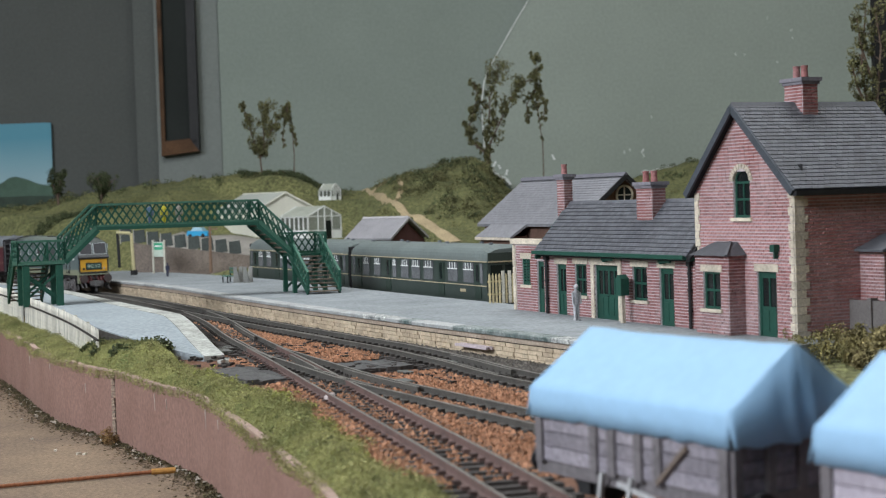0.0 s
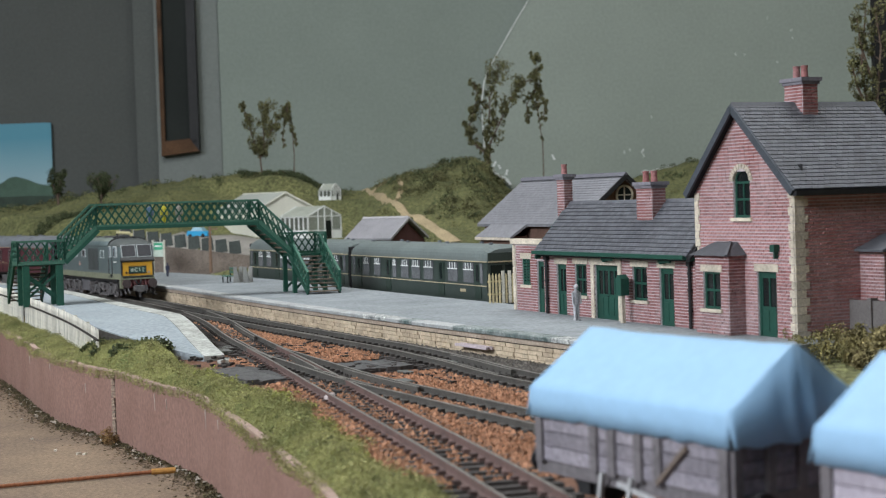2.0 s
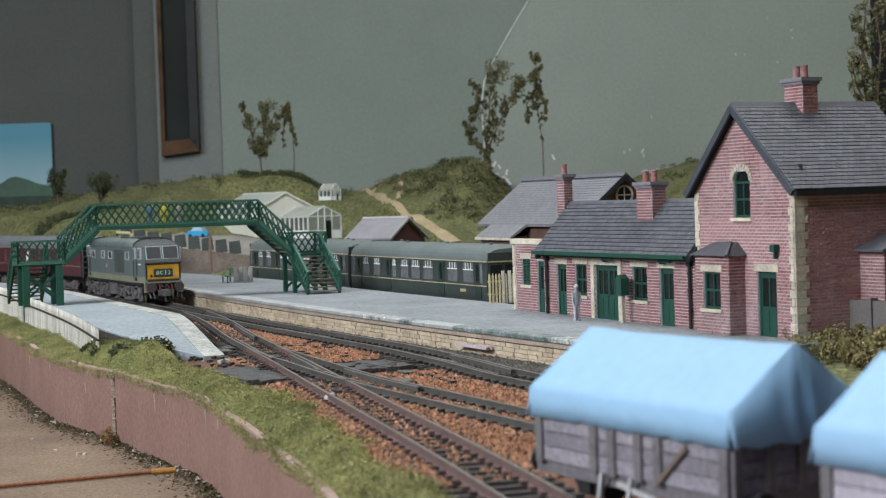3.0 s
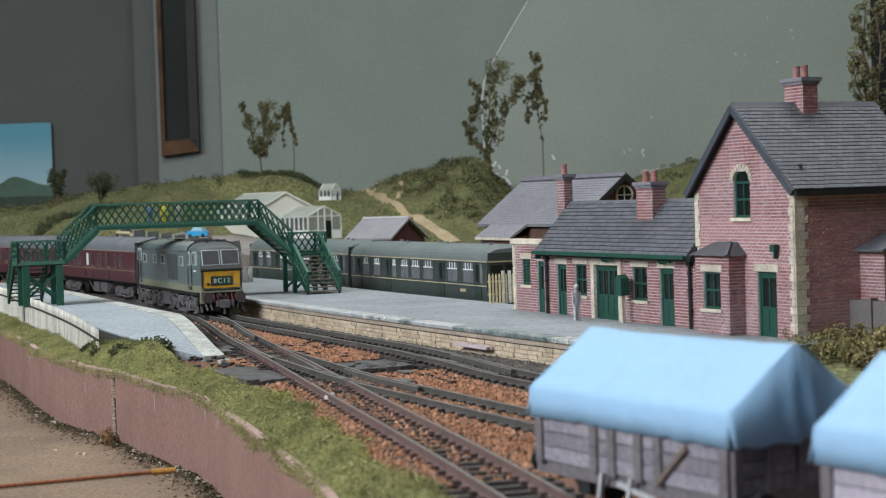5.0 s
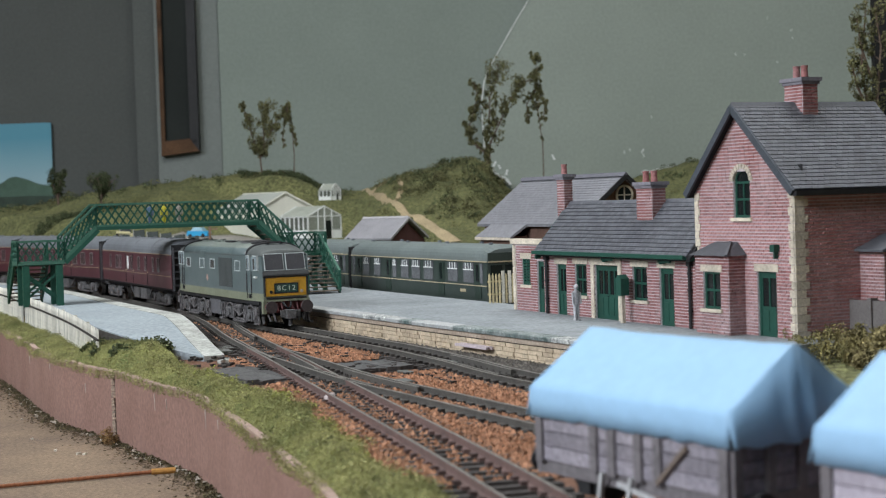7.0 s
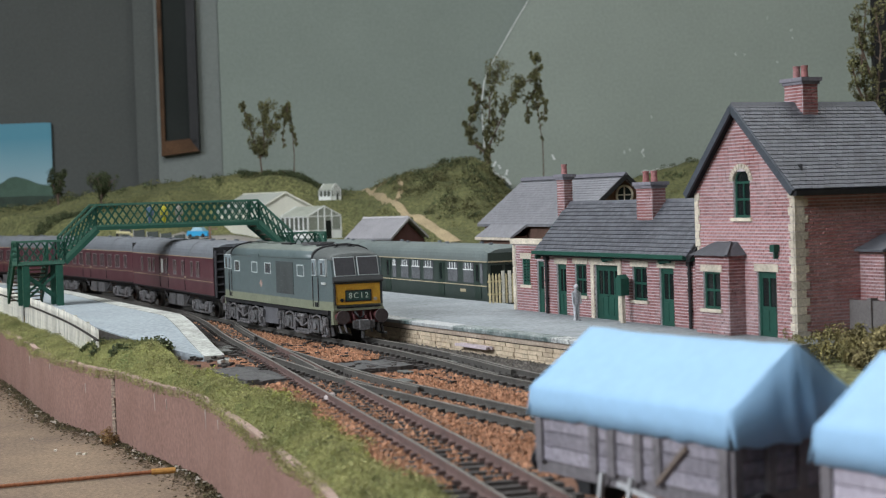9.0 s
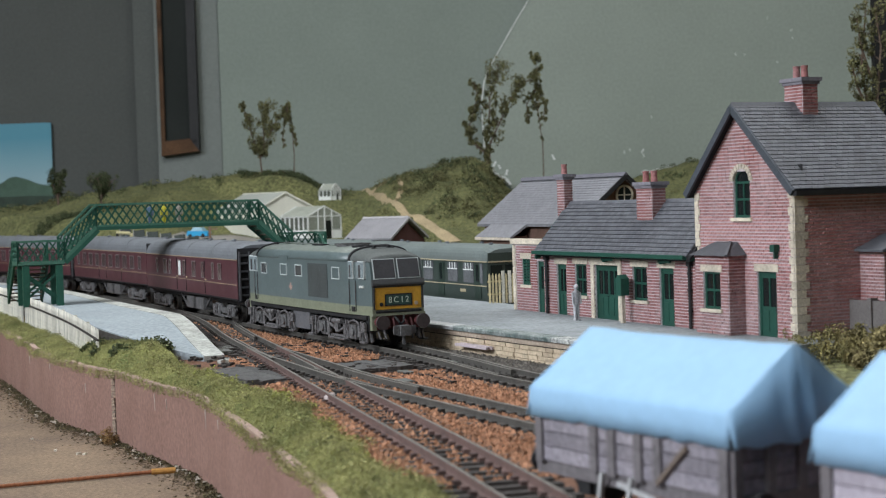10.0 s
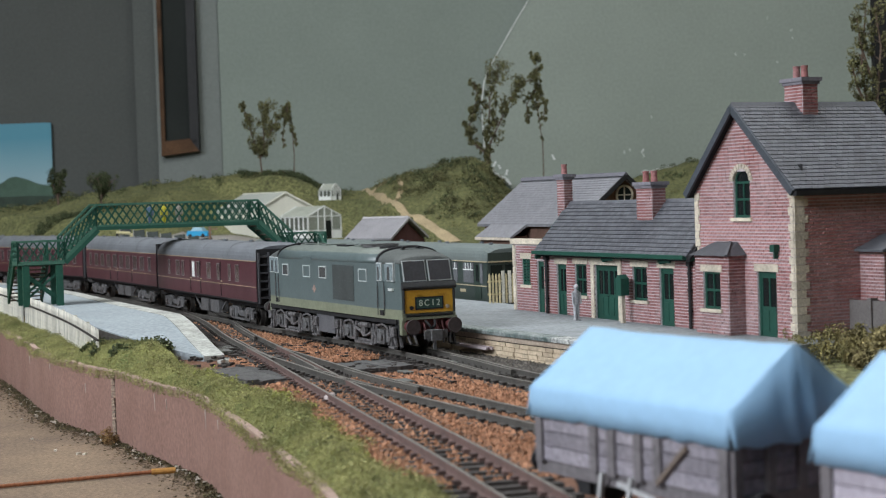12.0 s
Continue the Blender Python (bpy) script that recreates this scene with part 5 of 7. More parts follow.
        for k in range(12):
            part("slat", box(13.5, 42.5, min(sg * 17.5, sg * 17.6), max(sg * 17.5, sg * 17.6), 24 + k * 1.48, 24.8 + k * 1.48), GRILLE, g)
        part("roof_panel", box(-33, -19, min(sg * 13, sg * 17.5), max(sg * 13, sg * 17.5), 42.4, 45.5), LOCO_GREEN, L)
        part("emblem", box(-16.4, -14.6, min(sg * 17.3, sg * 17.5), max(sg * 17.3, sg * 17.5), 25.8, 30, box(-18, -13, min(sg * 17.25, sg * 17.45), max(sg * 17.25, sg * 17.45), 27, 28.6)), mat_once("emblem_paint", (0.42, 0.28, 0.24), 0.5, var=0.5, scale=500), L, "small faded emblem")
        nb = bmesh.new()
        for k in range(5):
            box(85.5 + k * 1.1, 86.2 + k * 1.1, min(sg * 15.6, sg * 16.6), max(sg * 15.6, sg * 16.6), 30.4, 31.6, nb)
        part("number_bars", nb, WHITE, L, "small pale number marks")
        for ex in (-1, 1):
            q = lambda a: ex * a
            for a, b in ((73.5, 79.5), (81.5, 92)):
                x0, x1 = sorted((q(a), q(b)))
                w = plate(x0, x1, 35.0, 44.2, 0.4, "cab_window", TRIM_WHITE, L, "white-framed cab side window")
                plate(x0 + 0.6, x1 - 0.6, 35.6, 43.7, 0.62, "pane", CAB_LIT, w)
                plate(x0 + (x1 - x0) * 0.36, x0 + (x1 - x0) * 0.62, 35.6, 42.2, 0.75, "seat_shade", CAB_GLASS, w)
            for a in (74, 81):
                x0 = q(a)
                plate(x0 - 0.25, x0 + 0.25, 18, 34.8, 0.15, "door_seam", BLACK)
                h = bmesh.new()
                yy = sg * (half(a) + 0.6)
                rod((x0 + 1, yy, 22), (x0 + 1, yy, 33), 0.25, h, 6)
                part("handrail", h, FRAME_GREY, L)
            st = box(min(q(76), q(80)), max(q(76), q(80)), min(sg * 14, sg * 17.2), max(sg * 14, sg * 17.2), 18, 20.5)
            part("step_recess", st, BLACK, L)
        tank = box(-17, 9, min(sg * 9, sg * 15.6), max(sg * 9, sg * 15.6), 4.5, 15.8)
        part("battery_box", tank, mat_once("box_grey", (0.13, 0.13, 0.14), 0.6), L, "grey underframe box")
        part("valance", box(-93, 93, min(sg * 12, sg * 16.0), max(sg * 12, sg * 16.0), 14, 16.4), BLACK, L)
    # cab ends
    for ex in (-1, 1):
        def X(a, b):
            return sorted((ex * a, ex * b))
        lip = [(ex * (E - 0.5), 30.9), (ex * (E + 0.9), 31.0), (ex * (E + 1.7), 31.7), (ex * (E + 1.6), 32.5), (ex * (E + 0.5), 34.6), (ex * (E - 0.5), 34.7)]
        part("end_band", prism(lip, -14.5, 14.5, "y"), mat_once("cab_front_black", (0.035, 0.037, 0.038), 0.45, var=0.3, scale=60), L, "dark rounded band under the windscreens")
        for y in (-13.6, 13.6):
            part("end_rail", rod((ex * (E + 0.7), y, 19.4), (ex * (E + 0.7), y, 30.6), 0.45, n=6), BLACK, L, "dark upright handrail")
            part("corner_skirt", box(*X(E - 5, E + 0.2), y - 1.2, y + 1.2, 8.8, 16.4), LOCO_BAND, L, "pale green corner skirt")
        part("panel_lip", rod((ex * (E + 0.6), -12.6, 18.2), (ex * (E + 0.6), 12.6, 18.2), 0.55, n=6), BLACK, L)
        pan = part("warning_panel", box(*X(E - 0.5, E + 0.45), -12.8, 12.8, 19.4, 30.6), YELLOW, L, "yellow warning panel")
        hb = part("headcode_box", box(*X(E, E + 0.8), -7.6, 7.6, 21.0, 27.2), BLACK, pan, "black-framed headcode box")
        for k in range(4):
            part("blind", box(*X(E + 0.8, E + 0.86), -6.9 + k * 3.5, -3.6 + k * 3.5, 21.7, 26.5), mat_once("blind_green", (0.03, 0.075, 0.06), 0.5, bump=0), hb, "dark green headcode blind")
        if ex > 0:
            txt = bpy.data.curves.new("headcode", "FONT")
            txt.body, txt.size, txt.align_x, txt.align_y = "8C12", 4.3 * M, "CENTER", "CENTER"
            txt.space_character, txt.extrude = 1.32, 0.05 * M
            txt.materials.append(mat_once("headcode_white", (0.62, 0.72, 0.62), 0.5, bump=0))
            t = new("headcode", txt)
            t.parent = pan
            t.matrix_basis = Matrix(((0, 0, 1, (E + 0.95) * M), (1, 0, 0, 0), (0, 1, 0, 24.1 * M), (0, 0, 0, 1)))
        for y in (-9.6, 9.8):
            part("marker_lamp", rod((ex * E, y, 22), (ex * (E + 1), y, 22), 1.0, n=12), BLACK if y < 0 else mat_once("dull_lamp", (0.40, 0.33, 0.25), 0.4), pan)
        for y in (-6, 6):
            part("lamp_iron", box(*X(E, E + 1.1), y - 1.4, y + 1.4, 28.2, 28.9), YELLOW, pan)
        for y0, y1 in ((-13.0, -0.6), (0.6, 13.0)):
            def quad(ya, yb, za, zb, o0, o1):
                pts = [(ex * (E - (z - 34) * 0.26 + o), y, z) for o in (o0, o1) for y, z in ((ya, za), (yb, za), (yb, zb), (ya, zb))]
                return loft([pts[:4], pts[4:]], True)
            w = part("windscreen", quad(y0, y1, 34.9, 45.2, -0.4, 0.35), TRIM_WHITE, L, "white-framed windscreen")
            part("pane", quad(y0 + 0.5, y1 - 0.5, 35.4, 44.8, 0.1, 0.5), CAB_GLASS, w, "dark cab glass")
            a, b = (ex * (E + 0.4 - 4), (y0 + y1) / 2 - 2.5, 43.5), (ex * (E + 0.4 - 1.6), (y0 + y1) / 2 + 1, 39)
            part("wiper", bar(a, b, 0.3, 0.3), BLACK, w)
        part("lip", box(*X(E - 1, E + 1.2), -14.6, 14.6, 16.2, 17.4), LOCO_BAND, L)
        beam = part("buffer_beam", box(*X(E - 3, E - 0.5), -14, 14, 9.2, 16.2), RED_BEAM, L, "dull red buffer beam")
        for y in (-11.2, 11.2):
            part("buffer_shank", rod((ex * (E - 1), y, 13), (ex * (E + 3.4), y, 13), 2.7, n=12, r2=2.2), RED_BEAM, beam, "dull red buffer shank")
            bf = rod((ex * (E + 3), y, 13), (ex * (E + 5), y, 13), 1.6, n=12)
            rod((ex * (E + 5), y, 13), (ex * (E + 6.2), y, 13), 3.7, bf, 18)
            part("buffer", bf, mat_once("buffer_grime", (0.055, 0.042, 0.042), 0.7), beam, "round dark buffer")
        for y in (-2.6, 2.4):
            part("hook", rod((ex * (E + 1), y, 15.6), (ex * (E + 3.6), y * 0.6, 13.2), 0.6, rod((ex * (E + 3.6), y * 0.6, 13.2), (ex * (E + 2.4), 0, 11.6), 0.6, n=6), 6), BLACK, beam)
        for y in (-13, -9, 9, 13):
            part("pipe", rod((ex * (E - 1), y * 0.9, 9), (ex * (E + 0.6), y * 0.8, 4.2), 0.6, n=6), DUSTY, beam)
        for y in (-6, -3, 4, 6.8):
            part("hose", rod((ex * (E - 0.5), y, 15.4), (ex * (E + 2), y, 10), 0.6, n=6), RED_BEAM, beam)
        hk = box(*X(E + 2, E + 9), -2.8, 2.8, 6, 11.2)
        bar((ex * (E + 7), -6.2, 9), (ex * (E + 7), 6.2, 9), 1.0, 4.0, hk)
        box(*X(E + 5, E + 6.2), -0.7, 0.7, 1.5, 7, hk)
        part("coupling", hk, FRAME_GREY, beam, "grey plastic coupling")
        part("guard_iron", bar((ex * 91, -13.5, 9), (ex * 94, -13.5, 2.5), 1.2, 1.2), FRAME_GREY, L)
        part("skirt", box(*X(E - 8, E - 3), -15, 15, 8, 16.4), BLACK, L)
    bogie(L, -54, 22, 7.4, True)
    bogie(L, 53, 22, 7.4, True)
    return L


def coach(windows, label, kind="coach"):
    """Maroon coach; windows are (centre, half width, bright); bright ones are painted white as a reflection."""
    C = thing("coach", 0, 0, 0, 0, label, "coach", "coaches of the train")
    E = 123.5

    def ring(x, w, z0, z1):
        return [(x, -w, z0), (x, -w * 1.02, (z0 + z1) / 2), (x, -w, z1), (x, w, z1), (x, w * 1.02, (z0 + z1) / 2), (x, w, z0)]
    part("body", loft([ring(x, 16.9, 16, 41) for x in (-E, E)], True), MAROON, C, "maroon coach body")
    part("roof", loft([[(x, y, z) for y, z in roof_outline(16.9, 41, t, 14)] for x, t in ((-E, 50.0), (-E + 6, 51.6), (E - 6, 51.6), (E, 50.0))], True), COACH_ROOF, C, "grey domed roof")
    for sg in (-1, 1):
        def strip(x0, x1, z0, z1, a, b):
            return box(x0, x1, min(sg * a, sg * b), max(sg * a, sg * b), z0, z1)
        part("lining", strip(-E, E, 24.8, 25.2, 17, 17.42), COACH_LINE, C)
        part("lining", strip(-E, E, 40.5, 41.0, 16.7, 17.25), COACH_LINE, C)
        part("sole_line", strip(-E, E, 15.2, 16.2, 15, 17.2), BLACK, C)
        for x, hw, bright in windows:
            # a bright window is a reflection painted as a white pane
            w = part("window", strip(x - hw, x + hw, 27.6, 37.6, 16.5, 17.35), COACH_PANE if not bright else WHITE, C, "window painted white for a bright reflection" if bright else "")
            part("frame", wall_panel(x - hw - 0.5, x + hw + 0.5, 27.1, 38.1, min(sg * 17.3, sg * 17.5), max(sg * 17.3, sg * 17.5), [(x - hw, x + hw, 27.6, 37.6)]), mat_once("bare_alloy", (0.21, 0.17, 0.17), 0.4, bump=0), w)
        for x in (-30, -4, 46):
            part("door_hinge", strip(x, x + 0.5, 17, 39, 17, 17.38), BLACK, C)
            part("door_handle", strip(x + 2, x + 3.4, 26, 26.8, 17, 17.9), CREAM_LINE, C)
        for x0, x1 in ((-14, 4), (10, 30)):
            part("battery_box", strip(x0, x1, 5, 13, 8, 14.5), FRAME_GREY, C)
        tr = bar((-38, sg * 12, 14), (-22, sg * 12, 5), 1, 1)
        bar((-22, sg * 12, 5), (26, sg * 12, 5), 1, 1, tr)
        bar((26, sg * 12, 5), (42, sg * 12, 14), 1, 1, tr)
        part("truss_rod", tr, FRAME_GREY, C)
    for k, x in enumerate(range(-105, 106, 30)):
        v = rod((x, -4.5 + 9 * (k % 2), 50.4), (x, -4.5 + 9 * (k % 2), 52.4), 1.6, n=10)
        part("roof_vent", v, COACH_ROOF, C)
    for x in (-62, 0, 62):
        part("roof_rib", loft([[(x + d, y * 1.006, z + 0.2) for y, z in roof_outline(16.9, 41, 51.6, 14)] for d in (-0.35, 0.35)], True), COACH_ROOF, C)
    for ex in (-1, 1):
        e = box(*sorted((ex * (E - 0.5), ex * (E + 0.6))), -16.6, 16.6, 14, 48)
        part("end_wall", e, BLACK, C)
        gw = bmesh.new()
        for k in range(4):
            box(*sorted((ex * (E + 0.6 + k * 1.6), ex * (E + 1.7 + k * 1.6))), -8.6 + 0.4 * (k % 2), 8.6 - 0.4 * (k % 2), 14, 44, gw)
        part("gangway", gw, mat_once("gangway_grey", (0.03, 0.03, 0.034), 0.9), C, "dark folded gangway")
        st = bmesh.new()
        for k in range(6):
            box(*sorted((ex * (E + 0.5), ex * (E + 2.2))), -15.5, -9.4, 18 + k * 5, 19.2 + k * 5, st)
        for y in (-15.6, -9.2):
            box(*sorted((ex * (E + 0.5), ex * (E + 2.6))), y - 0.5, y + 0.5, 15, 46, st)
        part("end_step", st, mat_once("end_grey", (0.06, 0.06, 0.066), 0.7, var=0.3, scale=80), C, "dark grey end ladder")
        for y in (-11.2, 11.2):
            bf = rod((ex * E, y, 13.5), (ex * (E + 5), y, 13.5), 1.5)
            rod((ex * (E + 5), y, 13.5), (ex * (E + 6), y, 13.5), 3, bf, 12)
            part("buffer", bf, FRAME_GREY, C)
    part("underframe", box(-E + 2, E - 2, -12, 12, 12, 16), BLACK, C)
    bogie(C, -84, 17, 7.0, False)
    bogie(C, 84, 17, 7.0, False)
    return C


def train():
    global LOCO
    LOCO = diesel()
    brake = [(-88, 2.6, False), (-63, 5, False), (-49, 3, False), (-21, 3.4, True), (-9, 3, False), (18, 4.5, False), (41, 2.6, False), (67, 2.6, False), (84, 3.6, False)]
    open_ = [(-104 + 23.1 * k, 6.4 if k not in (0, 9) else 4, False) for k in range(10)]
    for k in range(4):
        COACHES.append(coach(brake if k == 0 else open_, "maroon brake coach with few narrow windows" if k == 0 else "maroon passenger coach with row of side windows"))


def railcar(s, cab):
    D = thing("railcar", *P(s, 160, -7), rz_at(s), "dark green diesel railcar with cream lining", "railcar", "railcars in the bay")
    E = 126.0
    part("body", loft([[(x, -16.8, 14), (x, -17.2, 27), (x, -16.6, 40.2), (x, 16.6, 40.2), (x, 17.2, 27), (x, 16.8, 14)] for x in (-E, E)], True), DMU_GREEN, D, "dark green body")
    part("roof", loft([[(x, y, z) for y, z in roof_outline(16.7, 40.2, t, 14)] for x, t in ((-E, 48.6), (-E + 8, 51.0), (E - 8, 51.0), (E, 48.6))], True), mat_once("railcar_roof", (0.14, 0.165, 0.16), 0.6, var=0.25, scale=25), D, "grey-green domed roof")
    for z in (24.4, 40.2):
        part("lining", box(-E, E, -17.5, -16.5, z - 0.28, z + 0.28), CREAM_LINE, D, "cream lining")
    for x, hw in ((-119, 2), (-92, 6), (-69, 6), (-34, 3.5), (-14, 7), (7, 7.5), (30, 8), (72, 8), (98, 8), (118, 2)):
        w = part("window", box(x - hw, x + hw, -17.5, -16.4, 26, 39), PALE_PANE, D, "glazed window, grey reflection in its colour")
        fr = box(x - hw, x + hw, -17.75, -17.3, 34.3, 35.0)
        for dx in (-0.55, 0.0, 0.55):
            box(x + dx * hw - 0.35, x + dx * hw + 0.35, -17.7, -17.3, 35, 39, fr)
        if hw > 2.5:
            part("ventilator", fr, WHITE, w, "white top ventilator bars")
    for x in (-47, 52, -108, 112):
        part("door", box(x - 5, x + 5, -17.4, -16.6, 16, 38.5), mat_once("railcar_door", (0.026, 0.044, 0.034), 0.4), D)
        part("door_window", box(x - 2, x + 2, -17.6, -17.2, 27, 38), DARKGLASS, D)
    nb = bmesh.new()
    for k in range(5):
        box(84 + k * 1.8, 85.2 + k * 1.8, -17.5, -17, 19.5, 21.6, nb)
    part("number_bars", nb, CREAM_LINE, D)
    for k in range(7):
        part("roof_vent", rod((-108 + 36 * k, -5 + 10 * (k % 2), 50.2), (-108 + 36 * k, -5 + 10 * (k % 2), 52.2), 1.5, n=10), COACH_ROOF, D)
    for ex in (-1, 1):
        part("end_wall", box(*sorted((ex * E, ex * (E + 0.8))), -16.4, 16.4, 13, 46), BLACK if not (cab and ex > 0) else DMU_GREEN, D)
        if cab and ex > 0:
            for y in (-10.5, 0, 10.5):
                part("cab_window", box(E + 0.7, E + 1.2, y - 4.2, y + 4.2, 28, 38), DARKGLASS, D)
            part("end_lining", box(E + 0.7, E + 1.3, -16.4, 16.4, 39.8, 40.6), CREAM_LINE, D)
        else:
            part("gangway", box(*sorted((ex * (E + 0.8), ex * (E + 7))), -8, 8, 13, 43), BLACK, D)
    part("underframe", box(-E + 3, E - 3, -13, 13, 7, 14), BLACK, D)
    for cx in (-86, 86):
        b = part("bogie", box(cx - 26, cx + 26, -13.5, -11.5, 4, 10, box(cx - 26, cx + 26, 11.5, 13.5, 4, 10)), FRAME_GREY, D)
        for ax in (cx - 17, cx + 17):
            wheelset(D, ax, 7)


def wagon(x, y, turn, label, planks):
    w = thing("wagon", x, y, 0, turn, label, "goods wagon", "sheeted goods wagons")
    Lw, Ww, z0, z1 = 72.0, 37.0, 9.2, 24.0
    body = part("body", box(1, Lw - 1, 1, Ww - 1, z0, z1), planks, w, "weathered grey plank body")
    n = 4
    for k in range(n):
        a, b = z0 + (z1 - z0) * k / n, z0 + (z1 - z0) * (k + 1) / n
        for bx in ((0, Lw, 0, 1), (0, Lw, Ww - 1, Ww), (0, 1, 0, Ww), (Lw - 1, Lw, 0, Ww)):
            part("plank", box(*bx, a + 0.15, b - 0.15), planks, body)
    iron = mat_once("wagon_iron", (0.16, 0.145, 0.155), 0.7, var=0.35)
    for xx in (1.5, 24, 31, 41, 48, 70.5):
        part("strap", box(xx - 1.4, xx + 1.4, -0.7, 0.1, z0 - 0.5, z1), iron, body)
    for yy in (1.5, 11, 20, Ww - 1.5):
        part("strap", box(Lw - 0.1, Lw + 1.2, yy - 1.2, yy + 1.2, z0 - 0.5, z1), iron, body)
    part("brace", bar((48, -0.6, z0), (58.5, -0.6, 18.6), 0.8, 1.2), mat_once("brace_brown", (0.15, 0.115, 0.095), 0.8), body)
    for yy in (0.6, Ww - 3):
        part("solebar", box(0, Lw, yy, yy + 2.4, 6, 9.2), iron, w, "grey steel solebar")
    for xx in (0, Lw):
        part("headstock", box(xx - 1, xx + 1, 0.5, Ww - 0.5, 5.8, 9.4), iron, w)
    for ax in (17, 55):
        for yy in (3.4, Ww - 3.4):
            wi = prism([(ax - 7, 6), (ax - 2, 2), (ax + 2, 2), (ax + 7, 6)], yy - 0.5, yy + 0.5, "y")
            box(ax - 2.4, ax + 2.4, yy - 1.8, yy + 1.8, 2.6, 6.6, wi)
            part("axleguard", wi, BLACK, w)
        for yy in (Ww / 2 - 8.4, Ww / 2 + 8.4):
            part("wheel", rod((ax, yy - 1, 6.2), (ax, yy + 1, 6.2), 6.2, n=24), WHEEL, w)
    part("brake_lever", bar((34, -1, 7.5), (60, -1.6, 4), 0.7, 1.2), mat_once("lever_pale", (0.45, 0.45, 0.46), 0.6), w)
    for lx in (27, 38):
        part("brake_post", bar((lx, -1.2, 2.5), (lx + 1.5, -1.2, 9.5), 1.1, 1.1), mat_once("lever_pale", (0.45, 0.45, 0.46), 0.6), w)
    for xx, d in ((-1, -1), (Lw + 1, 1)):
        for yy in (4.5, Ww - 4.5):
            bf = rod((xx, yy, 8), (xx + d * 4, yy, 8), 1.4)
            rod((xx + d * 4, yy, 8), (xx + d * 5, yy, 8), 2.8, bf, 12)
            part("buffer", bf, BLACK, w)
    # the sheet: a tent over a ridge bar, with hanging ends in folds
    prof = [(-1.0, 20), (-1.1, 24), (-0.9, 26.6), (-0.3, 27.7), (1.2, 28.7), (5, 31.2), (12, 36.4), (18, 40.8), (19, 40.8), (25, 36.4), (32, 31.2), (35.8, 28.7), (37.3, 27.7), (37.9, 26.6), (38.1, 24), (38.0, 20)]
    nx = 40
    secs = []
    for i in range(nx + 1):
        u = i / nx
        sec = []
        for j, (yy, zz) in enumerate(prof):
            xx = -1.2 + u * (Lw + 2.4)
            nn = noise.noise(Vector((xx * 0.09, yy * 0.15, zz * 0.1 + x))) * 0.5
            sag = -0.5 * math.sin(math.pi * u) if 5 <= j <= 10 else 0
            hem = noise.noise(Vector((xx * 0.22, j < 6, 3.0))) * 0.8 if j in (0, len(prof) - 1) else 0
            sec.append((xx, yy + nn * 0.6, zz + nn * 0.6 + sag + hem))
        secs.append(sec)
    bm = loft(secs, False, None, False)
    for ex, xe in ((0, -1.2), (nx, Lw + 1.2)):
        cols = 26
        top = []
        for c in range(cols + 1):
            yy = prof[0][0] + (prof[-1][0] - prof[0][0]) * c / cols
            zr = 27.2 + 13.6 * (1 - abs(yy - 18.5) / 19.7)
            fold = math.sin(c * 1.25 + 1.4 * math.sin(c * 0.5)) * 1.5 * math.exp(-((yy - 22) / 10) ** 2)
            d = 1 if xe > 0 else -1
            top.append([(xe, yy, max(zr, 20.5)), (xe + d * (0.7 + fold * 0.35), yy, (zr + 20) / 2), (xe + d * (1.9 + fold * 0.8), yy, 20 + 0.4 * math.sin(c))])
        loft(top, False, bm, False)
    bmesh.ops.remove_doubles(bm, verts=bm.verts, dist=0.05)
    sheet = part("sheet", bm, SHEET, w, "pale blue tarpaulin sheet with hanging folds", smooth=True)
    mod = sheet.modifiers.new("thickness", "SOLIDIFY")
    mod.thickness = 0.0004
    return w


# ---- footbridge ----
def lattice(a, b, h, parent, pitch=5.6, name="lattice"):
    """Crossed flat bars between two sloping rails; a and b are the foot of the panel's ends, h its height."""
    a, b = Vector(a), Vector(b)
    n = max(1, round((b - a).length / pitch))
    up = Vector((0, 0, h))
    fr = bar(a + up, b + up, 1.7, 1.5)
    bar(a, b, 1.5, 2.6, fr)
    # rails take the paler green as a painted edge highlight
    part("rail", fr, BRIDGE_PALE, parent, "pale green handrail, edge highlight in its colour")
    bm = bmesh.new()
    for k in range(-1, n + 1):
        for sgn in (0, 1):
            p, q = k / n, (k + 2) / n
            za, zb = (0.0, 1.0) if not sgn else (1.0, 0.0)
            u0, u1 = 0.0, 1.0
            if p < 0:
                u0 = -p / (q - p)
            if q > 1:
                u1 = (1 - p) / (q - p)
            pa, pb = p + (q - p) * u0, p + (q - p) * u1
            va, vb = za + (zb - za) * u0, za + (zb - za) * u1
            bar(a.lerp(b, pa) + up * va, a.lerp(b, pb) + up * vb, 0.5, 0.95, bm)
    part(name, bm, BRIDGE, parent, "crossed lattice bars")
    for e in (a, b):
        part("post", bar(e, e + up, 1.5, 1.5), BRIDGE, parent)


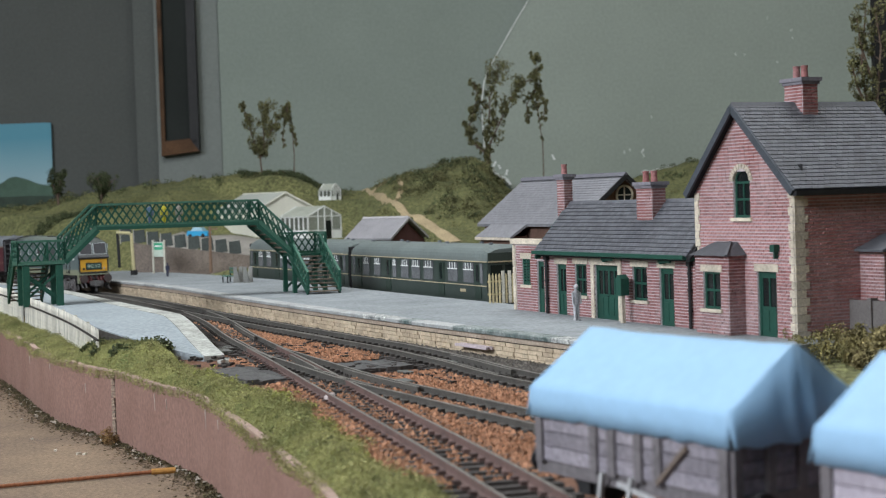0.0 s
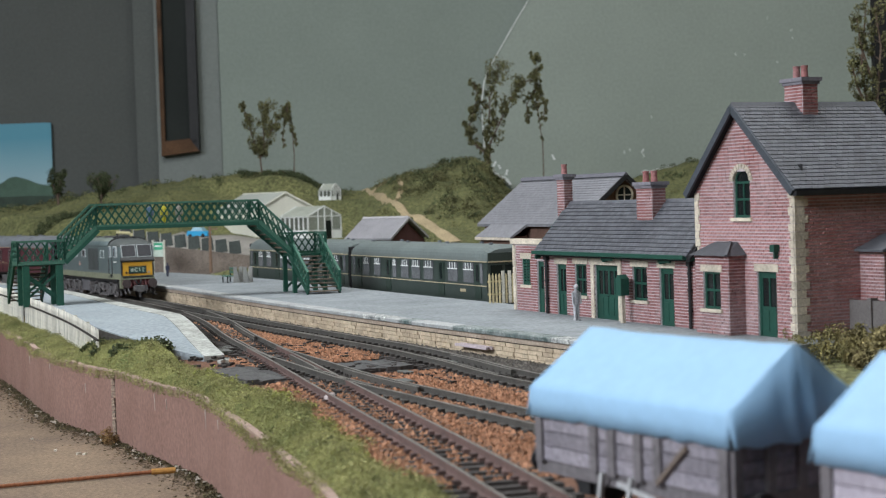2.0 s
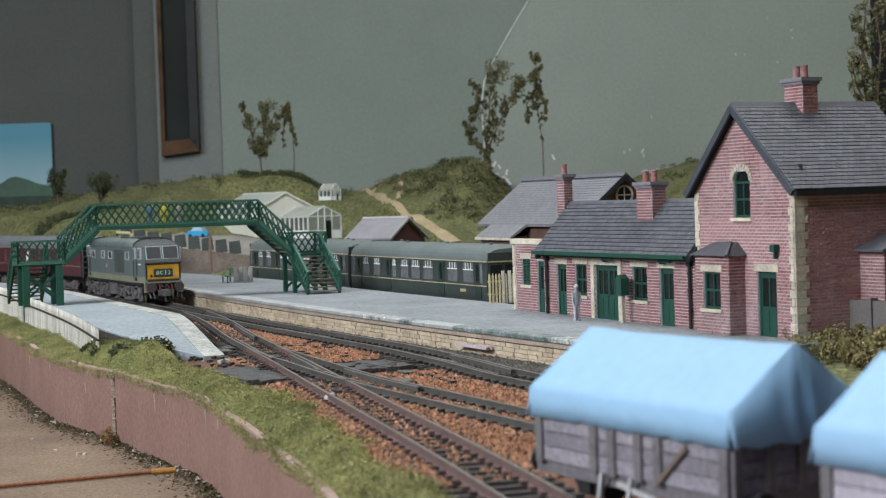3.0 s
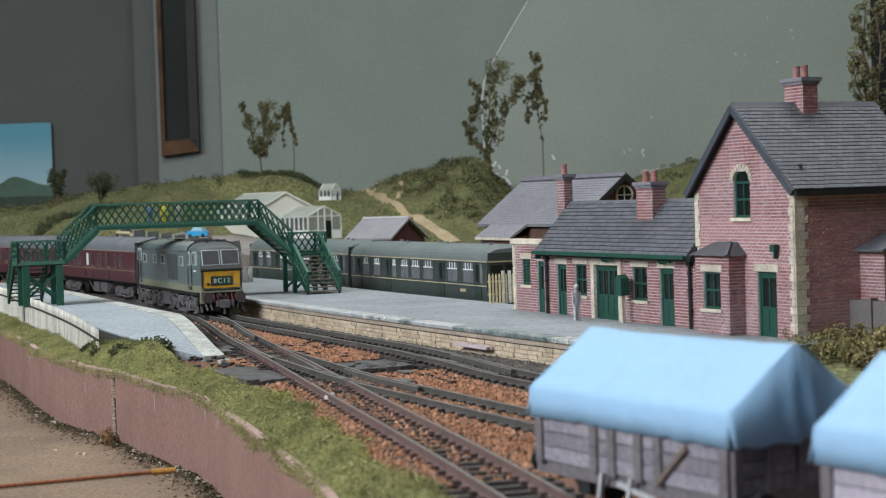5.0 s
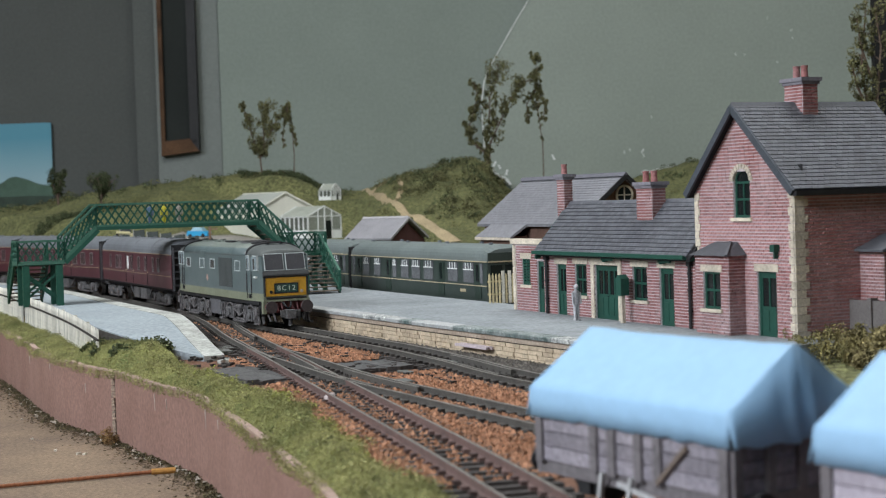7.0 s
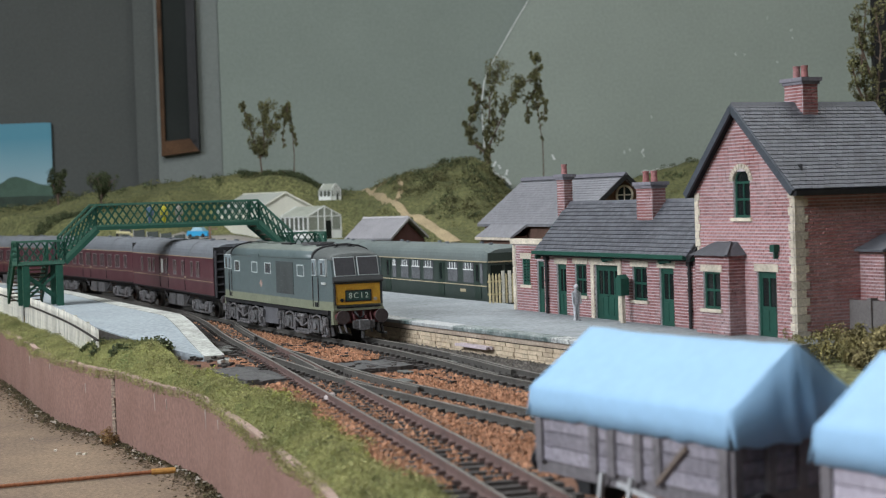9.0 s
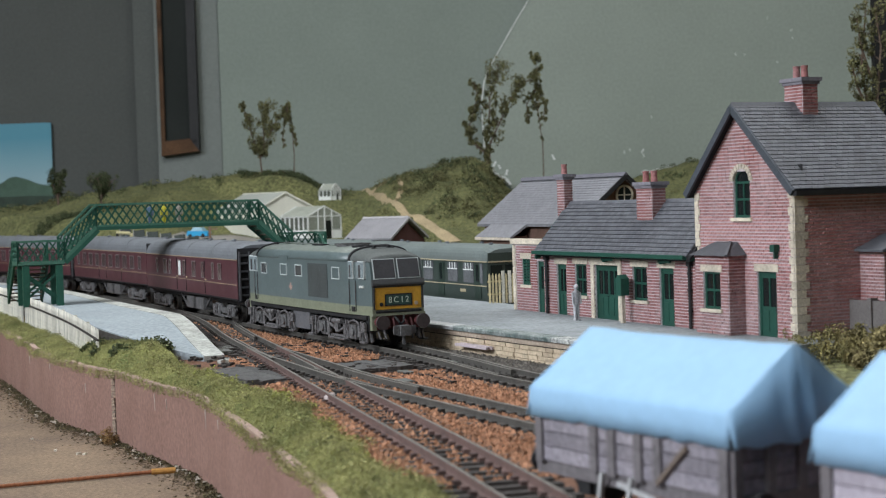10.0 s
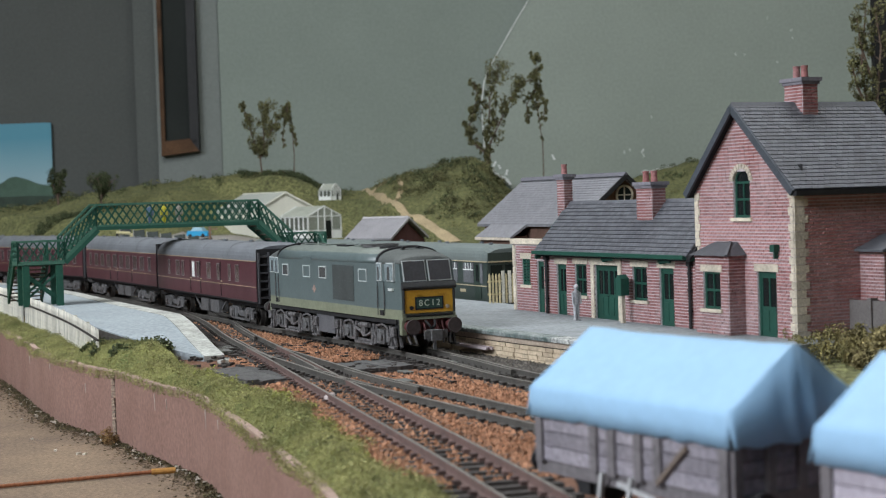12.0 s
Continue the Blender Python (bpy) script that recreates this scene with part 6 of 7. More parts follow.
def footbridge():
    F = thing("footbridge", *P(-420, 0, 9), rz_at(-420), "dark green lattice footbridge with stairs on both platforms", "footbridge")
    X = 12.5
    deck = part("deck", box(-X, X, -69, 50, 52.2, 53.4), TREAD, F, "footbridge deck")
    for x in (-X, X):
        lattice((x, -69, 54), (x, 50, 54), 15.6, F, 5.4)
        part("girder", box(x - 0.8, x + 0.8, -69, 50, 51.6, 54), BRIDGE, F)
        # upper flights along the bridge
        lattice((x, -69, 54), (x, -92, 32.5), 15.2, F, 5.4)
        lattice((x, 50, 54), (x, 75, 30.5), 15.0, F, 5.4)
        part("stringer", bar((x, -68, 52), (x, -92, 30), 1.4, 4.2), BRIDGE, F)
        part("stringer", bar((x, 49, 52), (x, 76, 28.4), 1.4, 4.2), BRIDGE, F)
    for k in range(7):
        part("tread", box(-X, X, -69 - 3.3 * k - 3.3, -69 - 3.3 * k, 50 - 3.1 * k, 50.8 - 3.1 * k), TREAD, F)
        part("tread", box(-X, X, 50 + 3.7 * k, 50 + 3.7 * k + 3.7, 50 - 3.35 * k, 50.8 - 3.35 * k), TREAD, F)
    # landings
    for y0, y1, z in ((-124, -92, 28.4), (75, 101, 27.0)):
        part("landing", box(-X, X if y0 < 0 else 3.5, y0, y1, z, z + 1.6), BRIDGE, F, "landing deck")
        for x in (-X + 1, X - 1):
            for y in (y0 + 5, y1 - 4) if y0 < 0 else (y0 + 1.2, y1 - 1.2):
                q = 2.3 if y0 < 0 else 1.5
                part("leg", box(x - q, x + q, y - q, y + q, 0, z), BRIDGE, F, "square timber post")
        for x in (-X + 1, X - 1):
            br = bar((x, y0 + 2, 3), (x, y1 - 2, z - 3), 0.9, 1.6)
            bar((x, y0 + 2, z - 3), (x, y1 - 2, 3), 0.9, 1.6, br)
            part("brace", br, BRIDGE, F)
        far = y0 if y0 < 0 else y1
        lattice((-X, far, z + 2), (X, far, z + 2), 15, F, 5.4)
    lattice((X, -124, 30.4), (X, -92, 30.4), 15, F, 5.4)
    lattice((-X, 75, 29), (-X, 101, 29), 15, F, 5.4)
    # lower flights, at right angles
    for y0, y1, z, d, x0, run in ((75, 101, 27, 1, 2.5, 42), (-124, -99, 28.4, -1, X, 34)):
        for y in (y0 + 0.8, y1 - 0.8):
            a, b = Vector((d * x0, y, z + 1)), Vector((d * (x0 + run), y, 1.5))
            part("stringer", bar(a, b, 1.5, 4.4), BRIDGE, F)
            lattice(a + Vector((0, 0, 1)), b + Vector((0, 0, 1)), 13.5, F, 5.4)
        n = 10
        for k in range(n):
            u = (k + 0.5) / n
            x = d * (x0 + run * u)
            part("tread", box(x - 2.2, x + 2.2, y0 + 0.8, y1 - 0.8, z * (1 - u) + 0.2, z * (1 - u) + 1.1), TREAD, F, "worn wooden tread")


# ---- motion ----
RUN = [(0, -756.2), (0.5, -726.0), (1, -693.0), (1.5, -657.0), (2, -618.5), (2.5, -576.0), (3, -529.5), (5, -345.0), (5.5, -307.8), (6, -273.0), (6.5, -239.7), (7, -207.5),
       (9, -91.5), (9.5, -64.2), (10, -38.4), (10.5, -15.1), (11, -3.6), (11.5, -0.6), (12, 0)]
run = lerp_table(RUN)
TIMES = [i / 15 for i in range(181)]


def vehicle_pose(s, reach):
    """A vehicle on the line with its bogies at reach before and behind its middle."""
    a, b = P(s - reach, MAIN(s - reach)), P(s + reach, MAIN(s + reach))
    d = b - a
    return Matrix.Translation((a + b) / 2 * M) @ Matrix.Rotation(math.atan2(d.y, d.x), 4, "Z")


def motions():
    for ob, back, reach in [(LOCO, 89, 54)] + [(c, 327 + 262 * k, 84) for k, c in enumerate(COACHES)]:
        walk(ob, [(t, vehicle_pose(run(t) - back, reach)) for t in TIMES])
    for ob, owner, x, r in WHEELS:
        walk(ob, [(t, pose(x * M, 0, r * M, 0, math.degrees((run(t) - run(0)) / r) % 360, 0)) for t in TIMES])


# ---- props ----
def goods_shed():
    """Ridge runs along the line; the near gable has a round window."""
    g = thing("goods_shed", 130, 1150, -8, -66, "large grey-roofed brick goods shed", "goods shed")
    w, L, ez, rz = 41.0, 160.0, 66.0, 96.0
    brown = mat_once("shed_brick", (0.14, 0.08, 0.06), 0.9, var=0.3, scale=80)
    roofm = mat_once("lead_grey_slate", (0.19, 0.19, 0.205), 0.7, var=0.25, scale=18, fine=400, tint=(0.13, 0.13, 0.145))
    part("wall", prism([(-w + 4, 0), (-w + 4, ez), (0, rz - 3), (w - 4, ez), (w - 4, 0)], -L + 5, -3), brown, g, "dark brick wall")
    for y in (-w, w):
        slab = prism([(y, ez - 3), (0, rz), (0, rz - 2.2), (y, ez - 5.2)], -L, 0)
        part("roof_slope", slab, roofm, g, "smooth grey slate slope")
    rows = bmesh.new()
    for k in range(1, 19):
        u = k / 19
        y, z = -w * (1 - u), ez - 3 + (rz - ez + 3) * u
        box(-L, 0, y - 0.3, y + 0.3, z, z + 0.18, rows)
    part("slate_courses", rows, roofm, g, "", "stuff")
    part("ridge_tile", prism([(-2.6, rz - 0.6), (0, rz + 2.2), (2.6, rz - 0.6)], -L - 1, 1), mat_once("ridge_grey", (0.12, 0.12, 0.14), 0.7), g)
    part("canopy", prism([(-w - 14, ez - 12.5), (-w + 2, ez - 2), (-w + 2, ez - 4), (-w - 14, ez - 14.5)], -L + 25, -L + 85), roofm, g, "low canopy roof")
    part("canopy_fascia", box(-L + 25, -L + 85, -w - 14.4, -w - 13.6, ez - 14.8, ez - 12.8), QUOIN, g)
    part("canopy_wall", box(-L + 28, -L + 82, -w - 11, -w + 2, 0, ez - 12), brown, g)
    for s in (-1, 1):
        part("bargeboard", bar((0.6, s * w, ez - 4.6), (0.6, 0, rz - 0.6), 1.4, 3), BLACK, g)
    ring = bmesh.new()
    for k in range(20):
        a, b = k * math.pi / 10, (k + 1) * math.pi / 10
        bar((-2.5, 6.5 * math.cos(a), 82 + 6.5 * math.sin(a)), (-2.5, 6.5 * math.cos(b), 82 + 6.5 * math.sin(b)), 1.4, 1.4, ring)
    bar((-2.5, -6, 82), (-2.5, 6, 82), 0.8, 0.8, ring)
    bar((-2.5, 0, 76), (-2.5, 0, 88), 0.8, 0.8, ring)
    win = part("round_window", ring, QUOIN, g, "round cream-framed window")
    part("pane", rod((-2.9, 0, 82), (-2.5, 0, 82), 6, n=20), DARKGLASS, win)


def red_shed():
    g = thing("lineside_shed", -31, 1525, -8, -35, "dark red shed with grey slate roof", "shed")
    w, L, ez, rz = 30.0, 54.0, 51.0, 67.5
    red = mat_once("oxide_red", (0.082, 0.032, 0.032), 0.8, var=0.3, scale=60)
    part("wall", prism([(-w + 3, 0), (-w + 3, ez - 5), (0, rz - 5), (w - 3, ez - 5), (w - 3, 0)], -L + 3, -2), red, g, "oxide red wall")
    for y in (-w, w):
        part("roof_slope", prism([(y, ez - 2), (0, rz), (0, rz - 1.6), (y, ez - 3.6)], -L, 0), mat_once("pale_slate", (0.24, 0.235, 0.25), 0.7, var=0.2, scale=40), g, "pale grey slate slope")
    part("ridge_tile", prism([(-1.8, rz - 0.6), (0, rz + 1.2), (1.8, rz - 0.6)], -L, 0), mat_once("pale_ridge", (0.36, 0.35, 0.36), 0.7), g)
    for s in (-1, 1):
        part("bargeboard", bar((0.5, s * w, ez - 3), (0.5, 0, rz - 0.6), 1, 2), mat_once("pale_ridge", (0.36, 0.35, 0.36), 0.7), g)


def white_hall():
    h = thing("white_hall", -220, 1948, 30, 35, "white hall with a pale gabled roof", "hall")
    paper = mat_once("white_card", (0.70, 0.69, 0.60), 0.85, var=0.15, scale=30)
    top, ez, w, d = 60.0, 41.5, 78.0, 104.0
    part("wall", prism([(0, -10), (0, ez - 1), (w / 2, top - 1.4), (w, ez - 1), (w, -10)], 0, d, "y"), paper, h, "white card wall")
    for a, b in (((-3, ez - 2.2), (w / 2, top)), ((w + 3, ez - 2.2), (w / 2, top))):
        part("roof_slope", prism([a, b, (b[0], b[1] - 1.3), (a[0], a[1] - 1.3)], -1.5, d + 2, "y"), mat_once("white_roof", (0.40, 0.42, 0.38), 0.8, var=0.2, scale=20), h, "pale grey-white roof")
    part("bargeboard", bar((-3, -1.6, ez - 2.4), (w / 2, -1.6, top - 0.5), 0.8, 2.0, bar((w + 3, -1.6, ez - 2.4), (w / 2, -1.6, top - 0.5), 0.8, 2.0)), paper, h)
    part("ridge_cap", box(w / 2 - 1.5, w / 2 + 1.5, -1.5, d + 2, top - 0.6, top + 0.7), paper, h)


def glasshouse(x, y, rz, w, d, ez, top, label, bays=5):
    """Ridge along its length; side panes between white posts, a glazed gable with a door."""
    z = min(terrain(x, y) - 1, ez - 13)
    g = thing("glasshouse", x, y, z, rz, label, "glasshouse", "white glasshouses")
    ez, top = ez - z, top - z
    k = 0.75 if w > 30 else 0.5
    for yy in (0, d):
        part("sill_wall", box(-w / 2, w / 2, min(yy, yy + (0.8 if yy == 0 else -0.8)), max(yy, yy + (0.8 if yy == 0 else -0.8)), 0, ez * 0.42), WHITE, g, "white boarded sill wall")
        for i in range(bays + 1):
            u = -w / 2 + w * i / bays
            part("post", box(u - k, u + k, yy - k, yy + k, 0, ez), WHITE, g)
        part("eaves_rail", box(-w / 2 - 1, w / 2 + 1, yy - k, yy + k, ez - 1.2, ez + 0.5), WHITE, g)
    for i in range(bays):
        u0, u1 = -w / 2 + w * i / bays + k, -w / 2 + w * (i + 1) / bays - k
        part("pane", box(u0, u1, 0.1, 0.5, ez * 0.42, ez - 1.2), mat_once("dim_pane", (0.13, 0.14, 0.12), 0.25, var=0.4, scale=60), g, "dim greenish glazing")
    pale = mat_once("milky_pane", (0.40, 0.42, 0.36), 0.4, var=0.3, scale=60)
    for yy in (0, d):
        part("roof_slope", prism([(yy - (1.5 if yy == 0 else -1.5), ez), (d / 2, top), (d / 2, top - 0.8), (yy, ez - 0.8)], -w / 2 - 1, w / 2 + 1), pale, g, "milky glazed roof slope")
    for u in (-w / 2, w / 2):
        part("gable_pane", prism([(1, ez * 0.42), (1, ez), (d / 2, top - 1), (d - 1, ez), (d - 1, ez * 0.42)], u - 0.3, u + 0.3), mat_once("gable_pane", (0.27, 0.29, 0.25), 0.3, var=0.4, scale=60), g, "glazed gable")
        s_ = 0.5 if u > 0 else -0.5
        fr = bmesh.new()
        for q in (0.0, 0.3, 0.5, 0.72, 1.0):
            h = ez + (top - ez) * (1 - abs(q - 0.5) * 2)
            box(min(u, u + s_ * 2), max(u, u + s_ * 2), d * q - k, d * q + k, 0, h, fr)
        bar((u + s_, 0, ez), (u + s_, d / 2, top), 1.2, 1.3, fr)
        bar((u + s_, d, ez), (u + s_, d / 2, top), 1.2, 1.3, fr)
        box(min(u, u + s_ * 2), max(u, u + s_ * 2), 0, d, ez - 1, ez + 0.4, fr)
        box(min(u, u + s_ * 1.6), max(u, u + s_ * 1.6), 0, d, 0, ez * 0.4, fr)
        part("gable_frame", fr, WHITE, g, "white glazing frame")
        part("door", box(min(u, u + s_ * 2.4), max(u, u + s_ * 2.4), d * 0.53, d * 0.69, 0, ez * 0.8), DARKGLASS, g, "dark doorway")


def yard_fence():
    f = thing("panel_fence", 0, 0, 0, 0, "dark panel fence on a retaining wall", "fence")
    dark = mat_once("dark_panel", (0.055, 0.065, 0.06), 0.8, var=0.4, scale=60)
    n = 9
    for k in range(n):
        a = Vector((-336 + 14.5 * k, 1706 - 3 * k, 41 - 2.0 * k))
        part("panel", box(0, 12.6, 0, 1.2, 0, 13.5, turn=Matrix.Translation(a) @ Matrix.Rotation(-0.1, 4, "Y") @ Matrix.Rotation(-0.2, 4, "Z")), dark, f)
        part("fence_post", box(-1.2, -0.1, -0.4, 1.6, -2, 14.5, turn=Matrix.Translation(a)), mat_once("pale_post", (0.30, 0.29, 0.26), 0.8), f)
    w = thing("retaining_wall", 0, 0, 0, 0, "low brown stone retaining wall", "wall")
    bm = loft([[(x, y, -6), (x, y, z), (x, y + 8, z), (x, y + 8, -6)] for x, y, z in ((-322, 1699, 40), (-318, 1697, 39), (-215, 1676, 26), (-140, 1660, 16))], True)
    part("stone_face", bm, mat_once("brown_rubble", (0.19, 0.155, 0.13), 0.9, var=0.5, scale=70, bump=0.6, dist=0.002), w)
    c = thing("car", -274, 1838, terrain(-274, 1838), -20, "small bright blue parked toy car", "car")
    blue = mat_once("car_blue", (0.03, 0.30, 0.55), 0.35, var=0.05)
    part("body", loft([[(x, -w_, 1.5), (x, -w_, h), (x, w_, h), (x, w_, 1.5)] for x, w_, h in ((-13, 5, 6), (-11, 5.8, 7.5), (11, 5.8, 7.2), (13, 5, 5.5))], True), blue, c)
    part("cabin", loft([[(-8, -5, 7.4), (8, -5, 7.4), (8, 5, 7.4), (-8, 5, 7.4)], [(-5, -4.2, 11.5), (4, -4.2, 11.5), (4, 4.2, 11.5), (-5, 4.2, 11.5)]], True), mat_once("car_glass", (0.25, 0.42, 0.5), 0.2), c)
    for x in (-8, 8):
        for y in (-5.6, 5.6):
            part("wheel", rod((x, y - 0.8, 2.2), (x, y + 0.8, 2.2), 2.2, n=12), BLACK, c)


def platform_things():
    # name board
    s = thing("station_sign", -289, 1660, 9, -20, "green and white station name board on two posts", "sign")
    for x in (-6.5, 6.5):
        part("post", box(x - 0.9, x + 0.9, -0.9, 0.9, 0, 34), PICKET, s)
    b = part("board", box(-6, 6, -0.7, 0.7, 17, 32), mat_once("sign_pale", (0.50, 0.58, 0.50), 0.6), s, "pale board")
    part("panel", box(-5, 5, -1.1, -0.6, 24, 31), mat_once("sign_green", (0.05, 0.36, 0.20), 0.5), b)
    part("lettering_bar", box(-4, 4, -1.3, -1.0, 27, 28.4), WHITE, b)
    # water column
    w = thing("water_crane", -311, 1640, 9, 0, "cream cast water crane with hanging hose", "water crane")
    part("column", rod((0, 0, 0), (-1.5, 0, 42), 1.9, n=12, r2=1.6), mat_once("crane_cream", (0.48, 0.43, 0.24), 0.7), w)
    part("arm", rod((-2.5, 0, 42), (-16, -2, 43), 1.6, n=10), mat_once("crane_cream", (0.48, 0.43, 0.24), 0.7), w)
    part("hose", rod((-15, -2, 42), (-14, -2, 8), 1.5, n=8), BLACK, w)
    part("foot", rod((0, 0, 0), (0, 0, 5), 3.6, n=12), BLACK, w)
    p = thing("telegraph_pole", -234, 1640, 9, 0, "thin brown telegraph pole", "pole")
    part("pole", rod((0, 0, 0), (0.6, 0, 48), 1.7, n=10, r2=1.2), mat_once("pole_wood", (0.20, 0.13, 0.09), 0.9), p)
    part("cross_arm", box(-1, 8, -0.6, 0.6, 43, 44.2), mat_once("pole_wood", (0.20, 0.13, 0.09), 0.9), p)
    # bench and boards
    q = thing("platform_bench", -186, 1410, 9, -68, "weathered green slatted platform bench", "bench")
    for k in range(3):
        part("seat_slat", box(-9, 9, -4 + k * 2.4, -2 + k * 2.4, 5.4, 6.2), BRIDGE_PALE, q)
    for k in range(2):
        part("back_slat", box(-9, 9, 3.2, 4, 8 + k * 3, 10 + k * 3), BRIDGE_PALE, q)
    for x in (-8, 8):
        part("leg", bar((x, -3, 0), (x, -3, 5.6), 1, 1, bar((x, 3.4, 0), (x, 3.8, 13), 1, 1)), BLACK, q)
    for x, y in ((-177, 1405), (-168, 1400)):
        t = thing("sandwich_board", x, y, 9, -20, "grey folding notice board standing open", "notice board")
        for s_ in (-1, 1):
            leaf = prism([(-3.0, 0), (-1.5, 13.8), (1.5, 13.8), (3.0, 0)], -0.4, 0.4, "y")
            bmesh.ops.transform(leaf, matrix=Matrix.Rotation(s_ * 0.2, 4, "X") @ Matrix.Translation((0, s_ * -2.8, 0.6)), verts=leaf.verts)
            part("leaf", leaf, mat_once("board_grey", (0.22, 0.22, 0.205), 0.8, var=0.3, scale=90), t)
    # picket gate by the station
    f = thing("picket_fence", 36, 1019, 9, 8, "cream wooden picket fence", "fence")
    for k in range(9):
        part("picket", prism([(-8.3 + 2.1 * k, 0), (-8.3 + 2.1 * k, 17), (-7.7 + 2.1 * k, 18.6), (-7.1 + 2.1 * k, 17), (-7.1 + 2.1 * k, 0)], -0.5, 0.5, "y"), GILT, f)
    for z in (5, 13):
        part("rail", box(-9, 10.5, 0.5, 1.3, z, z + 1.0), GILT, f)
    for x in (0, 4.2):
        part("post", box(x, x + 1.8, -0.8, 1.0, 0, 20), PICKET, f)
    # wall box on a post
    l = thing("letter_box", *(Vector((120.5, 775.5, 9)) + Matrix.Rotation(radians(-66), 3, "Z") @ Vector((-60.5, -6, 0))), -66, "dark green box on a cream post", "letter box")
    part("post", box(-1, 1, -1, 1, 0, 14), QUOIN, l)
    part("box", prism([(-2.7, 14), (-2.7, 22.6), (0, 24.6), (2.7, 22.6), (2.7, 14)], -2.4, 2.4, "y"), GREEN, l)
    # trolley board against the wall
    tr = thing("platform_ladder", *P(1, 26.3, -5.4), rz_at(1), "small pale pink ladder hung on the platform wall", "ladder")
    for y in (-1.6, 1.6):
        part("side_rail", box(-17, 17, y - 0.5, y + 0.5, 5, 6.4), mat_once("pale_pink", (0.52, 0.44, 0.46), 0.7), tr)
    for k in range(9):
        part("rung", box(-15 + k * 3.6, -14 + k * 3.6, -1.6, 1.6, 5.2, 6.0), mat_once("rung_purple", (0.20, 0.13, 0.15), 0.7), tr)


def figure(x, y, z, rz, h, colour, label):
    """A plain painted toy figure in one shape."""
    k = h / 20
    bm = bmesh.new()
    for sg in (-1, 1):
        rod((sg * 1.0 * k, 0, 0), (sg * 0.9 * k, 0, 9.5 * k), 0.75 * k, bm, 8, 1.1 * k)
        box(sg * 1.0 * k - 0.7 * k, sg * 1.0 * k + 0.7 * k, -1.5 * k, 0.7 * k, 0, 0.8 * k, bm)
        rod((sg * 2.5 * k, 0, 15.4 * k), (sg * 2.7 * k, -0.8 * k, 9.0 * k), 0.7 * k, bm, 8, 0.55 * k)
    rings = [(1.9, 1.2, 8.6), (2.0, 1.3, 11), (2.3, 1.4, 14), (2.2, 1.2, 15.8), (0.8, 0.8, 16.6), (0.75, 0.8, 17.0)]
    loft([[(a * k * math.cos(t), b * k * math.sin(t), zz * k) for t in np.linspace(0, 2 * math.pi, 13)[:-1]] for a, b, zz in rings], True, bm)
    bmesh.ops.create_icosphere(bm, subdivisions=2, radius=1.45 * k, matrix=Matrix.Translation((0, -0.2 * k, 18.4 * k)))
    ob = part("toy_figure", bm, mat_once("toy_" + "_".join(str(round(c * 100)) for c in colour), colour, 0.7, var=0.3, scale=300), None, smooth=False)
    ob.matrix_basis = pose(x * M, y * M, z * M, 0, 0, rz)
    return tagged(ob, label, "figurine")


def figures():
    figure(69, 856, 9, 35, 19.2, (0.52, 0.52, 0.55), "pale grey painted toy figure standing on platform")
    figure(-268, 1584, 9, 20, 13, (0.03, 0.035, 0.07), "small dark blue painted toy figure on platform")
    for d, c, l in ((-28, (0.10, 0.16, 0.26), "blue painted toy figure on the footbridge"), (-18, (0.62, 0.55, 0.05), "yellow painted toy figure on the footbridge"), (-7, (0.35, 0.32, 0.28), "drab painted toy figure on the footbridge")):
        p = P(-418, d, 62.5)
        figure(p.x, p.y, p.z, 20, 16.6, c, l)


def side_fence():
    """Cream palings along the near platform."""
    f = thing("paling_fence", 0, 0, 0, 0, "cream paling fence along the near platform", "fence")
    off = lerp_table([(-1000, -113), (-623, -113), (-397, -117), (-250, -121.5), (-129, -130), (-90, -134)])
    tops = lerp_table([(-1000, 15.5), (-623, 15), (-397, 14.3), (-250, 12.4), (-129, 9), (-90, 6)])
    data, s, k = None, -700, 0
    while s < -138:
        m = along(off, s)
        t = tops(s)
        if data is None:
            ob = part("paling", prism([(-1.2, -24), (-1.2, -1.8), (0, 1.2), (1.2, -1.8), (1.2, -24)], -0.3, 0.3, "y"), mat_once("white_paling", (0.74, 0.72, 0.64), 0.8, var=0.3, scale=150, obrand=0.2), f)
            data = ob.data
        else:
            ob = new("paling", data)
            ob.parent = f
        ob.matrix_basis = Matrix.Translation((m.translation + Vector((0, 0, t))) * M) @ m.to_3x3().to_4x4()
        s += 5.2
        k += 1
        if -449 < s < -436:
            s = -436
        if k % 9 == 0:
            part("post", box(-1.0, 1.0, 0.5, 1.9, -24, 1.2, turn=Matrix.Translation(m.translation + Vector((0, 0, t))) @ m.to_3x3().to_4x4()), PICKET, f, "square fence post")
    for dz in (-5.0,):
        part("rail", loft([[P(s, off(s) - a, tops(s) + dz + b) for a, b in ((0.3, 0), (1.2, 0), (1.2, 1.0), (0.3, 1.0))] for s in range(-660, -128, 15)], True), RUST_AND_SHADE, f, "dark fence rail")


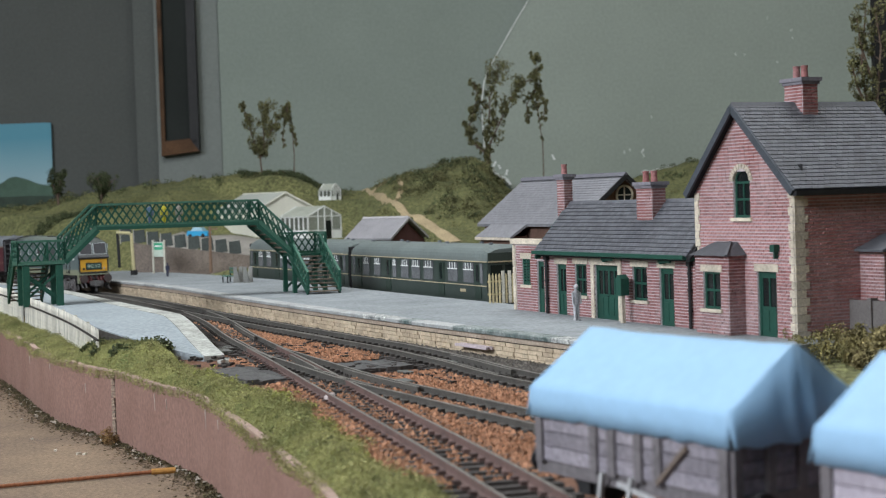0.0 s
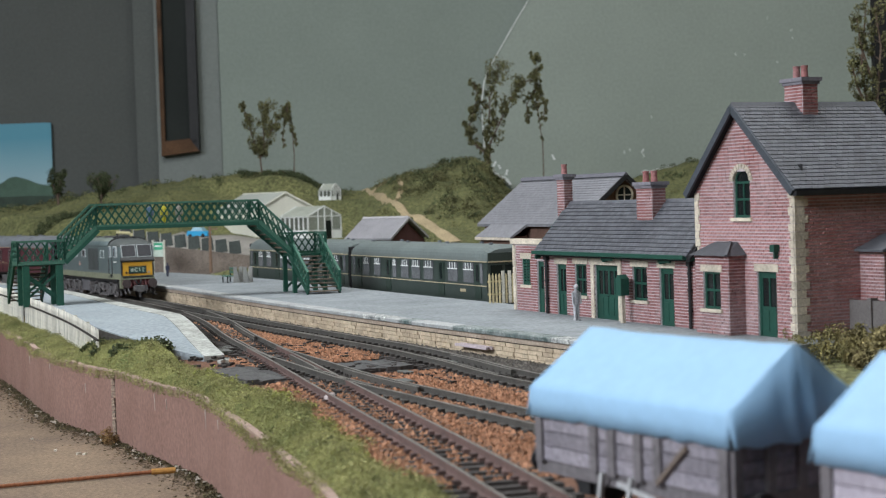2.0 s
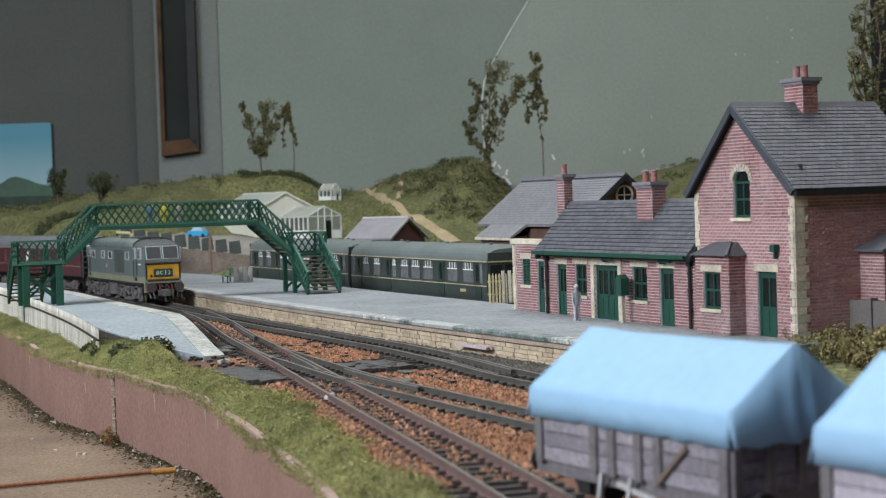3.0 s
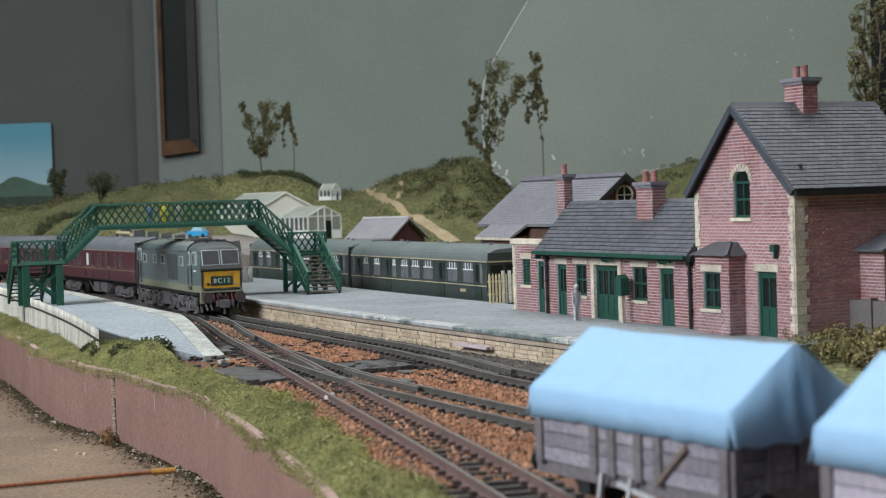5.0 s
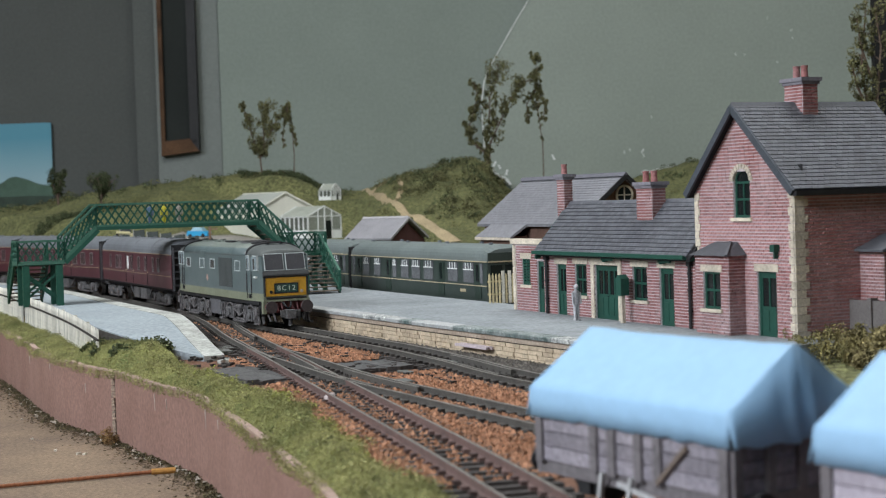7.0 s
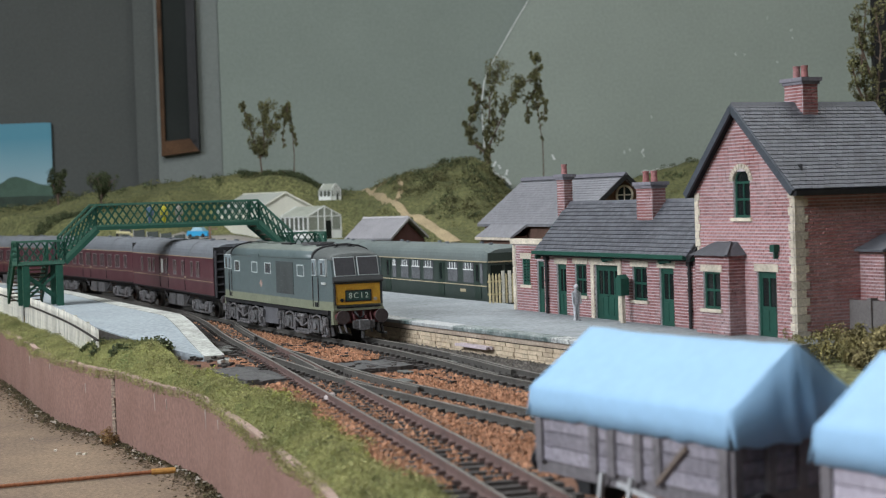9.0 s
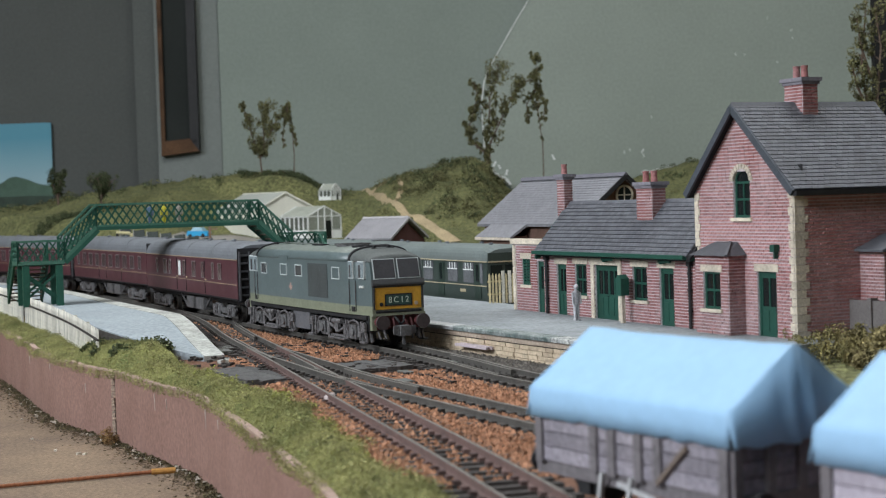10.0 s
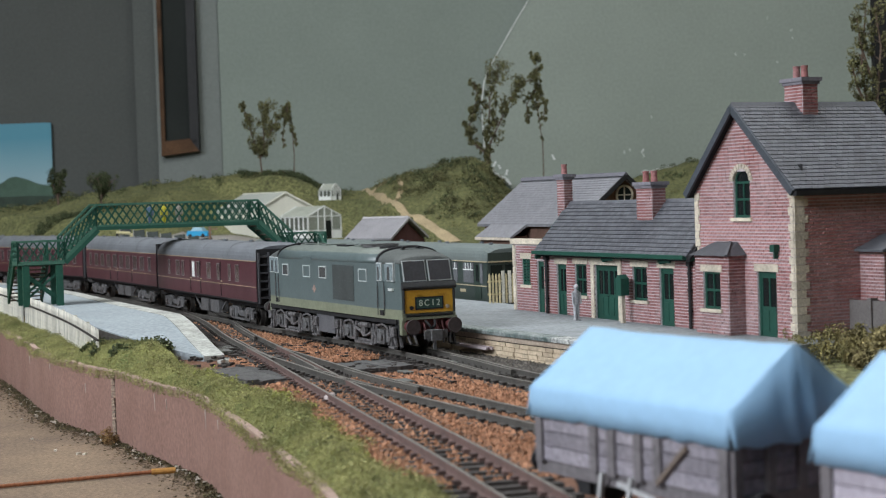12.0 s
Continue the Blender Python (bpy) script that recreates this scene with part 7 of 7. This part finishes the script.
def wall_fittings():
    # framed opening on the wall
    w = thing("wall_frame", 0, 0, 0, 0, "dark brown wooden frame with a grey pane on the wall", "window frame")
    warm = mat_once("frame_warm", (0.115, 0.058, 0.028), 0.7, var=0.5, scale=14, tint=(0.03, 0.018, 0.012), spec=0.2)
    part("stile", prism([(-476, 164.5), (-469, 190), (-469, 700), (-477, 700)], 2798, 2812, "y"), warm, w)
    # right stile is the frame's shadow side, the shade put into its black
    part("stile", prism([(-411, 171.5), (-426, 193), (-426, 700), (-411, 700)], 2794, 2812, "y"), mat_once("frame_shaded", (0.012, 0.012, 0.013), 0.6), w)
    part("bottom_rail", prism([(-476, 164.5), (-411, 171.5), (-426, 193), (-469, 190)], 2795, 2812, "y"), warm, w)
    part("latch", rod((-419, 2790, 190), (-419, 2797, 190), 2.5, n=12), BLACK, w)
    part("pane", box(-469, -426, 2806, 2809, 190, 700), mat_once("frame_pane", (0.026, 0.030, 0.028), 0.7, var=0.2, scale=6, spec=0.1), w)
    # landscape print
    q = thing("landscape_print", 0, 0, 0, 0, "printed landscape card with blue sky and green hills", "picture")
    m = bpy.data.materials.new("sky_print")
    m.use_nodes = True
    n, l = m.node_tree.nodes, m.node_tree.links
    tc, sep, ramp = n.new("ShaderNodeTexCoord"), n.new("ShaderNodeSeparateXYZ"), n.new("ShaderNodeValToRGB")
    l.new(tc.outputs["Generated"], sep.inputs[0]), l.new(sep.outputs["Z"], ramp.inputs["Fac"]), l.new(ramp.outputs["Color"], n["Principled BSDF"].inputs["Base Color"])
    ramp.color_ramp.elements[0].color, ramp.color_ramp.elements[0].position = (0.34, 0.48, 0.52, 1), 0.25
    ramp.color_ramp.elements[1].color, ramp.color_ramp.elements[1].position = (0.075, 0.27, 0.36, 1), 0.85
    n["Principled BSDF"].inputs["Roughness"].default_value = 0.6
    part("card", box(-1100, -676, 2850, 2853, 60, 231), m, q, "blue sky print")
    hill = [(-1100, 60)] + [(x, 122 + 17 * math.exp(-((x + 738) / 28) ** 2) + 3 * noise.noise(Vector((x * 0.05, 0, 0)))) for x in np.linspace(-1100, -676, 40)] + [(-676, 60)]
    part("hill_print", prism(hill, 2848.5, 2849.5, "y"), mat_once("hill_print", (0.06, 0.12, 0.08), 0.6, var=0.3, scale=30), q, "printed green hills")
    low = [(-1100, 60)] + [(x, 104 + 5 * noise.noise(Vector((x * 0.03, 4, 0)))) for x in np.linspace(-1100, -676, 40)] + [(-676, 60)]
    part("wood_print", prism(low, 2847, 2848, "y"), mat_once("wood_print", (0.025, 0.05, 0.03), 0.6, var=0.4, scale=40), q, "printed dark woods")


def trees():
    tree(-241, 2200, 112, [([(0, 0), (-1, 34), (-5, 40), (-13, 62), (-18, 80), (-21, 99)], [0, 6, 8, 6, 4]), ([(0, 28), (4, 47), (4, 74), (7, 86), (13, 97)], [6, 6, 6, 7]), ([(0, 31), (4, 38), (16, 62), (25, 78), (37, 83), (38, 97)], [4, 6, 6, 6, 4])], "sparse olive model tree with forked twig trunk", 1.5, trunk=1.3)
    tree(-198, 2205, 112, [([(0, 0), (0, 30), (1.5, 58), (0, 75), (-7, 79)], [0, 0, 3, 3]), ([(-7, 79), (-14, 60), (-10, 40)], [2.4, 2]), ([(-7, 79), (-5, 97)], [4]), ([(1, 62), (5, 52), (3, 42)], [2.4, 2])], "slender sparse model tree with drooping twigs", 0.9, trunk=0.8)
    tree(70, 2300, 112, [([(0, 0), (-4, 30), (-1, 66), (3, 104), (15, 131), (16, 150)], [3, 6, 9, 11, 14]), ([(0, 0), (2, 38), (16, 70), (31, 102), (46, 123), (69, 128), (72, 140), (66, 161)], [4, 8, 9, 9, 8, 5, 6]), ([(-3, 24), (-21, 41), (-28, 61), (-22, 79), (-16, 109), (-21, 127)], [4, 7, 6, 5, 6])], "tall sparse olive model tree on the hill", 1.9, trunk=1.4)
    # solid tree added where a blurred tree reflection shows on the sheet
    tree(145, 2310, 100, [([(0, 0), (0, 47), (-3, 96), (-5, 135)], [0, 2, 4]), ([(-5, 130), (-20, 105), (-16, 78)], [5, 4]), ([(-5, 130), (6, 105), (5, 80)], [4, 4]), ([(-4, 118), (-12, 100)], [5])], "slender drooping tree built in place of a reflection", 1.5, trunk=0.9)
    tree(-470, 2000, 84, [([(0, 0), (0, 12), (-5, 26), (-8, 38)], [0, 4, 5]), ([(0, 6), (1, 20), (2, 32)], [4, 6]), ([(0, 8), (5, 24), (9, 38)], [4, 5])], "small dark V-shaped model tree", 1.1, True)
    tree(-416, 2000, 84, [([(0, 0), (0, 10), (-8, 22), (-12, 28)], [0, 6, 6]), ([(0, 6), (0, 20), (-2, 30)], [5, 7]), ([(0, 8), (8, 20), (13, 26)], [5, 6]), ([(0, 10), (4, 24), (5, 32)], [6, 6])], "small round dark model tree", 1.1, True)
    tree(425, 1600, 120, [([(0, 0), (-6, 40), (-12, 70), (-8, 100), (-4, 135)], [7, 9, 8, 7]), ([(0, 0), (6, 50), (10, 90), (2, 130)], [7, 9, 8]), ([(-4, 30), (-18, 54), (-20, 70)], [6, 6]), ([(0, 60), (-10, 90), (-14, 120)], [6, 5])], "brown and olive model tree beside the board edge", 1.4)


def right_side():
    # rough ground, low wall and bushes beside the house
    bm = bmesh.new()
    xs, ys = np.linspace(140, 560, 40), np.linspace(560, 1500, 60)
    g = [[bm.verts.new((x, y, 1 + 4 * noise.noise(Vector((x * 0.03, y * 0.03, 2))) + (118 * min(1, max(0, (y - 900 - (x - 300) * 0.2) / 500)) if x > 250 else 0))) for x in xs] for y in ys]
    for a, b in zip(g, g[1:]):
        for i in range(len(xs) - 1):
            bm.faces.new((a[i], a[i + 1], b[i + 1], b[i]))
    tagged(part("bank", bm, HILL, smooth=True), "rough olive-green bank beside the house", "bank", kind="structure")
    wl = thing("low_wall", 176, 718, 4, -60, "weathered grey low wall beside the house", "wall")
    for k in range(3):
        part("panel", box(-2 + k * 17, 14.6 + k * 17, 0, 2, 0, 21), mat_once("wall_grey", (0.16, 0.145, 0.14), 0.8, var=0.3, scale=40), wl)
        part("post", box(14.6 + k * 17, 17 + k * 17, -1, 3, 0, 22), mat_once("wall_grey", (0.16, 0.145, 0.14), 0.8, var=0.3, scale=40), wl)
    for x, y, z, r in ((178, 672, 2, 8), (176, 650, 0, 8), (190, 655, 5, 9), (184, 622, -2, 7)):
        bush(x, y, z, r, "dry olive tuft beside the low wall", False, 800)
    bush(180, 690, 3, 11, "olive bush beside the house corner", False, 1500)
    bush(188, 664, 3, 12, "olive bush beside the low wall", False, 1500)
    bush(170, 668, -1, 7, "low olive bush at the house corner", False, 600)
    bush(190, 640, 0, 12, "olive bush beside the low wall", False, 700)
    rnd = random.Random(77)
    bm = bmesh.new()
    for _ in range(520):
        x, y = rnd.uniform(148, 250), rnd.uniform(600, 712)
        if y > 712 - (x - 150) * 0.1 or y < 690 - (x - 130) * 0.75:
            continue
        q = rnd.uniform(2.0, 5.0)
        clump(bm, (x, y, 1 + 9 * max(0.0, (y - 640) / 70) + rnd.uniform(-1, 3)), q, 55, rnd, 0.55, 1.2)
    tagged(part("dry_grass", bm, mat("dry_grass", (0.24, 0.20, 0.085), 0.95, var=0.6, scale=40, island=0.4, tint=(0.12, 0.12, 0.045))), "dry olive-brown grass tumbling down beside the house", "grass", kind="stuff")
    pb = thing("board_post", 438, 1640, -60, 0, "black upright board edge", "post")
    part("post", box(0, 60, 0, 12, 0, 420), mat_once("matt_black", (0.004, 0.004, 0.004), 0.9), pb)


def front_debris():
    lump = bmesh.new()
    bmesh.ops.create_icosphere(lump, subdivisions=2, radius=2.6)
    for v in lump.verts:
        v.co *= 1 + 0.35 * noise.noise(v.co * 0.6)
    pl = thing("plaster_lump", -46, 640, -2.6, 0, "small pale pinkish plaster lump beside the rail", "lump")
    part("lump", lump, mat_once("pale_plaster", (0.55, 0.48, 0.47), 0.9, var=0.3), pl)
    rnd = random.Random(40)
    bm = bmesh.new()
    for _ in range(5200):
        y = rnd.uniform(480, 1250)
        x = front_x(-y) - abs(rnd.gauss(0, 8)) - 0.5
        r = rnd.uniform(0.15, 0.6)
        box(-r, r, -r * rnd.uniform(0.5, 1), r * 0.8, -r * 0.3, r * rnd.uniform(0.3, 0.8), bm, turn=Matrix.Translation((x, y, -43)) @ Matrix.Rotation(rnd.uniform(0, 3), 4, "Z"))
    tagged(part("debris", bm, mat("debris_brown", (0.12, 0.08, 0.045), 0.95, var=0.5, scale=100, island=0.6, tint=(0.06, 0.05, 0.03))), "brown grit and crumbs along the fascia foot", "debris", kind="stuff")
    moss = thing("moss_clump", front_x(-822) - 3, 822, -43, 0, "dry yellow-brown moss clump at the board joint", "moss")
    bm = bmesh.new()
    for k in range(7):
        clump(bm, (rnd.uniform(-6, 3), rnd.uniform(-9, 9), rnd.uniform(0.5, 5)), rnd.uniform(2, 4), 130, rnd, 0.5, 0.8)
    part("foliage", bm, mat("dry_moss", (0.24, 0.145, 0.06), 0.95, var=0.5, scale=80, island=0.4), moss)
    bm, bw = bmesh.new(), bmesh.new()
    for _ in range(420):
        y = rnd.uniform(560, 1150)
        x = front_x(-y) - abs(rnd.gauss(0, 3.4)) - 0.6
        clump(bm, (x, y, -42.6), rnd.uniform(0.8, 2.4), 16, rnd, 0.55, 0.6)
    for _ in range(150):
        y = rnd.uniform(520, 1100)
        x = front_x(-y) - (abs(rnd.gauss(0, 3)) + 0.8 if rnd.random() < 0.75 else rnd.uniform(5, 120))
        q = rnd.uniform(0.35, 1.1)
        box(-q, q, -q * 0.7, q * 0.7, -0.3, q * 0.7, bw, turn=Matrix.Translation((x, y, -42.8)) @ Matrix.Rotation(rnd.uniform(0, 3), 4, "Z"))
    tagged(part("foot_moss", bm, mat("foot_moss", (0.115, 0.095, 0.05), 0.95, var=0.5, scale=60, island=0.5)), "dark dry moss along the fascia foot", "debris", kind="stuff")
    tagged(part("plaster_crumbs", bw, mat("plaster_crumb", (0.50, 0.45, 0.38), 0.9, var=0.3, island=0.35)), "pale plaster crumbs on the bare board", "debris", kind="stuff")
    t = thing("stick", -179, 699, -41.8, 0, "thin orange-brown stick lying on the board", "stick")
    part("shaft", rod((-14, -6, 0), (47, 20, 0), 0.85, n=8), mat_once("stick_brown", (0.26, 0.095, 0.04), 0.8, var=0.4, scale=60), t)
    part("tip", rod((47, 20, 0), (57, 23, 0), 1.4, n=8), mat_once("stick_yellow", (0.48, 0.24, 0.06), 0.8), t)
    for s, o, r in ((-156, -127, 8), (-146, -126, 9), (-138, -126, 7), (-124, -118, 9), (-114, -116, 12), (-104, -113, 12), (-97, -111, 8)):
        p = P(s, o, -6)
        bush(p.x, p.y, p.z, r, "small dark green bush on the verge", True, 700)


room()
ground()
platforms()
fascia()
verge()
track("main_track", MAIN, -1450, 400, "weathered steel main line track", 0, (-330, 200))
track("loop_track", TRACK_A, -400, 420, "weathered loop track with grimy sleepers", 0, (-330, 420))
track("siding_track", TRACK_N, -84, 545, "rusty brown siding track with grimy sleepers", 0, (-90, 420), True)
track("bay_track", BAY, -1200, -60, "weathered bay platform track", -7)
crossing()
pointwork()
backdrop_sheet()
wall_fittings()
station()
house()
footbridge()
wagon(22, 405, -59, "weathered open wagon under a pale blue sheet", WAGON)
wagon(22 + 99.5 * math.sin(radians(31)), 405 - 99.5 * math.cos(radians(31)), -59, "pale lilac-grey open wagon under a pale blue sheet", WAGON_PALE)
railcar(-339, True)
railcar(-610, False)
train()
goods_shed()
red_shed()
white_hall()
glasshouse(-172, 1901, -45, 49, 50, 60.5, 72, "white-framed conservatory beside the hall", 6)
glasshouse(-149, 2096, -40, 20, 18, 92, 100, "small white glasshouse on the hill", 3)
yard_fence()
platform_things()
figures()
side_fence()
right_side()
trees()
scrub()
front_debris()
ballast_chips()
motions()
